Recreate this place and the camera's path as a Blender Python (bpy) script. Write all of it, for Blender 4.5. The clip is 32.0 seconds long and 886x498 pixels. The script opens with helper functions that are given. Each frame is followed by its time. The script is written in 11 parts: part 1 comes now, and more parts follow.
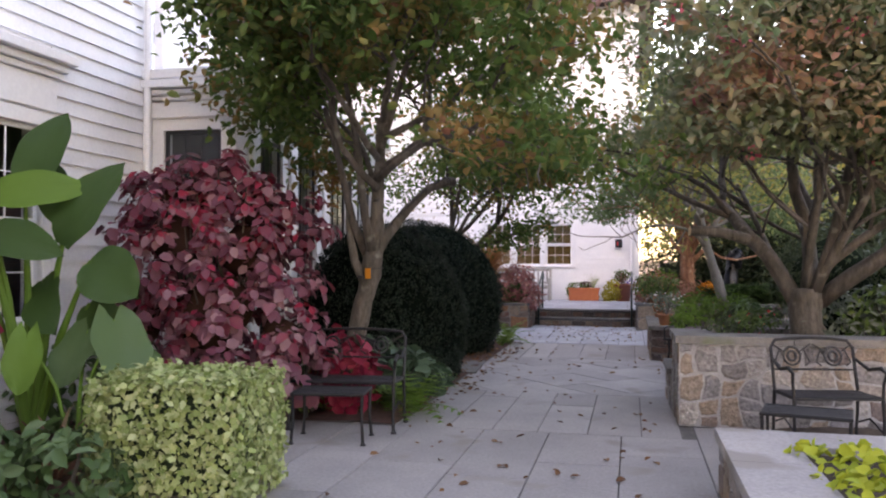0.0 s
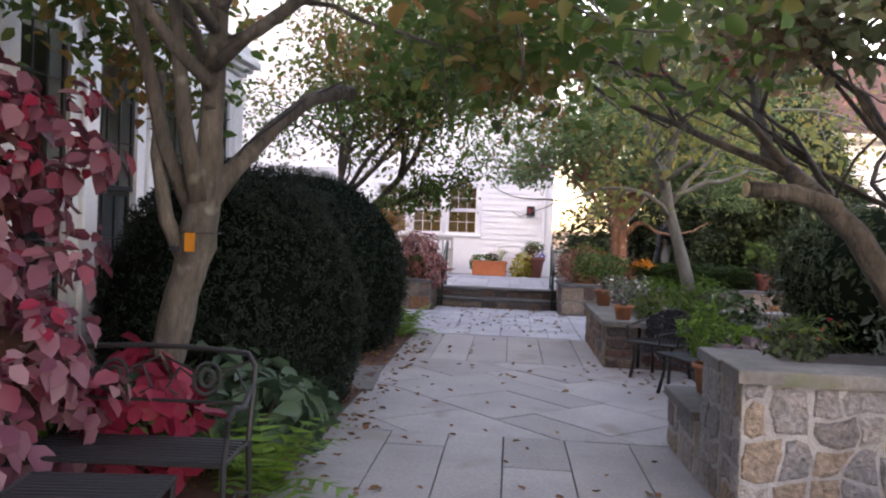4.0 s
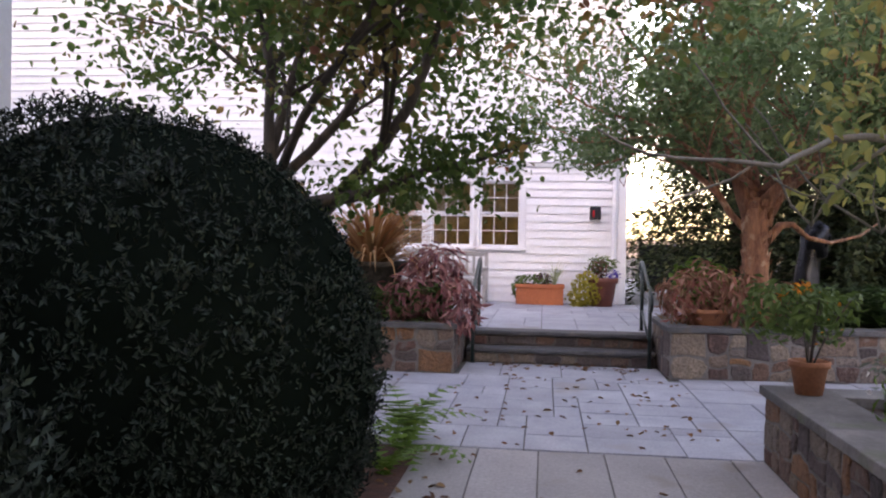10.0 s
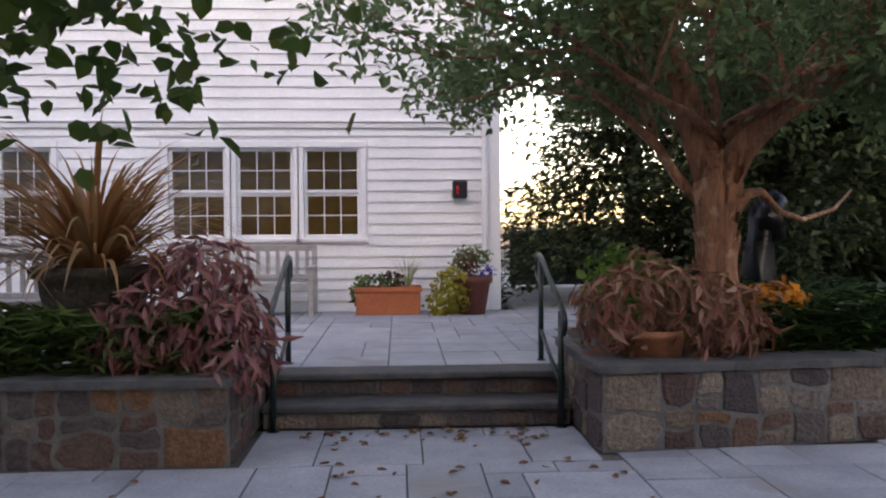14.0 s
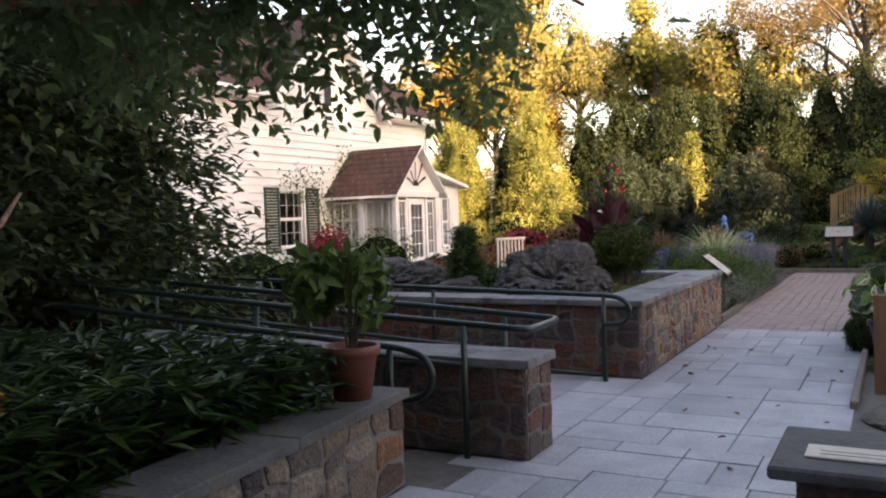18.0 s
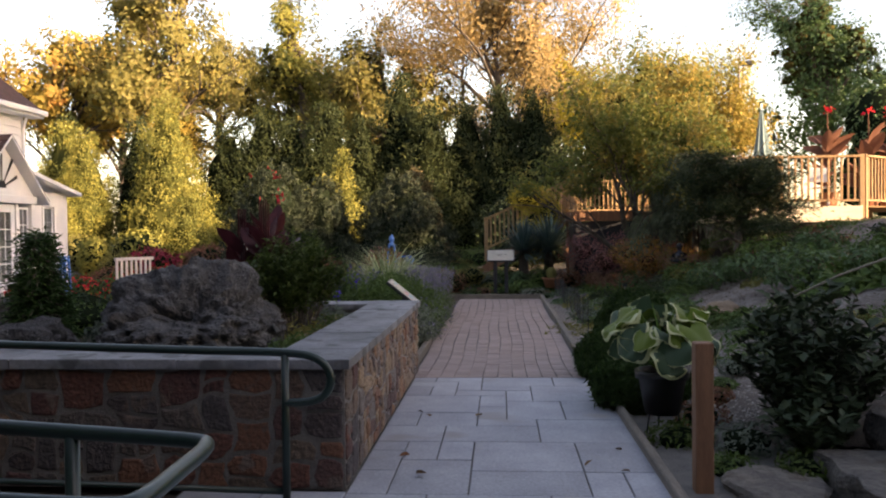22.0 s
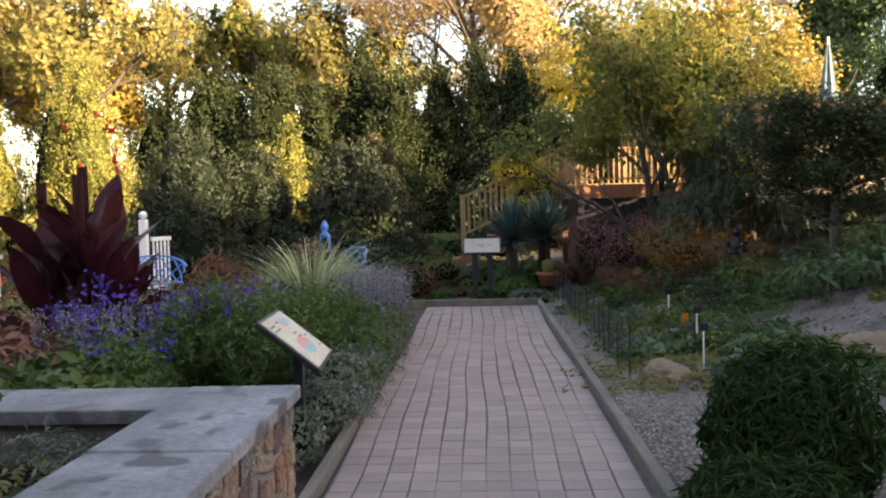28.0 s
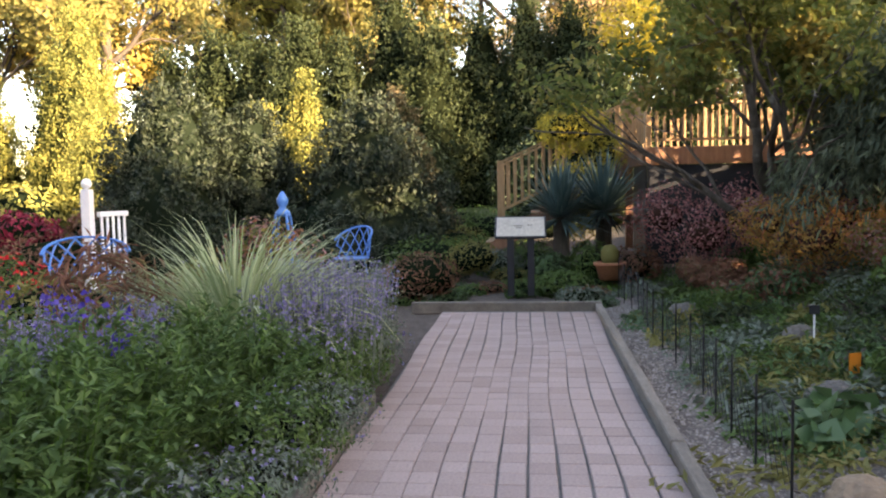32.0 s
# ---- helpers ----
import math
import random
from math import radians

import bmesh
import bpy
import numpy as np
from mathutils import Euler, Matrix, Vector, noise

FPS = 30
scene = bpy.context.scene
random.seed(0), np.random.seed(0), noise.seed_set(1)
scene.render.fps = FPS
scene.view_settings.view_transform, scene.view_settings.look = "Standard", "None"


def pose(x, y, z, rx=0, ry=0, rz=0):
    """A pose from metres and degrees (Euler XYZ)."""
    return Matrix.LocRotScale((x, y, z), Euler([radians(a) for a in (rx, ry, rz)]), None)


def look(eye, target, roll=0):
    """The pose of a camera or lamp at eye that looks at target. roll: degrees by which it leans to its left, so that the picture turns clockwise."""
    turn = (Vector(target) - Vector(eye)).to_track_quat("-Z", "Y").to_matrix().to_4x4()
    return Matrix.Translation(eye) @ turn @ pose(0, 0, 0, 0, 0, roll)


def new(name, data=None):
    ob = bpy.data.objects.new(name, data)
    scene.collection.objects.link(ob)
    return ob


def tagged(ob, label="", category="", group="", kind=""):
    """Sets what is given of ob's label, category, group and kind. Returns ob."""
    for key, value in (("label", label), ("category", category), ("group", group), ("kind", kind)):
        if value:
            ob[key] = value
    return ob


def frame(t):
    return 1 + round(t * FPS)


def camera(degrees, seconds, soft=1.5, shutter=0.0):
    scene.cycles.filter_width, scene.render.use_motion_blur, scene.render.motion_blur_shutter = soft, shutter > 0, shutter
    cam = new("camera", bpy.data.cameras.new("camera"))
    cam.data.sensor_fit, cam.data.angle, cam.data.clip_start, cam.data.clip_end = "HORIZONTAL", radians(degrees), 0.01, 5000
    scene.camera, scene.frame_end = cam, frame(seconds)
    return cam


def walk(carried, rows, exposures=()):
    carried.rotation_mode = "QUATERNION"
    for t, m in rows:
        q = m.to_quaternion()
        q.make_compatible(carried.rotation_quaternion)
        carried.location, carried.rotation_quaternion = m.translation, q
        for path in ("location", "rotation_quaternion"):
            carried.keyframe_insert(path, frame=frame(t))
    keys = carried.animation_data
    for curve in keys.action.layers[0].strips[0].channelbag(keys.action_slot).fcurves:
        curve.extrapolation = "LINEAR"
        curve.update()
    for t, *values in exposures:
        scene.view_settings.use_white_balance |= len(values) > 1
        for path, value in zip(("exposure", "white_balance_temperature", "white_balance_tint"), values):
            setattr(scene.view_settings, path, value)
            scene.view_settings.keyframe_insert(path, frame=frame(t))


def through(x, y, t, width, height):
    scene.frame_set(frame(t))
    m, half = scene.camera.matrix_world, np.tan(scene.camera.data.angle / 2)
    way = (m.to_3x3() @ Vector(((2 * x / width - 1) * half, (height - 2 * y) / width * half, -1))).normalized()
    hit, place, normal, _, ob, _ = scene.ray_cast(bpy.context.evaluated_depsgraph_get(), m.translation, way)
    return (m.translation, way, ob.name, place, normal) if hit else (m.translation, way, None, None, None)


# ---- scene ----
cam = camera(56.81, 32.0, 2.1)
# seconds, eye x y z, yaw, pitch, roll
PATH = [
    (0.0, -0.788, 1.093, 1.511, 12.94, 0.79, 0.17),
    (0.5, -0.984, 1.494, 1.516, 8.27, -0.65, 0.35),
    (1.0, -1.109, 1.913, 1.511, 10.15, 1.29, 0.01),
    (1.5, -1.228, 2.364, 1.501, 7.48, 1.00, 1.19),
    (2.0, -1.319, 2.811, 1.489, 5.49, -0.30, 0.99),
    (2.5, -1.397, 3.244, 1.490, 6.67, -0.99, 2.19),
    (3.0, -1.482, 3.652, 1.503, 4.72, -0.68, 0.87),
    (3.5, -1.545, 4.090, 1.507, 4.98, -1.50, 2.54),
    (5.5, -1.759, 5.863, 1.517, 3.47, -1.27, 0.60),
    (6.0, -1.800, 6.340, 1.506, 5.44, -0.96, 2.04),
    (6.5, -1.837, 6.824, 1.530, 5.16, -1.57, 0.33),
    (7.0, -1.876, 7.297, 1.514, 5.68, -2.00, 2.59),
    (7.5, -1.944, 7.783, 1.519, 3.85, -2.99, 1.24),
    (8.0, -1.946, 8.275, 1.505, 6.26, -3.57, 3.70),
    (8.5, -1.964, 8.791, 1.491, 6.64, -3.12, 2.07),
    (9.0, -1.966, 9.299, 1.474, 7.96, -3.47, 2.08),
    (9.5, -1.989, 9.807, 1.488, 4.76, -3.72, 1.50),
    (10.0, -2.039, 10.295, 1.509, 7.10, -0.72, 0.99),
    (10.5, -2.045, 10.777, 1.497, 5.67, -2.17, 2.37),
    (11.0, -2.091, 11.288, 1.526, 7.32, -2.36, 0.62),
    (11.5, -2.090, 11.800, 1.513, 8.76, -2.60, 2.59),
    (12.0, -2.098, 12.331, 1.511, 5.24, -3.43, -0.62),
    (12.5, -2.069, 12.830, 1.491, 10.26, -4.09, 0.41),
    (13.0, -2.044, 13.312, 1.473, 6.54, -3.39, 0.44),
    (13.5, -1.999, 13.794, 1.468, 2.16, -1.65, 0.07),
    (14.0, -1.972, 14.296, 1.465, -3.06, -1.32, -0.33),
    (14.5, -1.945, 14.760, 1.485, -11.82, -3.07, -1.62),
    (15.0, -1.835, 15.181, 1.464, -16.82, -1.48, -0.66),
    (15.5, -1.725, 15.620, 1.503, -27.88, -2.23, -3.49),
    (17.5, -1.017, 17.031, 1.556, -57.99, -2.23, 0.24),
    (18.0, -0.765, 17.314, 1.585, -60.94, -2.07, -1.95),
    (18.5, -0.455, 17.521, 1.585, -62.94, -1.57, -0.92),
    (19.0, -0.115, 17.770, 1.581, -73.38, -1.38, -0.25),
    (19.5, 0.272, 17.997, 1.559, -79.33, 1.45, 0.96),
    (20.0, 0.661, 18.186, 1.546, -84.56, -0.19, 0.69),
    (20.5, 1.059, 18.339, 1.538, -87.70, -0.72, -0.46),
    (21.0, 1.469, 18.448, 1.507, -83.68, -0.53, -0.14),
    (21.5, 1.909, 18.558, 1.502, -86.88, -1.69, -2.12),
    (22.0, 2.337, 18.575, 1.448, -85.96, -0.99, -0.61),
    (22.5, 2.777, 18.593, 1.417, -86.59, -2.84, 1.03),
    (23.0, 3.232, 18.556, 1.421, -87.32, -3.15, 0.36),
    (23.5, 3.660, 18.553, 1.425, -87.56, -3.78, 0.99),
    (24.0, 4.052, 18.610, 1.439, -90.21, -4.56, -0.74),
    (24.5, 4.465, 18.627, 1.432, -88.54, -5.39, 0.97),
    (25.0, 4.907, 18.708, 1.426, -86.71, -4.61, -0.55),
    (25.5, 5.323, 18.745, 1.448, -89.53, -2.95, 0.11),
    (27.5, 6.934, 18.669, 1.508, -89.45, -2.18, -2.14),
    (28.0, 7.387, 18.612, 1.503, -87.39, -2.39, -1.38),
    (28.5, 7.845, 18.588, 1.482, -86.96, -1.63, -1.49),
    (29.0, 8.305, 18.559, 1.476, -87.66, -1.52, -1.57),
    (29.5, 8.770, 18.514, 1.488, -87.43, -1.17, -0.45),
    (30.0, 9.221, 18.487, 1.498, -89.89, -2.07, -2.05),
    (30.5, 9.677, 18.435, 1.493, -87.13, -2.83, 0.28),
    (31.0, 10.159, 18.436, 1.476, -88.59, -4.36, -1.21),
    (31.5, 10.650, 18.424, 1.458, -83.53, -6.17, 0.04),
    (32.0, 11.137, 18.440, 1.461, -83.81, -4.22, -1.10),
]
EXPOSURES = [(0.0, 3.4, 9300, 35), (1.5, 3.45, 9300, 36), (3.0, 3.5, 9200, 34), (6.0, 3.75, 9100, 37), (9.0, 3.55, 9000, 38), (12.0, 3.0, 8900, 37), (13.0, 2.9, 8800, 34), (14.0, 2.75, 9100, 30), (15.0, 2.9, 8900, 28), (17.5, 2.5, 8800, 23),
             (18.0, 2.3, 8900, 25), (19.0, 1.9, 8900, 26), (20.0, 1.6, 9000, 31), (21.0, 1.4, 9000, 30), (22.0, 1.85, 8800, 26), (23.0, 2.4, 8900, 22), (25.0, 2.55, 9000, 23), (28.0, 2.4, 8500, 21), (30.0, 2.5, 8300, 24), (32.0, 2.9, 8200, 21)]
walk(cam, [(t, pose(x, y, z, 90 + pitch, 0, yaw) @ pose(0, 0, 0, 0, 0, roll)) for t, x, y, z, yaw, pitch, roll in PATH], EXPOSURES)

# ---- world and sun: late afternoon, low sun from the south-west ----
SUN_TO = Vector((-0.50, -0.866, 0.0)).normalized()
SUN_ELEV = radians(15)
world = bpy.data.worlds.new("sky")
scene.world = world
world.use_nodes = True
wn = world.node_tree.nodes
sky = wn.new("ShaderNodeTexSky")
sky.sky_type, sky.sun_disc = "NISHITA", False
sky.sun_elevation = SUN_ELEV
sky.sun_rotation = math.atan2(SUN_TO.x, SUN_TO.y)
sky.air_density, sky.dust_density, sky.ozone_density = 1.0, 1.3, 1.0
wn["Background"].inputs["Strength"].default_value = 0.15
world.node_tree.links.new(sky.outputs[0], wn["Background"].inputs["Color"])
sun_data = bpy.data.lights.new("sun", "SUN")
sun_data.energy, sun_data.angle, sun_data.color = 5.0, radians(0.6), (1.0, 0.84, 0.60)
sun = new("sun", sun_data)
sun.matrix_world = look((0, 0, 30), Vector((0, 0, 30)) - (SUN_TO * math.cos(SUN_ELEV) + Vector((0, 0, math.sin(SUN_ELEV)))))

# ---- tools ----


class Build:
    """Collects vertices and faces of one part."""

    def __init__(self):
        self.v, self.f = [], []

    def add(self, verts, faces, m=None):
        n = len(self.v)
        self.v += [tuple(m @ Vector(p)) if m else tuple(p) for p in verts]
        self.f += [tuple(i + n for i in f) for f in faces]
        return self

    def box(self, a, b, c=0.004, m=None):
        """A box from corner a to corner b with chamfered edges of width c."""
        lo, hi = np.minimum(a, b), np.maximum(a, b)
        c = min(c, 0.3 * min(hi - lo))
        mid, half = (lo + hi) / 2, (hi - lo) / 2
        verts, idx = [], {}
        for sx in (-1, 1):
            for sy in (-1, 1):
                for sz in (-1, 1):
                    s = (sx, sy, sz)
                    for k in range(3):
                        p = [mid[i] + s[i] * (half[i] - (0 if i == k else c)) for i in range(3)]
                        idx[s, k] = len(verts)
                        verts.append(p)
        faces = []
        for k in range(3):
            i, j = [q for q in range(3) if q != k]
            for sk in (-1, 1):
                ring = []
                for si, sj in ((-1, -1), (1, -1), (1, 1), (-1, 1)):
                    s = [0, 0, 0]
                    s[k], s[i], s[j] = sk, si, sj
                    ring.append(idx[tuple(s), k])
                faces.append(ring if (sk > 0) == (k != 1) else ring[::-1])
            for si in (-1, 1):
                for sj in (-1, 1):
                    s0, s1 = [0, 0, 0], [0, 0, 0]
                    s0[i] = s1[i] = si
                    s0[j] = s1[j] = sj
                    s0[k], s1[k] = -1, 1
                    q = [idx[tuple(s0), i], idx[tuple(s1), i], idx[tuple(s1), j], idx[tuple(s0), j]]
                    faces.append(q)
        for s in [(x, y, z) for x in (-1, 1) for y in (-1, 1) for z in (-1, 1)]:
            faces.append([idx[s, 0], idx[s, 1], idx[s, 2]])
        return self.add(verts, faces, m)

    def tube(self, pts, radii, sides=8, closed=False, cap=True):
        pts = [Vector(p) for p in pts]
        if not hasattr(radii, "__len__"):
            radii = [radii] * len(pts)
        n0, ref = len(self.v), None
        for i, p in enumerate(pts):
            a = pts[i - 1] if (i or closed) else p
            b = pts[(i + 1) % len(pts)] if (i < len(pts) - 1 or closed) else p
            d = (b - a).normalized()
            if ref is None or abs(ref.dot(d)) > 0.95:
                ref = Vector((0, 0, 1)) if abs(d.z) < 0.9 else Vector((1, 0, 0))
            u = (ref - d * ref.dot(d)).normalized()
            ref = u
            w = d.cross(u)
            for k in range(sides):
                g = 2 * math.pi * k / sides
                self.v.append(tuple(p + (u * math.cos(g) + w * math.sin(g)) * radii[i]))
        rings = len(pts)
        for i in range(rings if closed else rings - 1):
            j = (i + 1) % rings
            for k in range(sides):
                l = (k + 1) % sides
                self.f.append((n0 + i * sides + k, n0 + i * sides + l, n0 + j * sides + l, n0 + j * sides + k))
        if cap and not closed:
            self.f.append(tuple(n0 + k for k in range(sides))[::-1])
            self.f.append(tuple(n0 + (rings - 1) * sides + k for k in range(sides)))
        return self

    def lathe(self, profile, sides=20, at=(0, 0, 0), bottom=True):
        n0 = len(self.v)
        for r, z in profile:
            for k in range(sides):
                g = 2 * math.pi * k / sides
                self.v.append((at[0] + r * math.cos(g), at[1] + r * math.sin(g), at[2] + z))
        for i in range(len(profile) - 1):
            for k in range(sides):
                l = (k + 1) % sides
                self.f.append((n0 + i * sides + k, n0 + i * sides + l, n0 + (i + 1) * sides + l, n0 + (i + 1) * sides + k))
        if bottom:
            self.f.append(tuple(n0 + k for k in range(sides))[::-1])
        return self

    def rock(self, centre, size, seed, rough=0.25, n=3, pits=0.0):
        """A lumpy stone, pitted where asked for."""
        bm = bmesh.new()
        bmesh.ops.create_icosphere(bm, subdivisions=n, radius=1.0)
        off = Vector((seed * 7.1, seed * 3.3, seed * 1.7))
        verts = []
        for v in bm.verts:
            p = v.co.copy()
            q = noise.noise(p * 1.1 + off) * rough * 1.6 + noise.noise(p * 3.1 + off) * rough * 0.5 + noise.noise(p * 8 + off) * rough * 0.22 - abs(noise.noise(p * 13 + off)) * rough * 0.16 - abs(noise.noise(p * 5 + off)) * rough * 0.3
            if pits:
                q -= pits * (max(0, noise.noise(p * 5.5 + off)) * 0.8 + abs(noise.noise(p * 9 + off)) * 0.45 + abs(noise.noise(p * 19 + off)) * 0.14 - 0.25)
            p = p * (1 + q)
            verts.append((centre[0] + p.x * size[0], centre[1] + p.y * size[1], centre[2] + p.z * size[2]))
        faces = [[v.index for v in f.verts] for f in bm.faces]
        bm.free()
        return self.add(verts, faces)

    def mesh(self, name):
        me = bpy.data.meshes.new(name)
        me.from_pydata(self.v, [], self.f)
        bm = bmesh.new()
        bm.from_mesh(me)
        bmesh.ops.recalc_face_normals(bm, faces=bm.faces)
        bm.to_mesh(me)
        bm.free()
        return me


def part(name, built, material, parent=None, label="", smooth=False):
    """One mesh object, under a thing or a part, or at top level."""
    me = built.mesh(name) if isinstance(built, Build) else built
    if material and not me.materials:
        me.materials.append(material)
    if smooth:
        me.polygons.foreach_set("use_smooth", [True] * len(me.polygons))
    ob = new(name, me)
    ob.parent = parent
    if label:
        ob["label"] = label
    return ob


def thing(name, at, label, category, group="", turn=0.0):
    ob = new(name)
    ob.empty_display_size = 0.1
    ob.matrix_basis = pose(at[0], at[1], at[2], 0, 0, turn)
    return tagged(ob, label, category, group)


def raw_mesh(name, verts, faces, material=None):
    """A mesh from an array of vertices and an array of equal faces."""
    me = bpy.data.meshes.new(name)
    n, (m, k) = len(verts), faces.shape
    me.vertices.add(n)
    me.vertices.foreach_set("co", np.asarray(verts, np.float32).ravel())
    me.loops.add(m * k)
    me.loops.foreach_set("vertex_index", faces.astype(np.int32).ravel())
    me.polygons.add(m)
    me.polygons.foreach_set("loop_start", np.arange(0, m * k, k, dtype=np.int32))
    me.update(calc_edges=True)
    if material:
        me.materials.append(material)
    return me


def unit(a):
    return a / np.maximum(np.linalg.norm(a, axis=-1, keepdims=True), 1e-9)


def leaf_mesh(name, p, n, size, material, rng, width=0.5, fold=0.12, droop=0.4, broad=False, along=None, spread=1.0):
    """Leaves, each a folded blade, at the points p with the normals n."""
    count = len(p)
    n = unit(n + rng.normal(0, 0.45 * spread, (count, 3)))
    t = rng.normal(0, 1, (count, 3)) if along is None else along + rng.normal(0, 0.35 * spread, (count, 3))
    t[:, 2] -= droop
    t = unit(t - n * (t * n).sum(1, keepdims=True))
    b = np.cross(n, t)
    s = (size * rng.uniform(0.65, 1.3, count))[:, None]
    if broad:
        shape = [(0, 0, 0), (0.28, 0.42, 1), (0.68, 0.36, 1), (1.0, 0, -0.6), (0.68, -0.36, 1), (0.28, -0.42, 1)]
        faces = np.array([(0, 1, 2, 3), (0, 3, 4, 5)])
    else:
        shape = [(0, 0, 0), (0.45, 0.5, 1), (1.0, 0, -0.3), (0.45, -0.5, 1)]
        faces = np.array([(0, 1, 2), (0, 2, 3)])
    verts = np.stack([p + t * s * a + b * s * w * width + n * s * fold * h for a, w, h in shape], 1)
    k = len(shape)
    f = (np.arange(count)[:, None, None] * k + faces[None]).reshape(-1, faces.shape[1])
    return raw_mesh(name, verts.reshape(-1, 3), f, material)


def blob_points(count, blobs, rng, shell=0.72, lump=0.14, low=-9.0):
    """Points near the surfaces of a heap of ellipsoids (x, y, z, rx, ry, rz), with outward normals."""
    blobs = np.asarray(blobs, float)
    w = (blobs[:, 3] * blobs[:, 4] * blobs[:, 5]) ** 0.667
    i = rng.choice(len(blobs), count, p=w / w.sum())
    d = unit(rng.normal(0, 1, (count, 3)))
    c, r = blobs[i, :3], blobs[i, 3:]
    bump = 1 + lump * np.sin(d[:, 0] * 5 + i * 1.7 + c[:, 1]) * np.sin(d[:, 1] * 6 + i) + lump * 0.7 * np.sin(d[:, 2] * 9 + d[:, 0] * 7 + i * 3.1)
    p = c + d * r * (bump * (shell + (1 - shell) * rng.uniform(0, 1, count) ** 0.6))[:, None]
    keep = p[:, 2] > low
    for k, q in enumerate(blobs):
        keep &= (i == k) | ((((p - q[:3]) / q[3:]) ** 2).sum(1) > 0.55)
    return p[keep], unit(d / r)[keep]


def grow(wood, start, way, length, radius, level, rng, tips, spread=0.7, kids=3, up=0.25, sides=8, low=-9.0):
    """A limb with its branches; the ends of the last ones are added to tips."""
    pts, rad, p, d = [Vector(start)], [radius], Vector(start), Vector(way).normalized()
    steps = 5
    for i in range(steps):
        d = (d + Vector(rng.normal(0, 0.17, 3)) + Vector((0, 0, up * 0.18))).normalized()
        if p.z < low and d.z < 0.35:
            d = Vector((d.x, d.y, 0.45)).normalized()
        p = p + d * (length / steps)
        pts.append(p.copy())
        rad.append(radius * (1 - 0.42 * (i + 1) / steps))
    wood.tube(pts, rad, sides)
    if level == 0:
        tips += [tuple(q) for q in pts[2:]]
        return
    for k in range(kids):
        at = pts[-1] if k == 0 else pts[rng.integers(2, steps)]
        side = Vector(rng.normal(0, 1, 3))
        side = (side - d * side.dot(d)).normalized()
        way2 = (d + side * spread * (0.5 if k == 0 else 1.0)).normalized()
        grow(wood, at, way2, length * rng.uniform(0.6, 0.85), rad[-1] * (0.9 if k == 0 else 0.7), level - 1, rng, tips, spread, kids, up, max(4, sides - 3), low)


def ring(centre, radius, n, axis="z"):
    out = []
    for k in range(n):
        g = 2 * math.pi * k / n
        c, s = radius * math.cos(g), radius * math.sin(g)
        out.append(Vector(centre) + (Vector((c, s, 0)) if axis == "z" else Vector((0, c, s)) if axis == "x" else Vector((c, 0, s))))
    return out

# ---- materials ----
def nodes_of(name):
    mat = bpy.data.materials.new(name)
    mat.use_nodes = True
    t = mat.node_tree
    return mat, t, t.nodes["Principled BSDF"]


def noise_node(t, scale, detail=4.0, rough=0.6, coord="Object", stretch=None):
    tc = t.nodes.new("ShaderNodeTexCoord")
    n = t.nodes.new("ShaderNodeTexNoise")
    n.inputs["Scale"].default_value, n.inputs["Detail"].default_value, n.inputs["Roughness"].default_value = scale, detail, rough
    out = tc.outputs[coord]
    if stretch:
        mp = t.nodes.new("ShaderNodeMapping")
        mp.inputs["Scale"].default_value = stretch
        t.links.new(out, mp.inputs["Vector"])
        out = mp.outputs["Vector"]
    t.links.new(out, n.inputs["Vector"])
    return n.outputs["Fac"]


def ramp(t, fac, stops, steps=False):
    r = t.nodes.new("ShaderNodeValToRGB")
    e = r.color_ramp.elements
    if steps:
        r.color_ramp.interpolation = "CONSTANT"
    while len(e) < len(stops):
        e.new(0.5)
    for el, (pos, col) in zip(e, stops):
        el.position, el.color = pos, (*col, 1)
    t.links.new(fac, r.inputs["Fac"])
    return r.outputs["Color"]


def mixed(t, fac, a, b, blend="MIX"):
    m = t.nodes.new("ShaderNodeMix")
    m.data_type, m.blend_type = "RGBA", blend
    for sock, val in ((m.inputs["Factor"], fac), (m.inputs["A"], a), (m.inputs["B"], b)):
        if isinstance(val, (int, float)):
            sock.default_value = val
        elif isinstance(val, tuple):
            sock.default_value = (*val, 1)
        else:
            t.links.new(val, sock)
    return m.outputs["Result"]


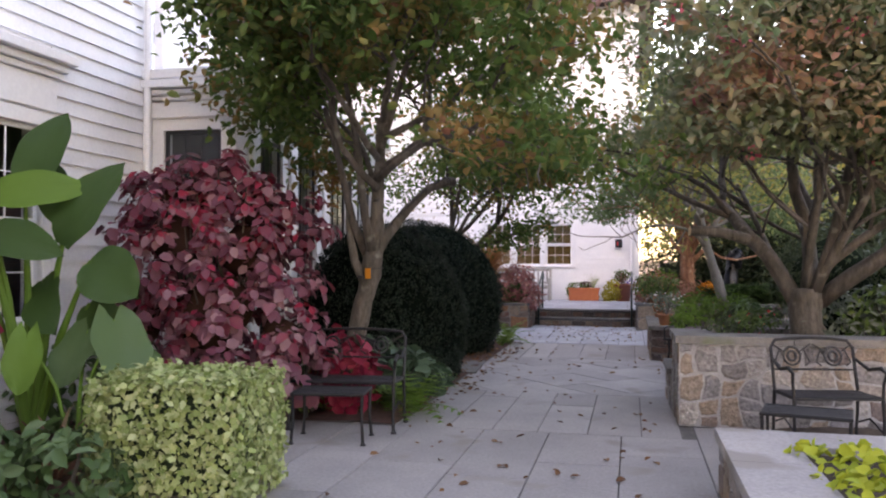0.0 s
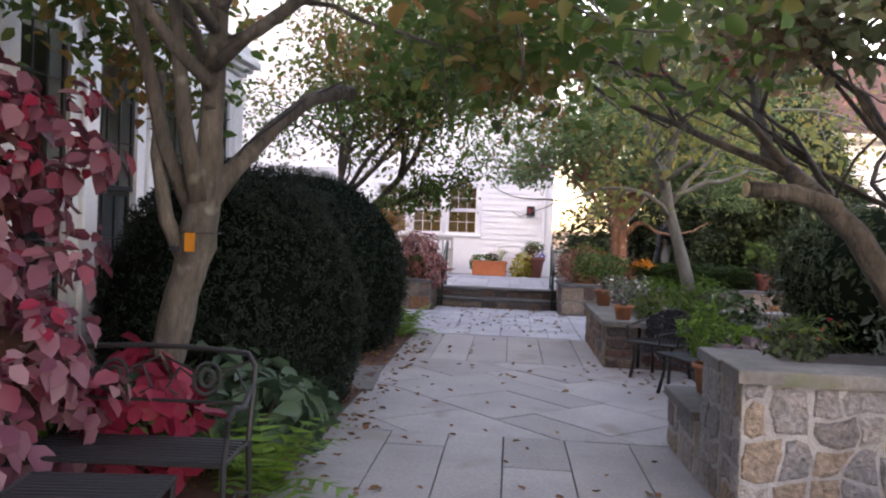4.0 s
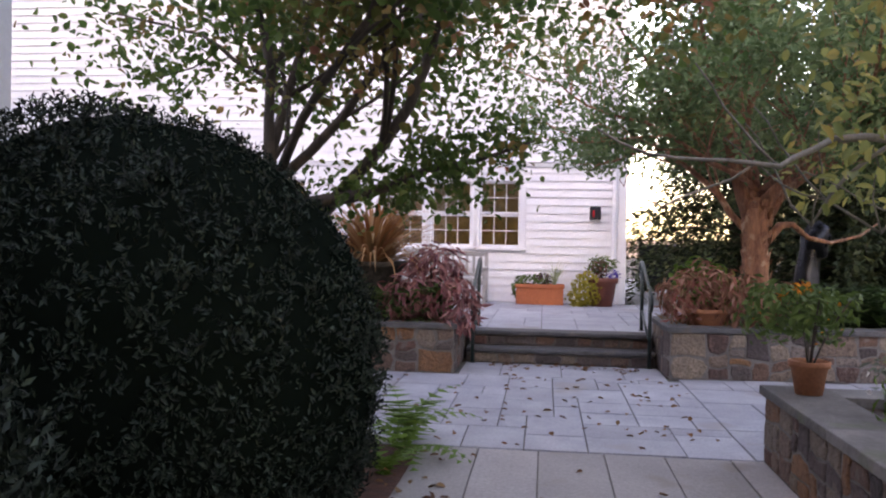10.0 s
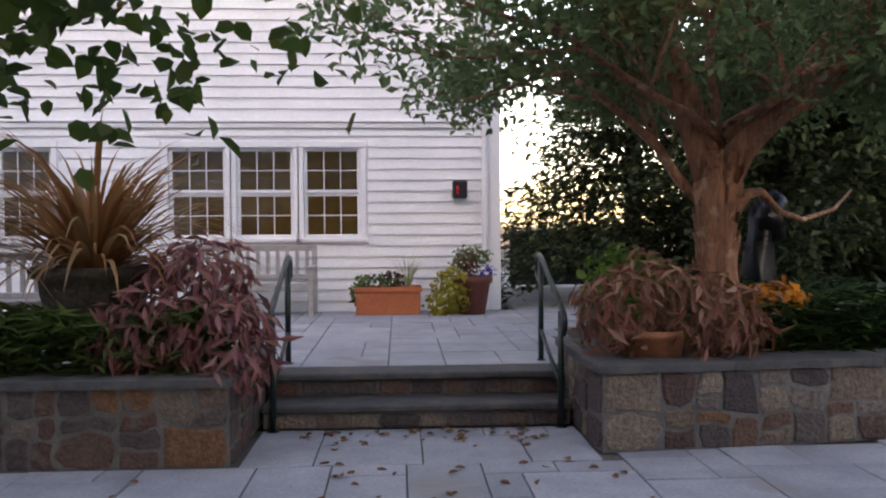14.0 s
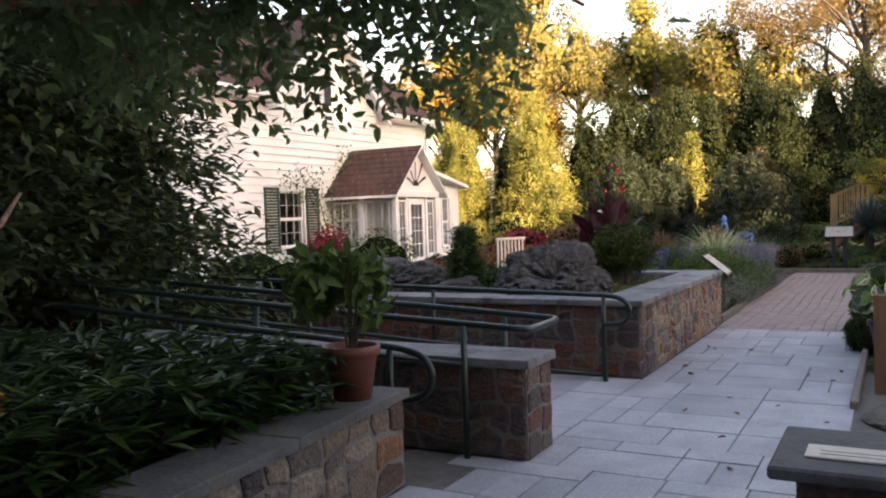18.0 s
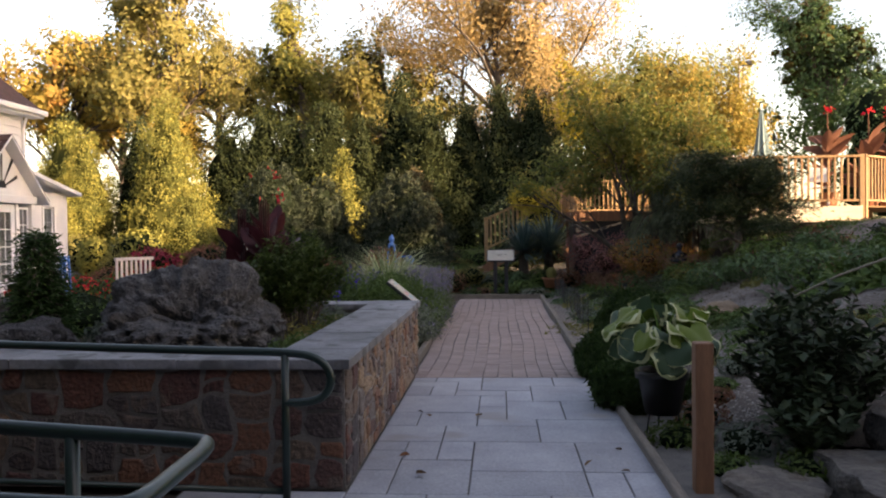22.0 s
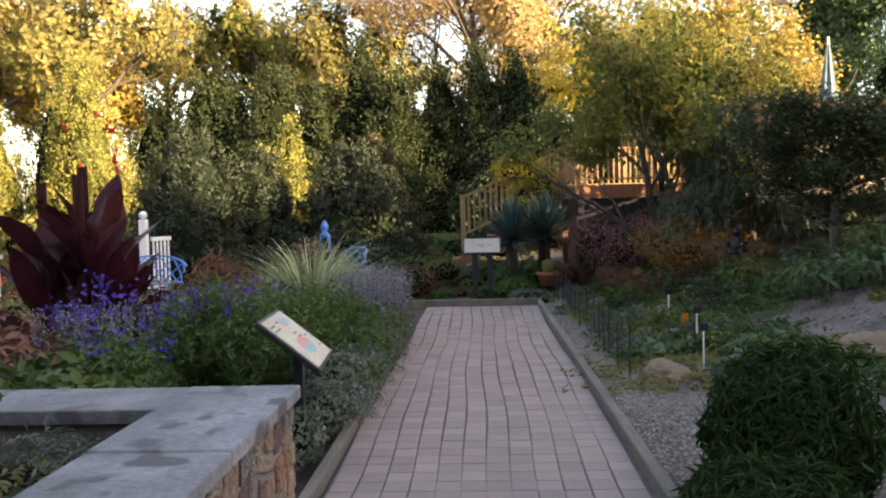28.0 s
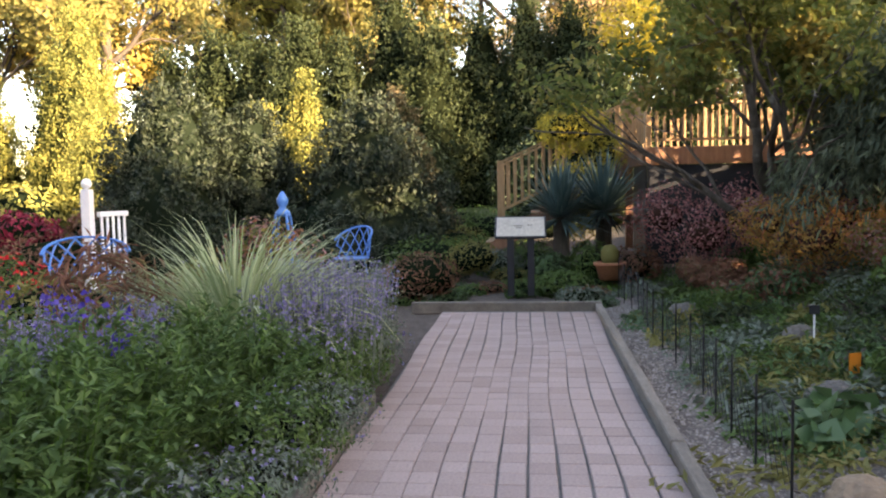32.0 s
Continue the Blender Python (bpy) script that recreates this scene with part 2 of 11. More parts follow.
def surface(name, dark, light, scale=6.0, rough=0.8, metal=0.0, bump=0.3, grain=60.0, vary=0.0, palette=None, stretch=None, spots=None, coat=0.0, grit=0.5, depth=0.01):
    """A weathered surface: large stains, fine grain, relief, and a shade of its own for each object."""
    mat, t, p = nodes_of(name)
    big = noise_node(t, scale, 5, 0.65, stretch=stretch)
    fine = noise_node(t, grain, 3, 0.6, stretch=stretch)
    if palette:
        info = t.nodes.new("ShaderNodeObjectInfo")
        base = ramp(t, info.outputs["Random"], [(k / len(palette), c) for k, c in enumerate(palette)], True)
        col = mixed(t, 0.6, base, ramp(t, big, [(0.3, dark), (0.7, light)]), "OVERLAY")
    else:
        col = ramp(t, big, [(0.3, dark), (0.7, light)])
    col = mixed(t, grit, col, ramp(t, fine, [(0.25, (0.3, 0.3, 0.3)), (0.75, (0.7, 0.7, 0.7))]), "OVERLAY")
    if vary:
        info = t.nodes.new("ShaderNodeObjectInfo")
        col = mixed(t, vary, col, ramp(t, info.outputs["Random"], [(0, (0.2, 0.2, 0.2)), (1, (0.8, 0.8, 0.8))]), "OVERLAY")
    if spots:
        sp = noise_node(t, spots[1], 2, 0.5)
        col = mixed(t, ramp(t, sp, [(spots[2], (0, 0, 0)), (spots[2] + 0.08, (1, 1, 1))]), col, spots[0])
    t.links.new(col, p.inputs["Base Color"])
    rr = t.nodes.new("ShaderNodeMapRange")
    rr.inputs["To Min"].default_value, rr.inputs["To Max"].default_value = max(0.05, rough - 0.15), min(1, rough + 0.12)
    t.links.new(big, rr.inputs["Value"])
    t.links.new(rr.outputs["Result"], p.inputs["Roughness"])
    p.inputs["Metallic"].default_value = metal
    p.inputs["Coat Weight"].default_value = coat
    if bump:
        b = t.nodes.new("ShaderNodeBump")
        b.inputs["Strength"].default_value, b.inputs["Distance"].default_value = bump, depth
        add = t.nodes.new("ShaderNodeMath")
        t.links.new(big, add.inputs[0])
        t.links.new(fine, add.inputs[1])
        t.links.new(add.outputs[0], b.inputs["Height"])
        t.links.new(b.outputs["Normal"], p.inputs["Normal"])
    return mat


def leafage(name, colours, through=0.3, rough=0.5, patch=None, patch_scale=0.7, patch_at=0.55, gloss=0.22):
    """Leaves: each takes its own colour of the list; some patches of the crown turn towards another colour."""
    mat, t, p = nodes_of(name)
    geo = t.nodes.new("ShaderNodeNewGeometry")
    col = ramp(t, geo.outputs["Random Per Island"], [(k / max(1, len(colours) - 1), c) for k, c in enumerate(colours)])
    if patch:
        f = noise_node(t, patch_scale, 3, 0.6)
        mask = ramp(t, f, [(patch_at, (0, 0, 0)), (patch_at + 0.12, (1, 1, 1))])
        hue = ramp(t, geo.outputs["Random Per Island"], [(k / max(1, len(patch) - 1), c) for k, c in enumerate(patch)])
        col = mixed(t, mask, col, hue)
    t.links.new(col, p.inputs["Base Color"])
    p.inputs["Roughness"].default_value = rough
    p.inputs["Specular IOR Level"].default_value = gloss
    tr = t.nodes.new("ShaderNodeBsdfTranslucent")
    t.links.new(col, tr.inputs["Color"])
    mx = t.nodes.new("ShaderNodeMixShader")
    mx.inputs[0].default_value = through
    t.links.new(p.outputs[0], mx.inputs[1])
    t.links.new(tr.outputs[0], mx.inputs[2])
    t.links.new(mx.outputs[0], t.nodes["Material Output"].inputs["Surface"])
    return mat


def paint(name, colour, rough=0.5, metal=0.0, bump=0.08, wear=0.06):
    c = np.array(colour)
    return surface(name, tuple(c * (1 - wear * 2)), tuple(np.minimum(c * (1 + wear), 1)), 3.0, rough, metal, bump, 40)


BLUESTONE = surface("bluestone", (0.23, 0.24, 0.272), (0.36, 0.372, 0.405), 2.2, 0.75, 0, 0.4, 45, 0.22, spots=((0.26, 0.25, 0.25), 1.3, 0.62))
LANE_STONE = surface("lane_stone", (0.225, 0.213, 0.212), (0.315, 0.296, 0.288), 1.6, 0.8, 0, 0.4, 40, 0.2, spots=((0.215, 0.195, 0.178), 1.7, 0.62))
CAP_STONE = surface("cap_stone", (0.085, 0.088, 0.097), (0.22, 0.225, 0.24), 3.0, 0.75, 0, 0.7, 35, 0.25, spots=((0.075, 0.078, 0.08), 5.0, 0.57))
OLD_CAP = surface("old_cap_stone", (0.085, 0.08, 0.075), (0.19, 0.18, 0.168), 3.0, 0.85, 0, 0.6, 35, 0.3, spots=((0.10, 0.115, 0.07), 2.4, 0.62))
JOINT = surface("joint_sand", (0.07, 0.066, 0.062), (0.14, 0.13, 0.12), 8, 0.95, 0, 0.6, 90)
MORTAR = surface("mortar", (0.15, 0.138, 0.13), (0.27, 0.25, 0.235), 5, 0.95, 0, 0.7, 70)
PALE_MORTAR = surface("pale_mortar", (0.25, 0.242, 0.24), (0.37, 0.36, 0.355), 5, 0.95, 0, 0.7, 70)
DULL_MORTAR = surface("dull_mortar", (0.09, 0.083, 0.078), (0.19, 0.175, 0.165), 5, 0.95, 0, 0.7, 70)
WARM_STONE = surface("warm_fieldstone", (0.25, 0.25, 0.25), (0.70, 0.70, 0.70), 13, 0.85, 0, 1.0, 38, grit=1.0, depth=0.025, spots=((0.16, 0.12, 0.10), 6, 0.66),
                     palette=[(0.080, 0.058, 0.053), (0.160, 0.112, 0.084), (0.060, 0.044, 0.044), (0.200, 0.148, 0.112), (0.200, 0.092, 0.040), (0.104, 0.078, 0.070), (0.224, 0.172, 0.132), (0.128, 0.068, 0.046), (0.152, 0.120, 0.104), (0.088, 0.048, 0.040)])
REDSTONE = surface("red_fieldstone", (0.25, 0.25, 0.25), (0.70, 0.70, 0.70), 13, 0.85, 0, 1.0, 38, grit=1.0, depth=0.025, spots=((0.12, 0.085, 0.07), 6, 0.60),
                   palette=[(0.085, 0.040, 0.036), (0.11, 0.068, 0.052), (0.12, 0.045, 0.032), (0.055, 0.046, 0.048), (0.15, 0.095, 0.068), (0.085, 0.034, 0.030), (0.085, 0.068, 0.062), (0.15, 0.062, 0.036), (0.058, 0.042, 0.042), (0.115, 0.08, 0.06)])
TAN_STONE = surface("tan_fieldstone", (0.25, 0.25, 0.25), (0.70, 0.70, 0.70), 13, 0.85, 0, 1.0, 38, grit=1.0, depth=0.025, spots=((0.15, 0.105, 0.085), 6, 0.62),
                    palette=[(0.23, 0.145, 0.10), (0.13, 0.095, 0.085), (0.27, 0.195, 0.145), (0.21, 0.095, 0.058), (0.16, 0.13, 0.12), (0.29, 0.20, 0.13), (0.12, 0.068, 0.058), (0.22, 0.155, 0.12), (0.25, 0.125, 0.07)])
PALE_STONE = surface("pale_fieldstone", (0.25, 0.25, 0.25), (0.70, 0.70, 0.70), 13, 0.85, 0, 1.0, 38, grit=1.0, depth=0.025, spots=((0.22, 0.19, 0.17), 5, 0.66),
                     palette=[(0.26, 0.245, 0.238), (0.15, 0.137, 0.135), (0.27, 0.235, 0.21), (0.19, 0.18, 0.183), (0.32, 0.295, 0.275), (0.18, 0.137, 0.125), (0.22, 0.205, 0.20), (0.24, 0.185, 0.145)])
BROWN_STONE = surface("brown_fieldstone", (0.25, 0.25, 0.25), (0.70, 0.70, 0.70), 13, 0.85, 0, 1.0, 38, grit=1.0, depth=0.025, spots=((0.13, 0.10, 0.085), 6, 0.64),
                      palette=[(0.085, 0.062, 0.058), (0.15, 0.10, 0.078), (0.06, 0.047, 0.047), (0.12, 0.07, 0.054), (0.19, 0.09, 0.045), (0.095, 0.075, 0.07), (0.17, 0.13, 0.105), (0.11, 0.052, 0.042), (0.075, 0.058, 0.057)])
DARK_CAP = surface("dark_cap_stone", (0.04, 0.04, 0.043), (0.10, 0.10, 0.103), 4, 0.8, 0, 0.6, 35, 0.3, spots=((0.10, 0.09, 0.08), 4.0, 0.6))
BRICK = surface("paver_brick", (0.25, 0.185, 0.168), (0.315, 0.242, 0.222), 3, 0.85, 0, 0.5, 90, 0.22)
KERB_WOOD = surface("kerb_timber", (0.10, 0.085, 0.07), (0.20, 0.17, 0.14), 5, 0.9, 0, 0.6, 60, 0.2, stretch=(0.3, 1, 1))
WHITE = surface("white_paint", (0.70, 0.71, 0.73), (0.83, 0.83, 0.84), 1.2, 0.55, 0, 0.08, 30, 0.06)
TRIM = surface("white_trim", (0.74, 0.75, 0.77), (0.84, 0.84, 0.85), 1.0, 0.45, 0, 0.05, 30)
GREEN_IRON = paint("green_enamel", (0.004, 0.020, 0.017), 0.36, 0.0, 0.05)
BLACK_IRON = paint("black_iron", (0.0045, 0.0045, 0.006), 0.58, 0.0, 0.15)
DARK_FRAME = paint("dark_frame", (0.02, 0.022, 0.028), 0.4, 0.2)
BLUE_IRON = paint("blue_enamel", (0.05, 0.20, 0.55), 0.4, 0.0, 0.05)
TERRACOTTA = surface("terracotta", (0.32, 0.12, 0.06), (0.46, 0.19, 0.10), 5, 0.8, 0, 0.25, 50, spots=((0.42, 0.33, 0.27), 4, 0.66))
ORANGE_CLAY = surface("orange_clay", (0.38, 0.095, 0.036), (0.48, 0.135, 0.052), 3, 0.7, 0, 0.15, 50)
RED_CLAY = surface("red_clay", (0.13, 0.036, 0.026), (0.21, 0.062, 0.042), 4, 0.6, 0, 0.2, 50)
PLASTIC = paint("black_plastic", (0.012, 0.012, 0.013), 0.45)
SOIL = surface("soil", (0.025, 0.018, 0.013), (0.07, 0.05, 0.036), 9, 0.95, 0, 1.0, 80)
MULCH = surface("mulch", (0.035, 0.013, 0.009), (0.13, 0.052, 0.036), 14, 0.95, 0, 1.0, 70)
CEDAR = surface("cedar", (0.15, 0.065, 0.034), (0.25, 0.12, 0.065), 3, 0.75, 0, 0.3, 40, 0.2, stretch=(6, 6, 0.6))
PALE_BOARD = surface("pale_deck_board", (0.42, 0.36, 0.28), (0.55, 0.48, 0.38), 3, 0.7, 0, 0.2, 40, stretch=(4, 0.8, 4))
DECKWOOD = surface("deck_wood", (0.20, 0.115, 0.055), (0.32, 0.20, 0.10), 3, 0.7, 0, 0.2, 40, 0.25, stretch=(4, 4, 0.8))
PALE_CUT = surface("sawn_wood", (0.42, 0.29, 0.17), (0.58, 0.43, 0.27), 8, 0.8, 0, 0.3, 60)
TEAK = surface("weathered_teak", (0.26, 0.25, 0.24), (0.40, 0.38, 0.36), 4, 0.8, 0, 0.3, 50, 0.15, stretch=(3, 3, 3))
SHINGLE = surface("roof_shingle", (0.05, 0.026, 0.022), (0.11, 0.052, 0.042), 4, 0.9, 0, 0.5, 80, 0.35)
SHUTTER = paint("shutter_green", (0.03, 0.055, 0.05), 0.5)
GREY_BARK = surface("grey_bark", (0.036, 0.030, 0.025), (0.125, 0.108, 0.092), 8, 0.9, 0, 1.0, 34, grit=0.8, depth=0.02, stretch=(1, 1, 0.35), spots=((0.17, 0.165, 0.14), 5, 0.64))
PALE_BARK = surface("pale_bark", (0.11, 0.10, 0.085), (0.21, 0.195, 0.17), 6, 0.85, 0, 0.5, 40, stretch=(1, 1, 0.4))
DARK_BARK = surface("dark_bark", (0.035, 0.028, 0.022), (0.10, 0.08, 0.065), 9, 0.9, 0, 0.9, 45, stretch=(1, 1, 0.3))
RUST_BARK = surface("cinnamon_bark", (0.15, 0.058, 0.035), (0.40, 0.18, 0.10), 10, 0.75, 0, 1.0, 26, grit=0.9, depth=0.03, stretch=(1.6, 1.6, 0.3), spots=((0.42, 0.25, 0.165), 6, 0.58))
BOULDER = surface("lichen_boulder", (0.018, 0.017, 0.018), (0.066, 0.063, 0.064), 9, 0.95, 0, 1.0, 45, grit=1.0, depth=0.03, spots=((0.105, 0.105, 0.105), 16, 0.62))
SLAB_ROCK = surface("rough_slab", (0.045, 0.041, 0.038), (0.14, 0.122, 0.105), 5, 0.9, 0, 1.0, 26, 0.3, grit=0.9, depth=0.02, spots=((0.07, 0.055, 0.04), 4, 0.6))
TAN_ROCK = surface("tan_rock", (0.15, 0.10, 0.065), (0.27, 0.19, 0.125), 4, 0.9, 0, 0.6, 40)
BRONZE = paint("dark_bronze", (0.02, 0.022, 0.03), 0.3, 0.6, 0.2)
CANVAS = paint("teal_canvas", (0.16, 0.24, 0.26), 0.9)
BOARD_FACE = surface("sign_face", (0.44, 0.40, 0.335), (0.56, 0.51, 0.44), 3, 0.5, 0, 0.02, 30)
INK = paint("sign_ink", (0.12, 0.11, 0.10), 0.7)
CONCRETE = surface("concrete", (0.22, 0.22, 0.22), (0.36, 0.355, 0.35), 3, 0.9, 0, 0.4, 60)

glass_mat, gt, gp = nodes_of("window_glass")
gp.inputs["Base Color"].default_value = (0.85, 0.9, 0.92, 1)
gp.inputs["Roughness"].default_value = 0.03
gp.inputs["Transmission Weight"].default_value = 1.0
gp.inputs["IOR"].default_value = 1.45
GLASS = glass_mat
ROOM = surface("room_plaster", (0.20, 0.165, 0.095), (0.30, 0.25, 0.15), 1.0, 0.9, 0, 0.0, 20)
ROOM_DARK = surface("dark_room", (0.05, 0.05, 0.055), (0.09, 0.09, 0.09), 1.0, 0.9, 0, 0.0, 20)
BLIND = paint("window_blind", (0.45, 0.42, 0.33), 0.8)

L_DOGWOOD = leafage("dogwood_leaves", [(0.048, 0.102, 0.0264), (0.072, 0.144, 0.036), (0.108, 0.18, 0.048), (0.054, 0.108, 0.036), (0.144, 0.18, 0.054)], 0.5,
                    patch=[(0.336, 0.156, 0.06), (0.24, 0.168, 0.06), (0.36, 0.204, 0.072), (0.264, 0.108, 0.072)], patch_scale=0.9, patch_at=0.50)
L_DOGWOOD_R = leafage("dogwood_leaves_silvery", [(0.112, 0.168, 0.07), (0.182, 0.224, 0.119), (0.266, 0.28, 0.196), (0.126, 0.196, 0.077), (0.378, 0.322, 0.196)], 0.48,
                      patch=[(0.476, 0.224, 0.126), (0.392, 0.28, 0.154), (0.42, 0.196, 0.168), (0.28, 0.238, 0.126)], patch_scale=0.8, patch_at=0.51)
L_GREEN = leafage("mid_green_leaves", [(0.05, 0.095, 0.024), (0.075, 0.135, 0.034), (0.115, 0.18, 0.05), (0.06, 0.11, 0.034)], 0.35)
L_HOLLY = leafage("holly_leaves", [(0.020, 0.035, 0.017), (0.030, 0.050, 0.023), (0.044, 0.062, 0.028)], 0.10, 0.6)
L_DARK_HOLLY = leafage("dark_holly_leaves", [(0.021, 0.032, 0.020), (0.029, 0.042, 0.025), (0.042, 0.056, 0.029)], 0.12, 0.55)
L_HEDGE = leafage("hedge_leaves", [(0.030, 0.050, 0.024), (0.045, 0.072, 0.032), (0.066, 0.09, 0.04)], 0.15, 0.5)
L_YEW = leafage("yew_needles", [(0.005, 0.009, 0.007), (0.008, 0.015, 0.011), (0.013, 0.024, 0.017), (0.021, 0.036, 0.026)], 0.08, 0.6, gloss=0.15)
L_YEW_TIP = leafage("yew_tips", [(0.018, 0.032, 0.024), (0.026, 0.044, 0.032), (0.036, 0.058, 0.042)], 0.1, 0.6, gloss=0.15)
# dark core colour: shade between the leaves of shrubs, put into colour
L_INNER_SHADE = leafage("shaded_inner_foliage", [(0.007, 0.011, 0.006), (0.010, 0.015, 0.008)], 0.0, 0.95, gloss=0.0)
# near-black colour that paints the shade inside the clipped yews
L_YEW_SHADE = leafage("shaded_inner_yew", [(0.0030, 0.0052, 0.004), (0.004, 0.0066, 0.005)], 0.0, 0.95, gloss=0.0)
# core colours with painted shade for hollies, hedges and red shrubs
L_HOLLY_SHADE = leafage("holly_core_shade", [(0.010, 0.015, 0.009), (0.012, 0.018, 0.011)], 0.0, 0.95, gloss=0.0)
L_SHRUB_SHADE = leafage("red_shrub_core_shade", [(0.045, 0.022, 0.018), (0.055, 0.028, 0.02)], 0.0, 0.95, gloss=0.0)
L_PINE = leafage("pine_needles", [(0.018, 0.048, 0.014), (0.034, 0.078, 0.020), (0.060, 0.115, 0.032)], 0.2, 0.6)
L_CONIFER = leafage("conifer_sprays", [(0.020, 0.036, 0.019), (0.034, 0.056, 0.027), (0.058, 0.082, 0.036), (0.085, 0.10, 0.040)], 0.25, 0.6)
L_WEEPING = leafage("weeping_needles", [(0.075, 0.105, 0.07), (0.11, 0.145, 0.095), (0.15, 0.18, 0.115)], 0.3, 0.6)
# lit copy of the potted plant's leaf: light put into its yellow-green
L_HOSTA_LIT = leafage("lit_leaf_blade", [(0.115, 0.18, 0.030), (0.16, 0.225, 0.042)], 0.4, 0.45)
L_MAPLE = leafage("paperbark_leaves", [(0.085, 0.15, 0.068), (0.12, 0.20, 0.085), (0.16, 0.235, 0.105), (0.14, 0.195, 0.095)], 0.4,
                  patch=[(0.34, 0.27, 0.08), (0.38, 0.21, 0.06), (0.18, 0.20, 0.06)], patch_scale=0.8, patch_at=0.62)
L_YELLOWING = leafage("yellowing_leaves", [(0.19, 0.24, 0.09), (0.25, 0.28, 0.09), (0.36, 0.33, 0.10), (0.18, 0.22, 0.09), (0.44, 0.31, 0.09)], 0.5)
L_LEAFY = leafage("green_gold_leaves", [(0.075, 0.11, 0.03), (0.11, 0.145, 0.04), (0.15, 0.175, 0.048), (0.21, 0.205, 0.06)], 0.5, patch=[(0.29, 0.245, 0.07), (0.36, 0.26, 0.07)], patch_scale=0.8, patch_at=0.5)
L_HONEY = leafage("honey_gold_leaves", [(0.31, 0.26, 0.075), (0.38, 0.29, 0.08), (0.26, 0.245, 0.07), (0.42, 0.28, 0.08)], 0.45, 0.6)
L_PALE_GOLD = leafage("pale_gold_leaves", [(0.34, 0.25, 0.12), (0.40, 0.29, 0.13), (0.27, 0.22, 0.12), (0.38, 0.25, 0.10)], 0.35, 0.6)
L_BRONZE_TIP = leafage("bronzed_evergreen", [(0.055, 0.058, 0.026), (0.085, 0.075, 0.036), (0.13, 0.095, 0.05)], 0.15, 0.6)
L_COLEUS = leafage("red_coleus_leaves", [(0.13, 0.035, 0.055), (0.20, 0.075, 0.10), (0.32, 0.17, 0.185), (0.24, 0.045, 0.07), (0.16, 0.055, 0.08), (0.26, 0.11, 0.135)], 0.3, 0.45)
L_CRIMSON = leafage("crimson_leaves", [(0.24, 0.015, 0.04), (0.32, 0.03, 0.06), (0.16, 0.012, 0.03)], 0.3, 0.45)
L_VARIEG = leafage("variegated_leaves", [(0.16, 0.24, 0.07), (0.30, 0.36, 0.14), (0.46, 0.50, 0.27), (0.22, 0.30, 0.10), (0.40, 0.46, 0.22)], 0.25, 0.5)
L_LIME = leafage("lime_leaves", [(0.30, 0.36, 0.03), (0.42, 0.46, 0.05), (0.24, 0.32, 0.04)], 0.35, 0.5)
L_BANANA = leafage("banana_leaf", [(0.06, 0.15, 0.03), (0.03, 0.07, 0.025), (0.10, 0.22, 0.04)], 0.4, 0.4)
L_LEAFGREEN = leafage("border_leaves", [(0.045, 0.085, 0.024), (0.07, 0.12, 0.032), (0.10, 0.155, 0.045), (0.12, 0.15, 0.04)], 0.3, 0.45)
L_FERN = leafage("fern_fronds", [(0.06, 0.13, 0.02), (0.09, 0.19, 0.03), (0.12, 0.22, 0.04)], 0.35, 0.5)
L_FEATHERY = leafage("feathery_sprays", [(0.035, 0.062, 0.014), (0.055, 0.09, 0.02), (0.085, 0.12, 0.03)], 0.3, 0.6)
L_BAMBOO = leafage("groundcover_leaves", [(0.012, 0.034, 0.010), (0.026, 0.062, 0.018), (0.060, 0.120, 0.032)], 0.25, 0.4)
L_BRONZE = leafage("bronze_blades", [(0.24, 0.095, 0.04), (0.33, 0.15, 0.06), (0.40, 0.23, 0.11), (0.20, 0.12, 0.05)], 0.3, 0.5)
L_PINKISH = leafage("dusky_pink_leaves", [(0.28, 0.09, 0.095), (0.42, 0.19, 0.18), (0.17, 0.06, 0.07), (0.50, 0.27, 0.24)], 0.3, 0.5)
L_RUST = leafage("rusty_leaves", [(0.20, 0.085, 0.055), (0.27, 0.125, 0.08), (0.15, 0.07, 0.05), (0.16, 0.12, 0.05)], 0.3, 0.6)
L_BERRY = leafage("pink_berries", [(0.42, 0.07, 0.10), (0.50, 0.12, 0.15), (0.34, 0.05, 0.08)], 0.2, 0.4)
L_ROSY = leafage("rosy_cut_leaves", [(0.24, 0.09, 0.065), (0.36, 0.17, 0.12), (0.14, 0.10, 0.045), (0.30, 0.10, 0.08), (0.42, 0.24, 0.18)], 0.35, 0.6)
L_ORANGE = leafage("orange_flowers", [(0.55, 0.17, 0.02), (0.65, 0.26, 0.03), (0.40, 0.12, 0.02)], 0.3, 0.6)
L_GOLD = leafage("golden_leaves", [(0.30, 0.25, 0.03), (0.40, 0.33, 0.05), (0.22, 0.22, 0.04)], 0.4, 0.6)
# lit copy: low sunlight is put into this yellow-green
L_ARBOR_LIT = leafage("sunlit_arborvitae", [(0.16, 0.17, 0.044), (0.23, 0.225, 0.058), (0.31, 0.285, 0.075)], 0.25, 0.7, patch=[(0.10, 0.12, 0.032), (0.14, 0.15, 0.042)], patch_scale=0.9, patch_at=0.5)
# near-black core colour paints the shade between the sprays
L_ARBOR_CORE_SHADE = leafage("arborvitae_core_shade", [(0.007, 0.010, 0.005), (0.010, 0.013, 0.006)], 0.0, 0.95, gloss=0.0)
# lighter core colour for the trees painted as sunlit
L_ARBOR_SUNNY = leafage("sunlit_arborvitae_core", [(0.045, 0.050, 0.016), (0.060, 0.064, 0.020)], 0.0, 0.95, gloss=0.0)
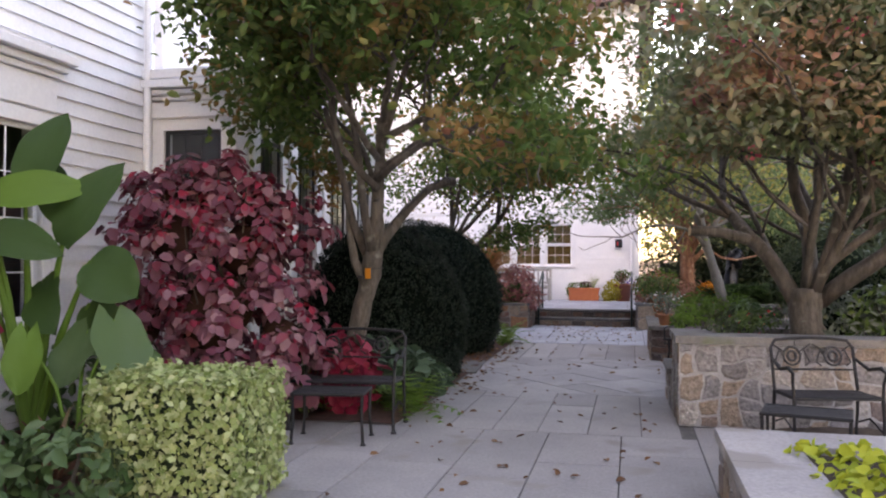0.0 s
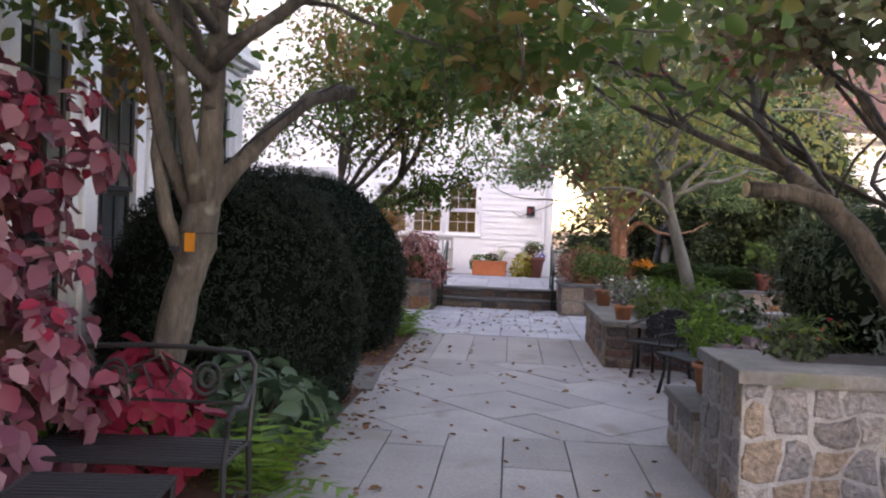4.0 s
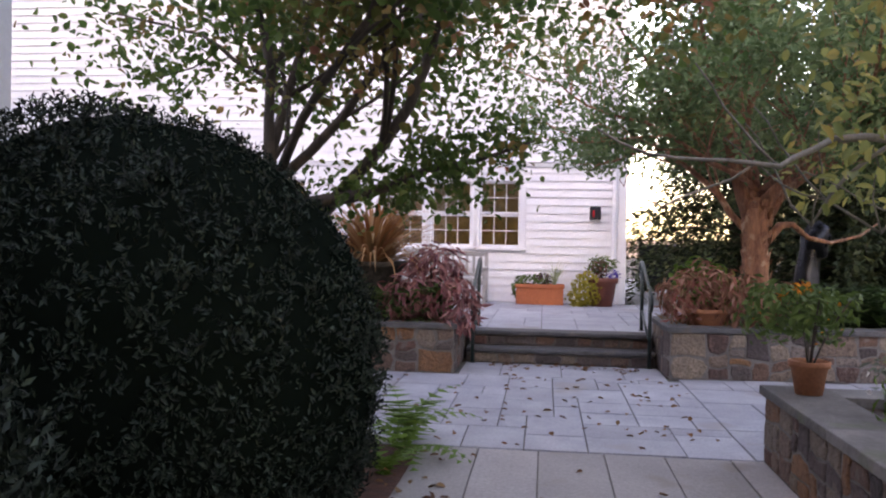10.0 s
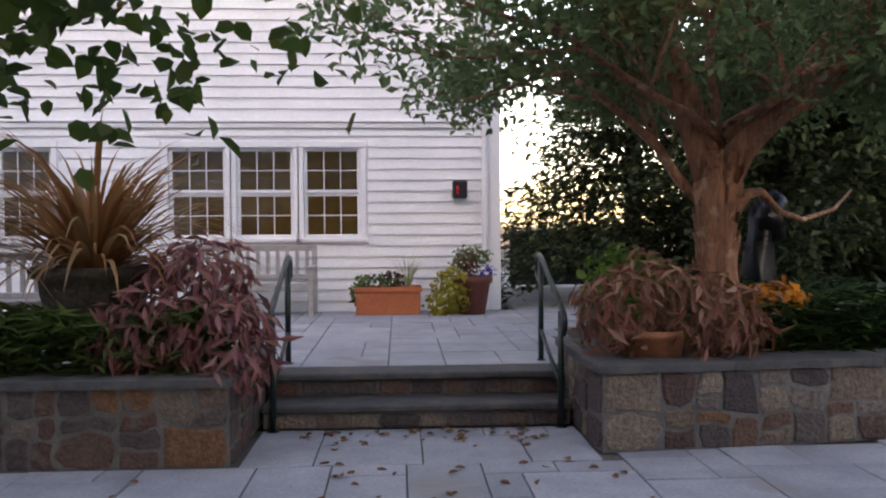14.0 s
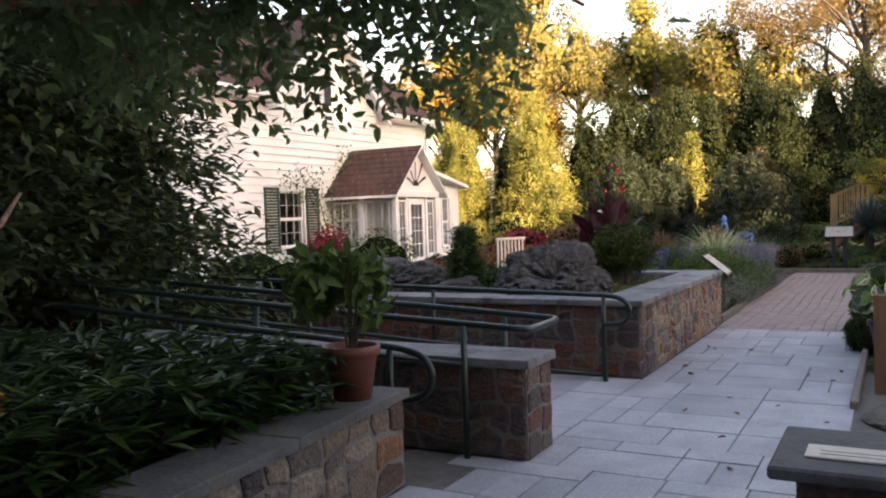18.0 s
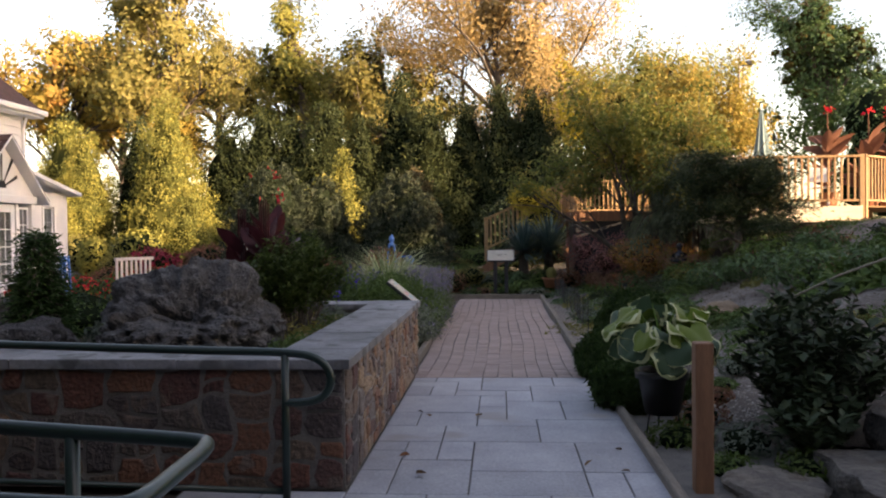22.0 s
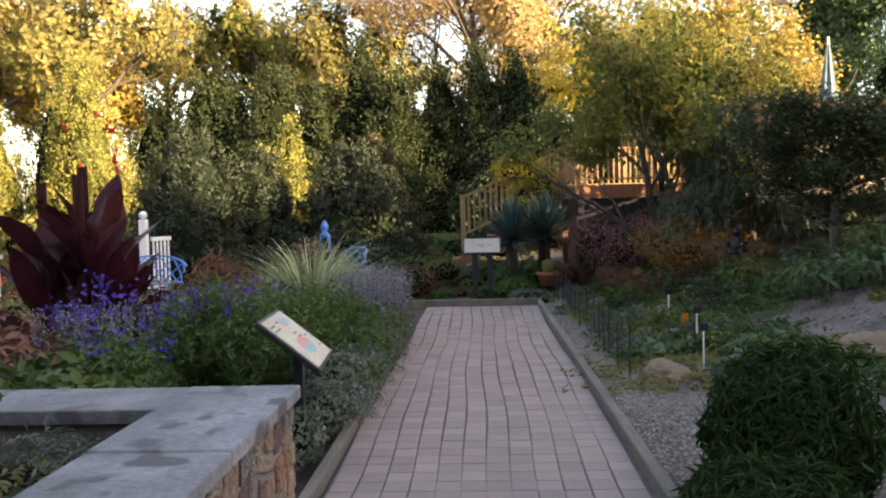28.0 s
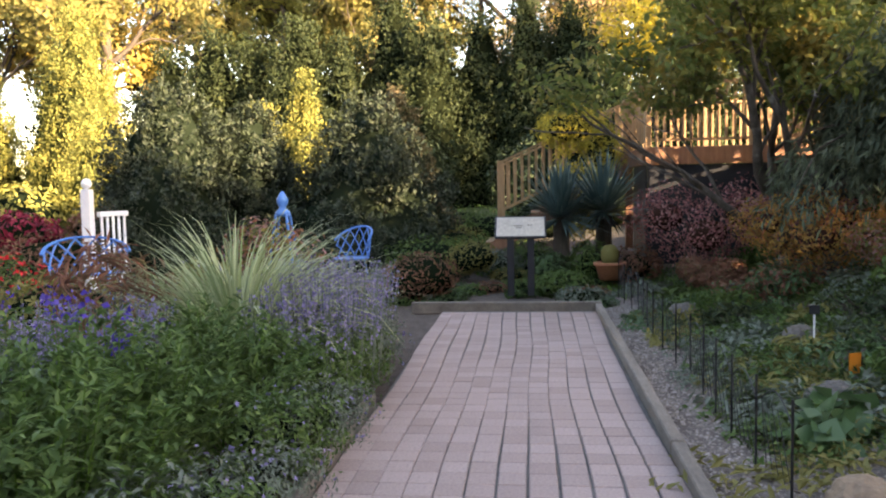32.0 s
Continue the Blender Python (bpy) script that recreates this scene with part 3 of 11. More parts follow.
# shaded copy, painted dark; its patches imitate tufts caught by sun
L_ARBOR_SHADED = leafage("shaded_arborvitae", [(0.020, 0.032, 0.013), (0.030, 0.045, 0.017), (0.046, 0.062, 0.022)], 0.25, 0.7, patch=[(0.085, 0.10, 0.034), (0.12, 0.135, 0.044)], patch_scale=0.8, patch_at=0.60)
L_AUTUMN = leafage("autumn_leaves", [(0.42, 0.31, 0.085), (0.46, 0.34, 0.09), (0.36, 0.29, 0.085)], 0.4, 0.6, patch=[(0.46, 0.27, 0.08), (0.43, 0.22, 0.07), (0.32, 0.28, 0.09)], patch_scale=0.35, patch_at=0.52)
L_OLIVE = leafage("olive_leaves", [(0.20, 0.185, 0.060), (0.225, 0.20, 0.066), (0.18, 0.178, 0.058)], 0.35, 0.6, patch=[(0.28, 0.215, 0.085), (0.14, 0.155, 0.048)], patch_scale=0.4, patch_at=0.52)
# dark olive that puts the shade inside tall crowns into colour
L_CROWN_SHADE = leafage("crown_core_shade", [(0.055, 0.050, 0.020), (0.075, 0.065, 0.026)], 0.1, 0.95, gloss=0.0)
L_AMBER = leafage("amber_leaves", [(0.312, 0.156, 0.048), (0.396, 0.228, 0.060), (0.264, 0.192, 0.060), (0.360, 0.120, 0.060), (0.456, 0.300, 0.084)], 0.35, 0.6)
L_BLUE = leafage("blue_flowers", [(0.05, 0.028, 0.25), (0.08, 0.05, 0.33), (0.12, 0.085, 0.38)], 0.3, 0.6)
L_LAVENDER = leafage("lavender_spikes", [(0.20, 0.17, 0.34), (0.28, 0.25, 0.42), (0.16, 0.13, 0.30)], 0.3, 0.7)
L_GREYGREEN = leafage("grey_green_leaves", [(0.12, 0.15, 0.11), (0.17, 0.20, 0.16), (0.09, 0.12, 0.08)], 0.25, 0.6)
L_CANNA = leafage("dark_canna_leaves", [(0.034, 0.009, 0.013), (0.060, 0.013, 0.018), (0.024, 0.009, 0.012)], 0.3, 0.35)
L_RED = leafage("red_flowers", [(0.60, 0.02, 0.03), (0.75, 0.05, 0.05), (0.5, 0.01, 0.04)], 0.3, 0.5)
L_WHITE = leafage("white_flowers", [(0.75, 0.72, 0.70), (0.6, 0.55, 0.52), (0.45, 0.45, 0.38)], 0.3, 0.6)
L_YUCCA = leafage("yucca_blades", [(0.04, 0.08, 0.08), (0.065, 0.115, 0.11), (0.09, 0.14, 0.125)], 0.15, 0.4)
L_STRIPED = leafage("striped_grass", [(0.24, 0.30, 0.14), (0.42, 0.46, 0.27), (0.18, 0.24, 0.09)], 0.3, 0.5)
L_LITTER = leafage("fallen_leaves", [(0.16, 0.06, 0.03), (0.22, 0.11, 0.05), (0.10, 0.05, 0.03), (0.26, 0.16, 0.08)], 0.2, 0.8)
L_DEBRIS = leafage("bank_debris", [(0.10, 0.07, 0.05), (0.16, 0.12, 0.09), (0.07, 0.05, 0.038), (0.22, 0.18, 0.14)], 0.1, 0.9)
L_HOSTA = leafage("hosta_leaves", [(0.04, 0.09, 0.03), (0.07, 0.13, 0.05), (0.10, 0.16, 0.08)], 0.25, 0.4)
L_HOSTA_SOLID = leafage("blue_green_leaf", [(0.038, 0.080, 0.045), (0.055, 0.10, 0.058)], 0.25, 0.45)
L_CREAM = leafage("cream_leaf_edges", [(0.55, 0.56, 0.36), (0.42, 0.46, 0.22)], 0.25, 0.4)
L_DUSTY = leafage("dusty_purple_leaves", [(0.10, 0.055, 0.075), (0.20, 0.15, 0.17), (0.24, 0.22, 0.20), (0.14, 0.08, 0.10)], 0.2, 0.7)
L_GRAVEL = leafage("gravel_chips", [(0.12, 0.105, 0.095), (0.20, 0.18, 0.165), (0.32, 0.29, 0.27), (0.16, 0.135, 0.115), (0.25, 0.215, 0.185)], 0.0, 0.85)
L_ROPE = surface("rope_fibre", (0.20, 0.17, 0.13), (0.32, 0.28, 0.22), 30, 0.9, 0, 0.5, 90)
PALE_WOOD = surface("pale_painted_wood", (0.50, 0.42, 0.40), (0.62, 0.54, 0.52), 3, 0.7, 0, 0.2, 40, 0.1)
L_CLIMBER = leafage("climber_leaves", [(0.10, 0.12, 0.03), (0.20, 0.16, 0.04), (0.28, 0.10, 0.06), (0.30, 0.16, 0.16), (0.14, 0.15, 0.05)], 0.3, 0.6)

# ---- ground ----
def smooth(a, b, v):
    f = np.clip((v - a) / (b - a), 0, 1)
    return f * f * (3 - 2 * f)


def ground_z(x, y):
    """Height of the open ground: level at the paths, rising into the rock garden and the wood."""
    x, y = np.asarray(x, float), np.asarray(y, float)
    hill = smooth(17.3, 11.0, y) * smooth(4.5, 9.0, x) * smooth(60, 30, x)
    bump = 0.10 * np.sin(x * 1.3 + 0.7 * y) * np.sin(y * 1.7 - 0.4 * x) * hill
    back = 0.9 * smooth(24, 42, x) * smooth(10, 16, y)
    lane_bed = 0.42 * smooth(0.25, 0.9, x) * smooth(3.2, 2.4, x) * smooth(8.6, 9.6, y) * smooth(16.3, 15.9, y)
    far = 1.6 * smooth(60, 220, np.hypot(x - 10, y - 15))
    return -0.05 + 1.75 * hill + bump + back + lane_bed + far


def build_ground():
    xs = np.unique(np.round(np.r_[np.linspace(-900, -60, 12), np.linspace(-60, -10, 12), np.arange(-10, 42, 0.4), np.linspace(42, 80, 14), np.linspace(80, 900, 12)], 3))
    ys = np.unique(np.round(np.r_[np.linspace(-900, -60, 12), np.linspace(-60, -6, 12), np.arange(-6, 42, 0.4), np.linspace(42, 80, 14), np.linspace(80, 900, 12)], 3))
    gx, gy = np.meshgrid(xs, ys, indexing="ij")
    v = np.stack([gx, gy, ground_z(gx, gy)], -1).reshape(-1, 3)
    n, m = len(xs), len(ys)
    i, j = np.meshgrid(np.arange(n - 1), np.arange(m - 1), indexing="ij")
    a = (i * m + j).ravel()
    f = np.stack([a, a + m, a + m + 1, a + 1], 1)
    mat, t, p = nodes_of("garden_ground")
    big, fine = noise_node(t, 0.35, 4, 0.6), noise_node(t, 30, 5, 0.7)
    grit = noise_node(t, 9, 4, 0.7)
    earth = ramp(t, grit, [(0.3, (0.034, 0.025, 0.020)), (0.7, (0.095, 0.072, 0.057))])
    gravel = ramp(t, fine, [(0.3, (0.07, 0.058, 0.052)), (0.5, (0.155, 0.13, 0.118)), (0.7, (0.30, 0.26, 0.235))])
    gravel = mixed(t, ramp(t, noise_node(t, 2.4, 4, 0.65), [(0.45, (0, 0, 0)), (0.62, (0.8, 0.8, 0.8))]), gravel, earth)
    lawn = ramp(t, grit, [(0.3, (0.035, 0.055, 0.016)), (0.7, (0.08, 0.10, 0.03))])
    geo = t.nodes.new("ShaderNodeNewGeometry")
    sep = t.nodes.new("ShaderNodeSeparateXYZ")
    t.links.new(geo.outputs["Position"], sep.inputs[0])

    def band(axis, a, b):
        r = t.nodes.new("ShaderNodeMapRange")
        r.inputs["From Min"].default_value, r.inputs["From Max"].default_value = a, b
        t.links.new(sep.outputs[axis], r.inputs["Value"])
        return r.outputs["Result"]

    def times(a, b):
        q = t.nodes.new("ShaderNodeMath")
        q.operation = "MULTIPLY"
        t.links.new(a, q.inputs[0])
        t.links.new(b, q.inputs[1])
        return q.outputs[0]
    rock_garden = times(times(band("X", 8.6, 10.2), band("X", 27, 25)), band("Y", 18.2, 17.4))
    patch = ramp(t, big, [(0.40, (0.15, 0.15, 0.15)), (0.60, (1, 1, 1))])
    col = mixed(t, times(rock_garden, patch), earth, gravel)
    col = mixed(t, band("X", 30, 36), col, lawn)
    t.links.new(col, p.inputs["Base Color"])
    p.inputs["Roughness"].default_value = 0.95
    b = t.nodes.new("ShaderNodeBump")
    b.inputs["Strength"].default_value, b.inputs["Distance"].default_value = 0.8, 0.02
    t.links.new(fine, b.inputs["Height"])
    t.links.new(b.outputs["Normal"], p.inputs["Normal"])
    me = raw_mesh("ground", v, f, mat)
    me.polygons.foreach_set("use_smooth", [True] * len(me.polygons))
    tagged(new("ground", me), "brown earth and pale gravel ground of the garden", "ground", kind="structure")


build_ground()


# ---- polygons, slabs and stones ----
def clip(poly, px, py, nx, ny):
    """The part of a polygon on the side of the line through (px, py) away from the normal."""
    out = []
    for i, (ax, ay) in enumerate(poly):
        bx, by = poly[(i + 1) % len(poly)]
        da, db = (ax - px) * nx + (ay - py) * ny, (bx - px) * nx + (by - py) * ny
        if da <= 0:
            out.append((ax, ay))
        if da * db < 0:
            s = da / (da - db)
            out.append((ax + (bx - ax) * s, ay + (by - ay) * s))
    return out


def inset(poly, d):
    """The polygon with every side moved inwards by d."""
    area = sum(poly[i][0] * poly[(i + 1) % len(poly)][1] - poly[(i + 1) % len(poly)][0] * poly[i][1] for i in range(len(poly)))
    sign, out = (1 if area > 0 else -1), list(poly)
    for i, (ax, ay) in enumerate(poly):
        bx, by = poly[(i + 1) % len(poly)]
        l = math.hypot(bx - ax, by - ay)
        if l < 1e-6:
            continue
        nx, ny = sign * (by - ay) / l, -sign * (bx - ax) / l
        out = clip(out, ax - nx * d, ay - ny * d, nx, ny)
        if len(out) < 3:
            return []
    return out


def rounded(poly, q=0.16):
    out = []
    for i, (ax, ay) in enumerate(poly):
        bx, by = poly[(i + 1) % len(poly)]
        out += [(ax + (bx - ax) * q, ay + (by - ay) * q), (bx + (ax - bx) * q, by + (ay - by) * q)]
    return out


def ragged(poly, rng, amp):
    """The polygon with broken, uneven sides."""
    out = []
    for i, (ax, ay) in enumerate(poly):
        bx, by = poly[(i + 1) % len(poly)]
        l = math.hypot(bx - ax, by - ay)
        out.append((ax, ay))
        if l > 0.07:
            for q in ((0.5,) if l < 0.16 else (0.33, 0.67)):
                d = rng.uniform(-amp, amp * 0.5)
                out.append((ax + (bx - ax) * q + (by - ay) / l * d, ay + (by - ay) * q - (bx - ax) / l * d))
    return out


def raised(poly, to_world, h, lip):
    """A flat stone on a polygon: its sides rise h, its edge is bevelled by lip."""
    b = Build()
    top = inset(poly, lip)
    if len(top) < 3:
        return None
    cx, cy = sum(p[0] for p in poly) / len(poly), sum(p[1] for p in poly) / len(poly)
    s = 1 - lip / max(0.03, min(math.hypot(x - cx, y - cy) for x, y in poly))
    n = len(poly)
    lo = [to_world(x, y, 0) for x, y in poly]
    mid = [to_world(x, y, h - lip * 0.7) for x, y in poly]
    hi = [to_world(cx + (x - cx) * s, cy + (y - cy) * s, h) for x, y in poly]
    f = [(i, (i + 1) % n, n + (i + 1) % n, n + i) for i in range(n)] + [(n + i, n + (i + 1) % n, 2 * n + (i + 1) % n, 2 * n + i) for i in range(n)]
    f.append(tuple(range(2 * n, 3 * n)))
    return b.add(lo + mid + hi, f)


def rubble(w, h, size, rng, aspect):
    """Roughly squared stones of mixed sizes that fill a w by h face."""
    out, todo = [], [(0.0, 0.0, w, h)]
    while todo:
        a, b, c, d = todo.pop()
        lw, lh = c - a, d - b
        if lw > size * aspect * rng.uniform(0.75, 1.45) and lw > lh * 0.9:
            s = a + lw * rng.uniform(0.36, 0.64)
            todo += [(a, b, s, d), (s, b, c, d)]
        elif lh > size * rng.uniform(0.75, 1.35):
            s = b + lh * rng.uniform(0.36, 0.64)
            todo += [(a, b, c, s), (a, s, c, d)]
        else:
            out.append((a, b, c, d))
    seed = rng.uniform(0, 50)

    def shift(u, v):
        k = min(u, w - u, v, h - v)
        amp = 0.075 * min(1.0, max(0.0, k) / 0.05)
        return (u + amp * noise.noise(Vector((u * 4.3, v * 4.3, seed))), v + amp * noise.noise(Vector((u * 4.3, v * 4.3, seed + 9))))
    return [[shift(u, v) for u, v in ((a, b), ((a + c) / 2, b), (c, b), (c, (b + d) / 2), (c, d), ((a + c) / 2, d), (a, d), (a, (b + d) / 2))] for a, b, c, d in out]


def stone_face(parent, p0, p1, z0, z1, material, rng, size=0.26, joint=0.009, proud=0.013, aspect=1.75):
    """Stones in the outer face of a wall from p0 to p1; the face looks to the right of that way."""
    dx, dy = p1[0] - p0[0], p1[1] - p0[1]
    l = math.hypot(dx, dy)
    dx, dy = dx / l, dy / l
    for poly in rubble(l, z1 - z0, size * 1.12, rng, aspect * 0.8):
        cx, cy = sum(p[0] for p in poly) / 8, sum(p[1] for p in poly) / 8
        q = []
        for k, (x, y) in enumerate(poly):
            d = math.hypot(x - cx, y - cy)
            s = 1 - joint * rng.uniform(0.6, 1.5) / d - (rng.uniform(0.0, 0.21) if k % 2 == 0 else 0)
            q.append((cx + (x - cx) * s, cy + (y - cy) * s))
        q = ragged(q, rng, 0.006)
        h = proud * rng.uniform(0.6, 1.4)

        def place(u, v, d):
            return (p0[0] + dx * u + dy * d, p0[1] + dy * u - dx * d, z0 + v)
        b = raised(q, place, h, min(0.012, h * 0.7))
        if b:
            part("stone", b, material, parent)


def stone_wall(name, p0, p1, z0, z1, thick, label, material=WARM_STONE, cap=DARK_CAP, faces="f", cap_h=0.055, over=0.035, size=0.26, seed=1, cap_len=1.0, mortar=MORTAR, aspect=1.75):
    """A garden wall: mortar core, face stones (f: right side of p0 to p1, b: back, s: start, e: end) and a cap of slabs."""
    rng = np.random.default_rng(seed)
    dx, dy = p1[0] - p0[0], p1[1] - p0[1]
    l = math.hypot(dx, dy)
    dx, dy = dx / l, dy / l
    nx, ny = -dy, dx
    q = [p0, p1, (p1[0] + nx * thick, p1[1] + ny * thick), (p0[0] + nx * thick, p0[1] + ny * thick)]
    top = z1 - cap_h
    core = Build().add([(x, y, z0) for x, y in q] + [(x, y, top) for x, y in q], [(0, 1, 5, 4), (1, 2, 6, 5), (2, 3, 7, 6), (3, 0, 4, 7), (4, 5, 6, 7)])
    wall = tagged(part(name, core, mortar), label, "garden wall", kind="structure")
    ways = {"f": (q[0], q[1]), "e": (q[1], q[2]), "b": (q[2], q[3]), "s": (q[3], q[0])}
    for k in faces:
        stone_face(wall, *ways[k], z0, top, material, rng, size, aspect=aspect)
    if cap:
        n = max(1, round(l / cap_len))
        cuts = [0] + sorted(np.clip((np.arange(1, n) + rng.uniform(-0.15, 0.15, n - 1)) / n, 0, 1)) + [1]
        for a, b in zip(cuts[:-1], cuts[1:]):
            u0, u1 = a * l - (over if a == 0 else -0.003), b * l + (over if b == 1 else -0.003)
            corner = [(u0, -over), (u1, -over), (u1, thick + over), (u0, thick + over)]

            def place(u, v, d):
                return (p0[0] + dx * u + nx * v, p0[1] + dy * u + ny * v, top + d)
            part("cap_slab", raised(corner, place, cap_h + rng.uniform(-0.003, 0.003), 0.008), cap, wall)
    return wall


# planters at the steps
stone_wall("garden_wall_planter_west", (-7.6, 19.4), (-3.03, 19.4), 0, 0.56, 0.32, "mixed brown fieldstone planter wall with a dark bluestone cap", faces="fe", seed=2, size=0.21, material=BROWN_STONE, mortar=DULL_MORTAR)
stone_wall("garden_wall_planter_west_side", (-3.03, 19.755), (-3.03, 20.75), 0, 0.555, 0.3, "short fieldstone return wall of the planter beside the steps", faces="f", seed=3, size=0.21, material=BROWN_STONE, mortar=DULL_MORTAR)
stone_wall("garden_wall_planter_east", (-0.65, 19.55), (3.37, 19.93), 0, 0.58, 0.32, "tan and grey fieldstone planter wall with a bluestone cap", faces="fes", seed=4, size=0.215, material=WARM_STONE, mortar=DULL_MORTAR)
stone_wall("garden_wall_planter_east_side", (-0.665, 20.9), (-0.665, 19.91), 0, 0.575, 0.3, "short fieldstone return wall beside the steps", faces="f", seed=5, size=0.21, material=WARM_STONE, mortar=DULL_MORTAR)
stone_wall("garden_wall_planter_east_end", (3.33, 20.29), (3.33, 22.6), 0, 0.575, 0.3, "fieldstone end wall of the planter at the ramp", faces="f", seed=6, material=WARM_STONE, mortar=DULL_MORTAR)
# lane walls
stone_wall("garden_wall_lane_tall", (-0.36, 8.92), (3.0, 8.92), 0, 0.83, 0.34, "pale grey fieldstone wall with a mossy stone cap behind a bench", PALE_STONE, OLD_CAP, "fs", 0.07, seed=7, size=0.2, mortar=PALE_MORTAR)
stone_wall("garden_wall_lane_tall_side", (-0.372, 9.75), (-0.372, 9.295), 0, 0.825, 0.3, "side of the pale fieldstone lane wall", PALE_STONE, OLD_CAP, "fs", 0.07, seed=8, mortar=PALE_MORTAR)
stone_wall("garden_wall_lane_low", (-0.40, 10.62), (-0.40, 9.79), 0, 0.42, 0.36, "low stone wall along the lane with a mossy cap for flower pots", PALE_STONE, OLD_CAP, "fs", 0.06, seed=9, mortar=PALE_MORTAR)
stone_wall("garden_wall_lane_shelf", (3.0, 10.62), (-0.02, 10.62), 0, 0.42, 0.34, "low stone return wall with a mossy cap behind the iron seats", PALE_STONE, OLD_CAP, "f", 0.06, over=0.02, seed=29, mortar=PALE_MORTAR)
stone_wall("garden_wall_lane_mid", (-0.50, 16.2), (-0.50, 13.9), 0, 0.53, 0.36, "brown stone wall along the lane with a mossy cap for flower pots", BROWN_STONE, OLD_CAP, "fse", 0.06, seed=10, size=0.2, mortar=DULL_MORTAR)
stone_wall("garden_wall_lane_back", (-0.10, 13.9), (1.6, 13.9), 0, 0.525, 0.3, "stone return wall behind the iron seats", BROWN_STONE, OLD_CAP, "f", 0.06, over=0.02, seed=11, size=0.2, mortar=DULL_MORTAR)
stone_wall("garden_wall_lane_end", (-0.10, 15.88), (3.2, 15.88), 0, 0.525, 0.3, "stone wall closing the lane bed", BROWN_STONE, OLD_CAP, "fb", 0.06, over=0.02, seed=12, size=0.2, mortar=DULL_MORTAR)
# near planter box
stone_wall("garden_wall_box_west", (-0.22, 6.72), (-0.22, 3.6), 0, 0.42, 0.36, "low planter box wall with pale grey cap slabs", PALE_STONE, LANE_STONE, "fs", 0.07, seed=13, mortar=PALE_MORTAR)
stone_wall("garden_wall_box_north", (2.6, 6.72), (0.20, 6.72), 0, 0.415, 0.36, "low planter box wall with pale grey cap slabs", PALE_STONE, LANE_STONE, "f", 0.07, seed=14, mortar=PALE_MORTAR)
# ramp walls and the raised alpine bed
stone_wall("garden_wall_ramp", (4.07, 24.6), (4.07, 19.42), 0, 0.66, 0.42, "reddish fieldstone ramp wall with a wide bluestone cap", REDSTONE, CAP_STONE, "fe", seed=15, size=0.19, over=0.03, mortar=DULL_MORTAR)
stone_wall("garden_wall_bed_west", (6.93, 25.5), (6.93, 19.47), 0, 0.75, 0.4, "dark red fieldstone wall of the raised alpine bed with a bluestone cap", REDSTONE, CAP_STONE, "fe", seed=16, size=0.19, mortar=DULL_MORTAR)
stone_wall("garden_wall_bed_south", (7.37, 19.47), (10.98, 19.47), 0, 0.752, 0.42, "red and brown fieldstone wall of the raised bed with worn bluestone cap slabs", TAN_STONE, CAP_STONE, "fe", seed=17, size=0.15, aspect=1.5)
stone_wall("garden_wall_bed_east", (10.98, 19.93), (10.98, 25.3), 0, 0.75, 0.36, "fieldstone wall closing the raised bed", REDSTONE, CAP_STONE, "f", seed=18, mortar=DULL_MORTAR, size=0.26)
stone_wall("garden_wall_bed_north", (10.6, 25.66), (7.37, 25.66), 0, 0.752, 0.36, "fieldstone back wall of the raised bed", REDSTONE, CAP_STONE, "", seed=19, mortar=DULL_MORTAR)


def soil_bed(name, pts, z, label, mat=SOIL, bump=0.05):
    """Soil filling a bed, slightly uneven."""
    xs, ys = [p[0] for p in pts], [p[1] for p in pts]
    b = Build()
    n, m = max(3, int((max(xs) - min(xs)) / 0.25)), max(3, int((max(ys) - min(ys)) / 0.25))
    for i in range(n + 1):
        for j in range(m + 1):
            x, y = min(xs) + (max(xs) - min(xs)) * i / n, min(ys) + (max(ys) - min(ys)) * j / m
            b.v.append((x, y, z + bump * noise.noise(Vector((x * 1.7, y * 1.7, 3)))))
    b.f += [(i * (m + 1) + j, (i + 1) * (m + 1) + j, (i + 1) * (m + 1) + j + 1, i * (m + 1) + j + 1) for i in range(n) for j in range(m)]
    tagged(part(name, b, mat, smooth=True), label, "soil", kind="structure")


soil_bed("soil_planter_west", [(-7.6, 19.7), (-3.3, 20.75)], 0.45, "dark soil of the west planter")
soil_bed("soil_planter_east", [(-0.4, 19.95), (3.2, 22.6)], 0.46, "dark soil of the east planter")
soil_bed("soil_lane_tall", [(-0.1, 9.2), (3.0, 10.55)], 0.72, "dark soil behind the lane wall")
soil_bed("soil_lane_mid", [(-0.2, 14.15), (3.2, 15.9)], 0.45, "dark soil of the lane bed")
soil_bed("soil_box", [(0.1, 3.6), (2.6, 6.4)], 0.34, "soil of the near planter box")
soil_bed("soil_alpine", [(7.3, 19.85), (10.65, 25.4)], 0.63, "gritty soil of the raised alpine bed", SOIL, 0.12)
soil_bed("soil_mulch_lane", [(-5.6, 8.3), (-2.9, 16.1)], 0.015, "red-brown bark mulch beside the lane", MULCH, 0.04)
soil_bed("soil_house_bed", [(-6.0, 2.5), (-3.9, 8.3)], 0.02, "dark soil bed along the white house", MULCH, 0.05)
soil_bed("soil_border", [(11.45, 19.75), (17.0, 26.0)], 0.05, "soil of the flower border", SOIL, 0.08)


# ---- paving ----
def pave(parent, poly, z, material, rng, joint=0.005, h=0.03):
    q = inset(poly, joint)
    if len(q) < 3:
        return
    zz = z - h + rng.uniform(-0.003, 0.003)
    b = raised(q, lambda u, v, d: (u, v, zz + d), h, 0.005)
    if b:
        part("paving_slab", b, material, parent)


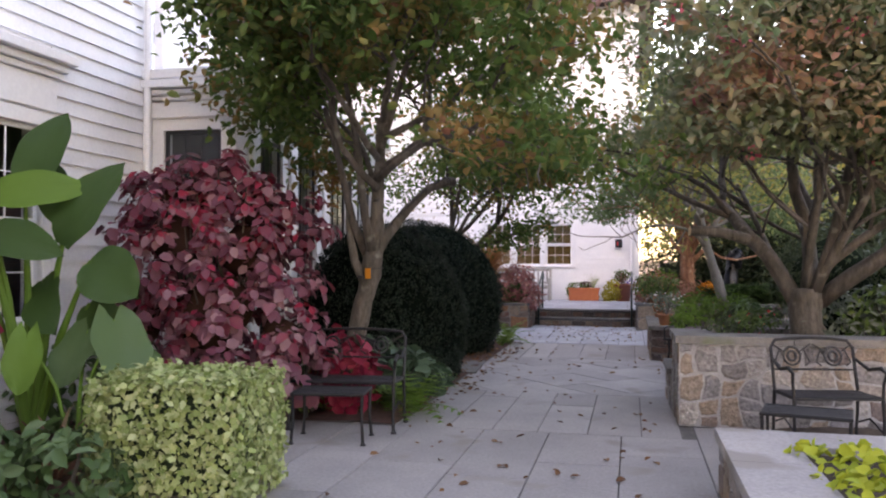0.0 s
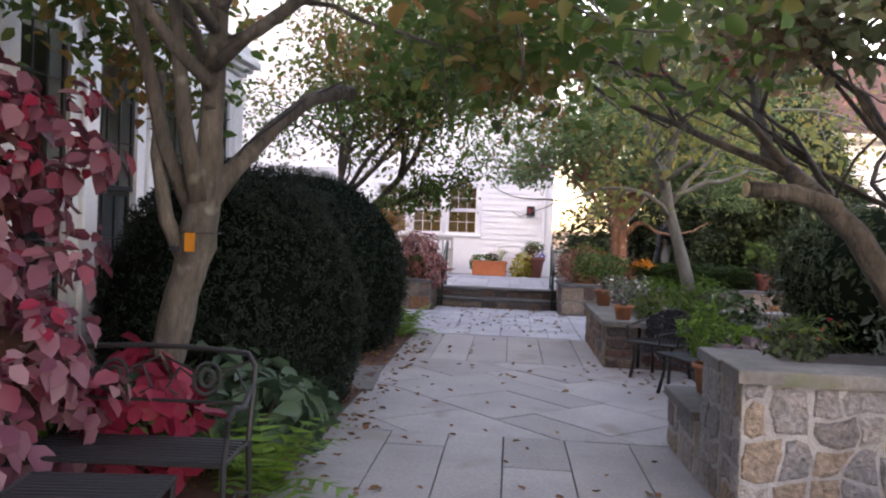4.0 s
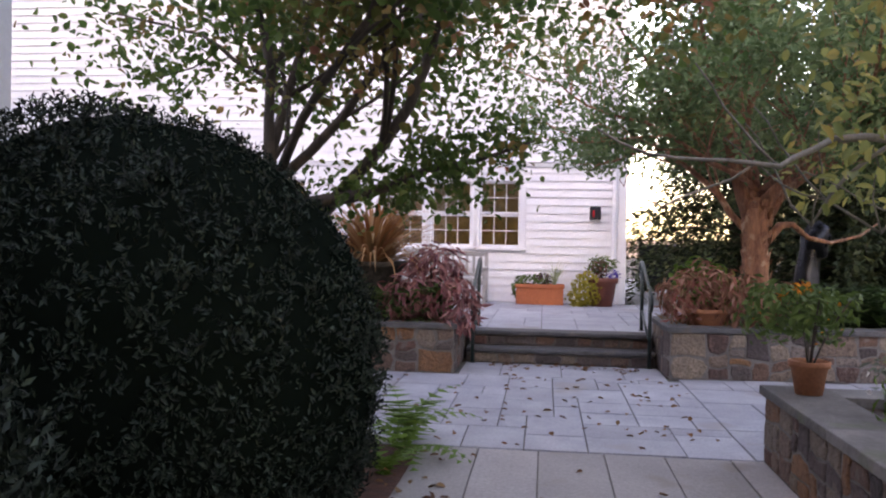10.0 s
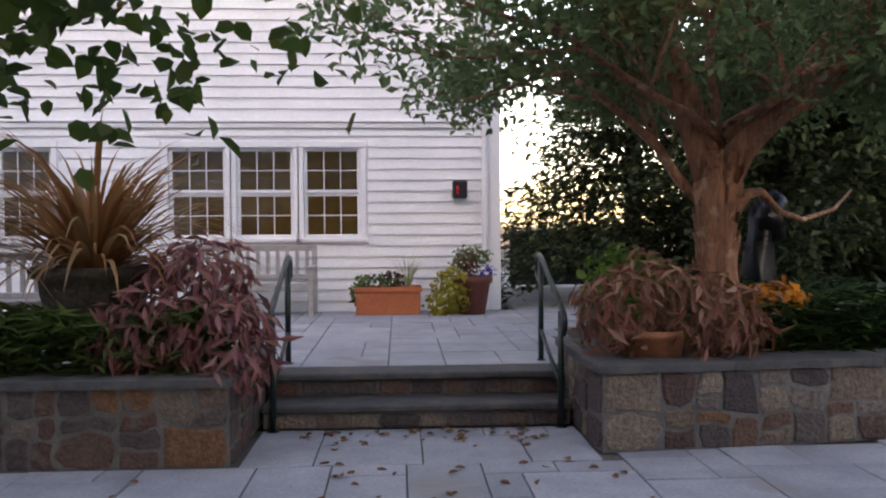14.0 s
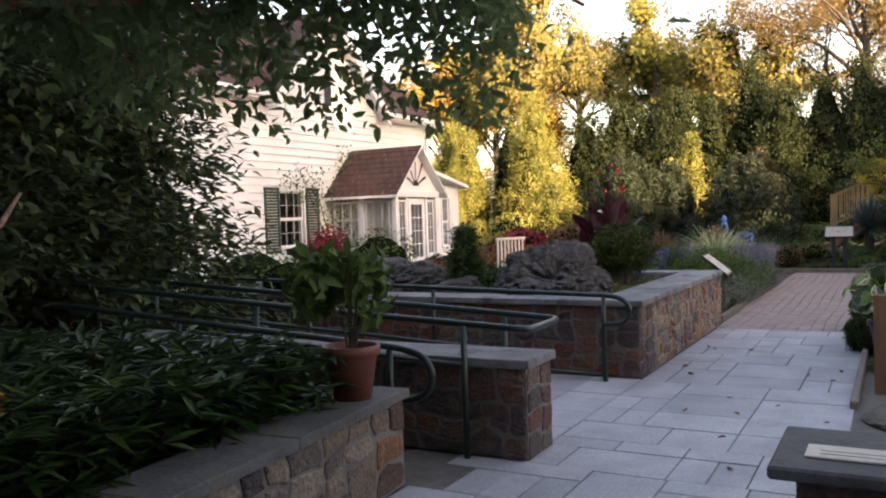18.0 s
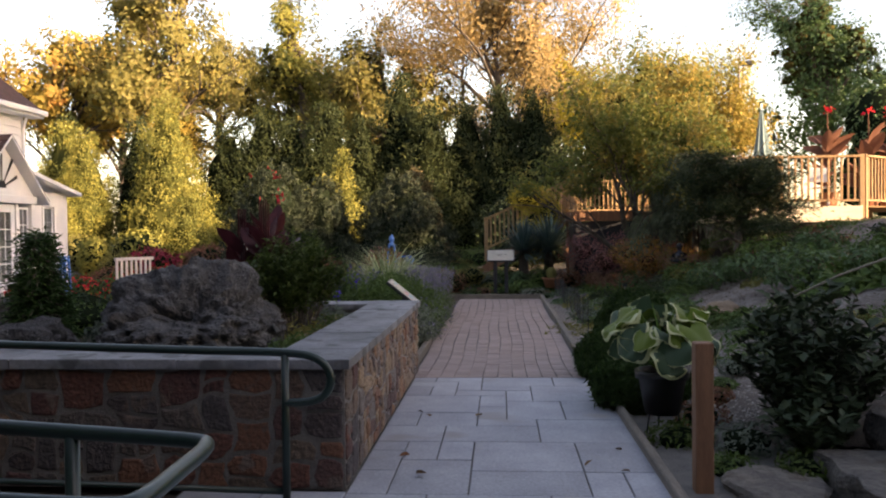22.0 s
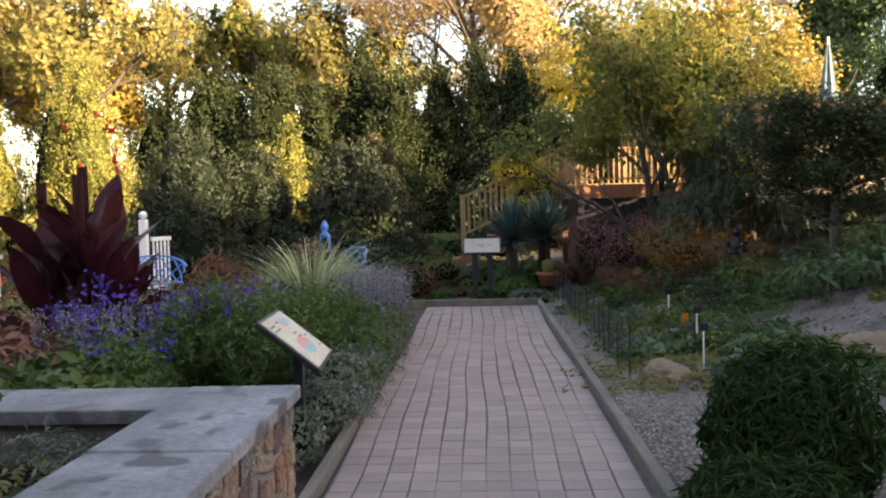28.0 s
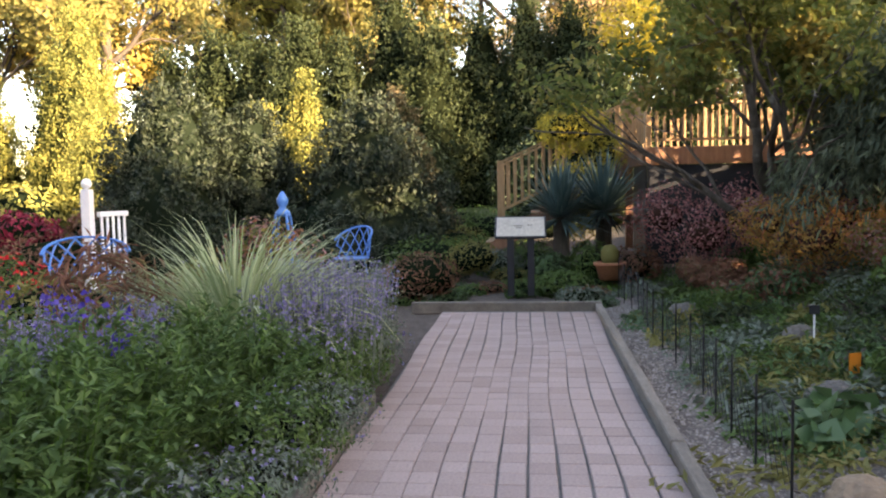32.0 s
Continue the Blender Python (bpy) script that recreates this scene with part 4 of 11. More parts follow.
def bed_sheet(name, x0, y0, x1, y1, z, label):
    b = Build().box((x0, y0, z - 0.12), (x1, y1, z - 0.012), 0.002)
    return tagged(part(name, b, JOINT), label, "paving", kind="structure")


def ashlar(parent, x0, y0, x1, y1, z, material, rng, unit_m=0.235, keep=None):
    nx, ny = round((x1 - x0) / unit_m), round((y1 - y0) / unit_m)
    ux, uy = (x1 - x0) / nx, (y1 - y0) / ny
    used = np.zeros((nx, ny), bool)
    sizes = [(2, 2), (3, 2), (2, 3), (2, 1), (3, 3), (1, 2), (3, 1), (1, 1)]
    for j in range(ny):
        for i in range(nx):
            if used[i, j]:
                continue
            order = rng.permutation(5).tolist() + [5, 6, 7]
            for k in order:
                a, b = sizes[k]
                if i + a <= nx and j + b <= ny and not used[i:i + a, j:j + b].any():
                    used[i:i + a, j:j + b] = True
                    q = [(x0 + i * ux, y0 + j * uy), (x0 + (i + a) * ux, y0 + j * uy), (x0 + (i + a) * ux, y0 + (j + b) * uy), (x0 + i * ux, y0 + (j + b) * uy)]
                    if keep is None or keep((q[0][0] + q[2][0]) / 2, (q[0][1] + q[2][1]) / 2):
                        pave(parent, q, z, material, rng)
                    break


def columns(parent, x0, x1, y0, y1, widths, lengths, z, material, rng):
    x, k = x0, 0
    while x < x1 - 0.05:
        w = min(widths[k % len(widths)], x1 - x)
        if x1 - x - w < 0.2:
            w = x1 - x
        y = y0
        while y < y1 - 0.05:
            l = min(rng.uniform(*lengths), y1 - y)
            if y1 - y - l < 0.35:
                l = y1 - y
            pave(parent, [(x, y), (x + w, y), (x + w, y + l), (x, y + l)], z, material, rng)
            y += l
        x, k = x + w, k + 1


def diagonal(parent, x0, y0, x1, y1, z, material, rng, unit_m=0.42, turn=0.72):
    """Flags laid aslant, of mixed sizes, cut to a rectangle."""
    c, s = math.cos(turn), math.sin(turn)
    mx, my, n = (x0 + x1) / 2, (y0 + y1) / 2, 16
    used = np.zeros((n, n), bool)
    for j in range(n):
        for i in range(n):
            if used[i, j]:
                continue
            for a, b in [((2, 2), (3, 2), (2, 3), (2, 1), (1, 2))[k] for k in rng.permutation(5)] + [(1, 1)]:
                if i + a <= n and j + b <= n and not used[i:i + a, j:j + b].any():
                    break
            used[i:i + a, j:j + b] = True
            k = rng.uniform(-0.07, 0.07, 4)
            q = [((i - n / 2) * unit_m, (j - n / 2) * unit_m), ((i + a - n / 2) * unit_m, (j - n / 2) * unit_m), ((i + a - n / 2) * unit_m, (j + b - n / 2) * unit_m), ((i - n / 2) * unit_m, (j + b - n / 2) * unit_m)]
            q = [(mx + c * u - s * v, my + s * u + c * v) for u, v in q]
            for px, py, nx, ny in ((x0, 0, -1, 0), (x1, 0, 1, 0), (0, y0, 0, -1), (0, y1, 0, 1)):
                q = clip(q, px, py, nx, ny) if len(q) > 2 else q
            if len(q) > 2:
                pave(parent, q, z, material, rng, 0.005)


def build_paving():
    rng = np.random.default_rng(21)
    lane = bed_sheet("pavement_lane", -7.9, -2.0, 3.4, 16.21, 0.0, "worn grey flagstone lane with dark joints and fallen leaves")
    columns(lane, -3.9, -0.24, 1.2, 8.35, (0.62, 0.55, 0.66, 0.58), (0.9, 1.35), 0, LANE_STONE, rng)
    columns(lane, -0.24, 3.0, 6.75, 8.9, (0.7, 0.6), (0.8, 1.1), 0, LANE_STONE, rng)
    columns(lane, -7.6, -3.9, 1.2, 2.6, (0.7, 0.6), (0.9, 1.2), 0, LANE_STONE, rng)
    columns(lane, -3.9, -2.88, 8.35, 8.75, (0.5,), (0.4, 0.5), 0, LANE_STONE, rng)
    columns(lane, -2.88, -0.36, 8.35, 10.5, (0.46, 0.42, 0.4, 0.44), (1.2, 2.2), 0, LANE_STONE, rng)
    diagonal(lane, -2.9, 10.5, 0.9, 13.9, 0, LANE_STONE, rng)
    pave(lane, [(-3.2, 11.87), (-2.80, 11.87), (-2.90, 13.15), (-3.24, 13.1)], 0.02, OLD_CAP, rng)
    columns(lane, -2.93, -0.5, 13.9, 16.2, (0.44, 0.43, 0.46, 0.42, 0.45), (2.0, 2.4), 0, LANE_STONE, rng)
    patio = bed_sheet("pavement_patio", -9.0, 16.214, 10.6, 20.4, 0.0, "blue-grey ashlar flagstone patio and walk with leaves")
    ashlar(patio, -5.4, 16.22, -0.55, 19.4, 0, BLUESTONE, rng)
    ashlar(patio, -0.55, 16.22, 4.05, 19.9, 0, BLUESTONE, rng, keep=lambda x, y: y < 19.75)
    ashlar(patio, -2.98, 19.4, -0.68, 20.32, 0, BLUESTONE, rng)
    ashlar(patio, 4.05, 17.62, 10.62, 19.46, 0, BLUESTONE, rng)
    ashlar(patio, 4.5, 19.46, 6.9, 20.4, 0, BLUESTONE, rng)
    terrace = tagged(part("terrace", Build().box((-9, 20.75, -0.1), (3.0, 25.55, 0.348), 0.002).box((-2.98, 20.66, -0.1), (-0.7, 20.745, 0.30), 0.002), JOINT), "raised flagstone terrace before the white building", "terrace", kind="structure")
    ashlar(terrace, -6.6, 20.98, -0.4, 25.55, 0.36, BLUESTONE, rng)
    ashlar(terrace, -0.4, 22.7, 3.0, 25.55, 0.36, BLUESTONE, rng)


def build_steps():
    steps = tagged(new("steps"), "two broad dark bluestone steps with fieldstone risers", "steps", kind="structure")
    rng = np.random.default_rng(5)
    low = part("riser", Build().box((-2.98, 20.345, 0), (-0.7, 20.66, 0.125), 0.01), DULL_MORTAR, steps)
    stone_face(low, (-2.97, 20.345), (-0.71, 20.345), 0.0, 0.12, BROWN_STONE, rng, 0.16, aspect=2.4)
    part("tread", Build().box((-2.985, 20.30, 0.127), (-0.70, 20.70, 0.18), 0.012), DARK_CAP, steps)
    high = part("riser", Build().box((-2.98, 20.70, 0.0), (-0.7, 20.98, 0.305), 0.01), DULL_MORTAR, steps)
    stone_face(high, (-2.97, 20.657), (-0.71, 20.657), 0.183, 0.305, BROWN_STONE, rng, 0.16, aspect=2.4)
    part("tread", Build().box((-2.985, 20.61, 0.309), (-0.70, 20.975, 0.362), 0.012), DARK_CAP, steps)


build_paving()
build_steps()


def build_bricks():
    rng = np.random.default_rng(8)
    x0, x1, y0, y1 = 10.63, 20.85, 17.72, 19.50
    walk_ob = tagged(part("pavement_brick", Build().box((x0, y0 - 0.02, -0.12), (x1, y1, -0.014), 0.002), JOINT), "pinkish brick paver walk in straight rows", "paving", kind="structure")
    ncol, lx = 12, 0.165
    w = (y1 - y0) / ncol
    shared = []
    for k in range(4):
        b = Build().box((0.0012, 0.0035, -0.035), (lx - 0.0012, w - 0.0035, 0), 0.005)
        me = b.mesh("brick")
        me.materials.append(BRICK)
        shared.append(me)
    rest = Build()
    count = 0
    for i in range(int((x1 - x0) / lx)):
        for j in range(ncol):
            wob = 0.016 * math.sin(0.19 * i + 0.35 * j) + 0.007 * math.sin(0.41 * i - 0.5 * j) + rng.uniform(-0.0015, 0.0015)
            at = (x0 + i * lx + rng.uniform(-0.002, 0.002), y0 + j * w + wob, rng.uniform(-0.003, 0.001))
            if i * lx < 9.0 and count < 300:
                ob = new("brick", shared[count % 4])
                ob.parent, ob.location = walk_ob, at
                count += 1
            else:
                rest.box((at[0] + 0.0012, at[1] + 0.0035, -0.035), (at[0] + lx - 0.0012, at[1] + w - 0.0035, at[2]), 0.005)
    mat, t, p = nodes_of("paver_brick_far")
    geo = t.nodes.new("ShaderNodeNewGeometry")
    fine = noise_node(t, 60, 3, 0.6)
    col = ramp(t, geo.outputs["Random Per Island"], [(0, (0.245, 0.182, 0.165)), (0.5, (0.28, 0.213, 0.195)), (1, (0.31, 0.238, 0.22))])
    col = mixed(t, 0.45, col, ramp(t, fine, [(0.25, (0.3, 0.3, 0.3)), (0.75, (0.7, 0.7, 0.7))]), "OVERLAY")
    t.links.new(col, p.inputs["Base Color"])
    p.inputs["Roughness"].default_value = 0.85
    me = bpy.data.meshes.new("bricks")
    me.from_pydata(rest.v, [], rest.f)
    tagged(part("bricks", me, mat, walk_ob), kind="stuff")
    kerb = tagged(new("kerb"), "weathered timber edging along the walk", "edging", kind="structure")
    part("kerb_board", Build().box((6.3, 17.60, -0.05), (10.6, 17.655, 0.06), 0.008), KERB_WOOD, kerb)
    part("kerb_board", Build().box((10.606, 17.62, -0.05), (15.6, 17.70, 0.07), 0.008), KERB_WOOD, kerb)
    part("kerb_board", Build().box((15.606, 17.62, -0.05), (20.87, 17.70, 0.075), 0.008), KERB_WOOD, kerb)
    part("kerb_board", Build().box((20.88, 17.62, -0.05), (20.97, 19.9, 0.09), 0.008), KERB_WOOD, kerb)
    part("kerb_board", Build().box((11.4, 19.515, -0.05), (16.6, 19.58, 0.07), 0.008), KERB_WOOD, kerb)
    part("kerb_board", Build().box((16.55, 19.59, -0.05), (16.62, 20.1, 0.10), 0.008), KERB_WOOD, kerb)


# ---- buildings ----
def clapboards(parent, p0, p1, z0, z1, holes, pitch=0.135, trim0=0.0, trim1=0.0, butt=0.030):
    """Overlapping boards on a wall from p0 to p1, facing right of that way; holes are (u0, u1, z0, z1)."""
    dx, dy = p1[0] - p0[0], p1[1] - p0[1]
    l = math.hypot(dx, dy)
    dx, dy = dx / l, dy / l
    z = z0
    while z < z1 - 0.02:
        top = min(z + pitch, z1)
        spans = [(trim0, l - trim1)]
        for a, b, c, d in holes:
            if c < top - 0.01 and d > z + 0.01:
                nxt = []
                for s, e in spans:
                    if b <= s or a >= e:
                        nxt.append((s, e))
                    else:
                        if a - s > 0.02:
                            nxt.append((s, a))
                        if e - b > 0.02:
                            nxt.append((b, e))
                spans = nxt
        for s, e in spans:
            prof = [(0.002, top + 0.006), (0.005, top + 0.006), (butt, z), (0.002, z)]
            v = [(p0[0] + dx * u + dy * d, p0[1] + dy * u - dx * d, zz) for u in (s, e) for d, zz in prof]
            part("clapboard", Build().add(v, [(0, 1, 2, 3), (7, 6, 5, 4), (0, 4, 5, 1), (1, 5, 6, 2), (2, 6, 7, 3), (3, 7, 4, 0)]), WHITE, parent)
        z += pitch


def shell(name, p0, p1, z0, z1, thick, holes, label, material=WHITE):
    """A wall with openings through it, from p0 to p1, its outer face to the right of that way."""
    dx, dy = p1[0] - p0[0], p1[1] - p0[1]
    l = math.hypot(dx, dy)
    dx, dy = dx / l, dy / l
    m = Matrix(((dx, -dy, 0, p0[0]), (dy, dx, 0, p0[1]), (0, 0, 1, 0), (0, 0, 0, 1)))
    us = sorted({0, l, *[h[0] for h in holes], *[h[1] for h in holes]})
    b = Build()
    for a, c in zip(us[:-1], us[1:]):
        cuts = sorted([(h[2], h[3]) for h in holes if h[0] < (a + c) / 2 < h[1]])
        z = z0
        for s, e in cuts:
            if s > z:
                b.box((a, 0, z), (c, thick, s), 0.0005, m)
            z = e
        if z < z1:
            b.box((a, 0, z), (c, thick, z1), 0.0005, m)
    return tagged(part(name, b, material), label, "wall", kind="structure"), m


def sash_window(name, m, u0, u1, z0, z1, label, cols=3, rows=2, bar=WHITE, back=ROOM, trim=0.10, head=None, blind=True, double=True):
    """A window in the wall frame m (x along the wall, y into it): casing, sashes, bars, panes, sill and the room behind."""
    w = tagged(new(name), label, "window", kind="structure")
    w.matrix_basis = m
    t = trim
    if t:
        for nm, a, b in (("casing", (u0 - t, -0.035, z0), (u0, 0.02, z1)), ("casing", (u1, -0.035, z0), (u1 + t, 0.02, z1)), ("casing", (u0 - t, -0.04, z1 + 0.002), (u1 + t, 0.02, z1 + t * 1.1))):
            part(nm, Build().box(a, b, 0.006), TRIM, w)
        part("window_sill", Build().box((u0 - t - 0.02, -0.07, z0 - 0.06), (u1 + t + 0.02, 0.05, z0 - 0.002), 0.008), TRIM, w)
    mid = (z0 + z1) / 2
    halves = [(z0, mid, 0.06), (mid, z1, 0.03)] if double else [(z0, z1, 0.04)]
    for s, e, d in halves:
        fr = Build()
        k = 0.045
        fr.box((u0 + 0.002, d, s), (u0 + k, d + 0.035, e), 0.004).box((u1 - k, d, s), (u1 - 0.002, d + 0.035, e), 0.004)
        fr.box((u0 + k, d, s), (u1 - k, d + 0.035, s + k), 0.004).box((u0 + k, d, e - k), (u1 - k, d + 0.035, e), 0.004)
        sash = part("sash", fr, bar, w)
        for i in range(1, cols):
            u = u0 + k + (u1 - u0 - 2 * k) * i / cols
            part("muntin", Build().box((u - 0.007, d + 0.006, s + k), (u + 0.007, d + 0.028, e - k), 0.003), bar, sash)
        for j in range(1, rows):
            v = s + k + (e - s - 2 * k) * j / rows
            part("muntin", Build().box((u0 + k, d + 0.008, v - 0.007), (u1 - k, d + 0.026, v + 0.007), 0.003), bar, sash)
        g = part("pane", Build().box((u0 + k, d + 0.015, s + k), (u1 - k, d + 0.019, e - k), 0.0005), GLASS, sash)
        g.visible_shadow = False
    if blind:
        bl = part("blind", Build(), BLIND, w)
        b = Build()
        n = int((z1 - mid) / 0.035)
        for i in range(n):
            zz = z1 - 0.05 - i * 0.035
            b.box((u0 + 0.03, 0.14, zz), (u1 - 0.03, 0.165, zz + 0.004), 0.0005)
        bl.data = b.mesh("blind")
        bl.data.materials.append(BLIND)
    return w


def room(name, m, u0, u1, z0, z1, depth, material, label, start=0.22):
    """A plain room behind windows: floor, ceiling and walls."""
    b = Build()
    s = 0.05
    b.box((u0 - s, start, z0 - s), (u1 + s, start + depth, z0), 0.001, m).box((u0 - s, start, z1), (u1 + s, start + depth, z1 + s), 0.001, m)
    b.box((u0 - s, start, z0), (u0, start + depth, z1), 0.001, m).box((u1, start, z0), (u1 + s, start + depth, z1), 0.001, m)
    b.box((u0 - s, start + depth, z0 - s), (u1 + s, start + depth + s, z1 + s), 0.001, m)
    tagged(part(name, b, material), label, "room", kind="structure")


def build_north_building():
    y, x0, x1, z0, z1 = 25.6, -16.0, -0.6, 0.36, 9.0
    wins = [(-3.27, -2.50), (-4.18, -3.41), (-5.09, -4.32), (-7.35, -6.63), (-8.25, -7.53), (-11.2, -10.48)]
    holes = [(a - x0, b - x0, 1.37, 2.6) for a, b in wins]
    wall, m = shell("wall_north", (x0, y), (x1, y), -0.05, z1, 0.2, holes, "white clapboard wall of the long building", WHITE)
    clap_holes = [(a - x0 - 0.11, b - x0 + 0.11, 1.30, 2.74) for a, b in wins]
    clapboards(wall, (x0, y), (x1, y), z0, 2.86, clap_holes, 0.15, 0, 0.12)
    clapboards(wall, (x0, y), (x1, y), 2.98, z1, [], 0.15, 0, 0.12)
    part("belt_course", Build().box((x0, y - 0.05, 2.865), (x1 - 0.12, y, 2.935), 0.008).box((x0, y - 0.075, 2.94), (x1 - 0.12, y, 2.975), 0.006), TRIM, wall)
    part("corner_board", Build().box((x1 - 0.12, y - 0.035, z0), (x1 + 0.03, y + 0.12, z1), 0.006), TRIM, wall)
    part("downspout", Build().tube([(x1 - 0.19, y - 0.09, z0 + 0.1), (x1 - 0.19, y - 0.09, z1)], 0.04, 10), TRIM, wall)
    for k, (a, b) in enumerate(wins):
        sash_window("window_%d" % (k + 1), m, a - x0, b - x0, 1.37, 2.6, "white double-hung sash window with small panes and blinds", trim=0.085)
    room("room_north", m, x1 - x0 - 9.0, x1 - x0 - 1.0, 0.5, 3.0, 3.5, ROOM, "yellow-walled room behind the windows")
    lamp_mat, lt, lb = nodes_of("ceiling_lamp_glass")
    lb.inputs["Emission Color"].default_value, lb.inputs["Emission Strength"].default_value = (1.0, 0.82, 0.48, 1), 1.0
    for u in (-2.2, -4.6, -7.4):
        cl = thing("ceiling_light", (u, y + 1.8, 2.93), "warm lit ceiling light inside the white building", "ceiling light", "ceiling lights")
        part("frame", Build().box((-0.36, -0.36, 0.03), (0.36, 0.36, 0.07), 0.01), TRIM, cl)
        part("diffuser", Build().box((-0.33, -0.33, 0.0), (0.33, 0.33, 0.028), 0.01), lamp_mat, cl)
    side, _ = shell("wall_north_side", (x1, y + 0.2), (x1, y + 12), -0.05, z1, 0.2, [], "white clapboard side wall of the long building")
    clapboards(side, (x1, y + 0.2), (x1, y + 8), z0, z1, [], 0.15, 0.0, 0)
    roof = Build().add([(x0 - 1, y - 0.5, z1), (x1 + 0.5, y - 0.5, z1), (x1 + 0.5, y + 6, z1 + 3.5), (x0 - 1, y + 6, z1 + 3.5), (x1 + 0.5, y + 12.5, z1), (x0 - 1, y + 12.5, z1)],
                       [(0, 1, 2, 3), (3, 2, 4, 5), (1, 4, 2), (0, 3, 5), (0, 5, 4, 1)])
    tagged(part("roof_north", roof, SHINGLE), "brown shingle roof of the long building", "roof", kind="structure")


def build_west_house():
    """The white house along the lane with its glazed bay."""
    x = -6.05
    z1 = 6.4
    wall, m = shell("wall_west", (x, -3.0), (x, 9.3), -0.05, z1, 0.2, [(9.45, 10.55, 0.95, 2.72)], "white clapboard house wall", WHITE)
    clapboards(wall, (x, -3.0), (x, 9.3), 0.25, z1, [(9.32, 10.68, 0.85, 3.40)], 0.155, 0, 0.12)
    part("corner_board", Build().box((x, 9.18, 0.1), (x + 0.035, 9.30, z1), 0.006), TRIM, wall)
    part("downspout", Build().tube([(x + 0.08, 9.12, 0.1), (x + 0.08, 9.12, z1)], 0.04, 10), TRIM, wall)
    sash_window("window_7", m, 9.45, 10.55, 0.95, 2.72, "tall sash window with a heavy white crown moulding", trim=0.12, bar=TRIM, blind=False)
    crown = tagged(new("trim_window_crown"), "moulded white crown above the house window", "trim", kind="structure")
    crown.matrix_basis = m
    for k, (d, a, b) in enumerate(((0.05, 2.87, 3.18), (0.09, 3.18, 3.24), (0.14, 3.24, 3.31), (0.21, 3.31, 3.40))):
        part("moulding", Build().box((9.32 - d * 0.6, -d, a + 0.002), (10.68 + d * 0.6, 0, b), 0.008), TRIM, crown)
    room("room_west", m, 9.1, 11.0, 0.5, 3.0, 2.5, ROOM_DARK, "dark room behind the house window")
    # bay: south face, then the long face along the lane
    bx, by0, by1, top = -5.04, 9.3, 14.42, 3.55
    south, ms = shell("wall_bay_south", (x, by0), (bx, by0), -0.05, top, 0.18, [(0.17, 0.87, 0.6, 2.95)], "white panelled side of the glazed bay", TRIM)
    sash_window("window_8", ms, 0.17, 0.87, 0.6, 2.95, "tall dark-framed window of the bay", 3, 3, DARK_FRAME, trim=0.0, blind=False)
    holes = [(0.45, 1.15, 0.5, 2.95), (1.55, 2.30, 0.5, 2.95), (2.75, 3.5, 0.5, 2.95), (3.9, 4.7, 0.5, 2.95)]
    east, me_ = shell("wall_bay_east", (bx, by0 + 0.18), (bx, by1), -0.05, top, 0.18, holes, "white pilastered long side of the glazed bay", TRIM)
    for k, h in enumerate(holes):
        sash_window("window_%d" % (9 + k), me_, h[0], h[1], h[2], h[3], "tall dark-framed window of the bay with iron bars", 3, 3, DARK_FRAME, trim=0.0, blind=False)
    north, _ = shell("wall_bay_north", (bx - 0.18, by1 - 0.18), (x - 3, by1 - 0.18), -0.05, top, 0.16, [], "white end wall of the bay", TRIM)
    for k, u in enumerate((-0.16, 0.22, 1.32, 2.48, 3.66, 4.84)):
        part("pilaster", Build().box((bx, by0 + 0.18 + u - 0.02, 0.0), (bx + 0.05, by0 + 0.18 + u + 0.2, 3.0), 0.01).box((bx, by0 + 0.16 + u - 0.03, 2.98), (bx + 0.075, by0 + 0.18 + u + 0.23, 3.06), 0.01), TRIM, east)
    for z, d, h in ((3.08, 0.05, 0.18), (3.27, 0.09, 0.05), (3.325, 0.15, 0.06), (3.39, 0.22, 0.09)):
        part("entablature", Build().box((bx + 0.0, by0 - d, z), (bx + d, by1 + d, z + h - 0.003), 0.01), TRIM, east)
        part("entablature", Build().box((x, by0 - d, z), (bx - 0.002, by0, z + h - 0.003), 0.01), TRIM, south)
    tagged(part("roof_bay", Build().box((x - 3, by0 - 0.2, 3.49), (bx + 0.2, by1 + 0.2, 3.6), 0.01), TRIM), "flat white roof of the bay", "roof", kind="structure")
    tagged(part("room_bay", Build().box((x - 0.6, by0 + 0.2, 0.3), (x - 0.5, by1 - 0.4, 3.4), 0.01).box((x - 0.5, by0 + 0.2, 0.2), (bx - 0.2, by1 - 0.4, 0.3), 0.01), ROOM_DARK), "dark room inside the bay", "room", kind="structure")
    tagged(part("wall_west_back", Build().box((-16, -3, -0.05), (-15.8, 25.6, 6.4), 0.01).box((-9.2, 14.3, -0.05), (-9.0, 19.4, 6.4), 0.01), WHITE), "plain white walls closing the west side", "wall", kind="structure")


build_north_building()
build_west_house()

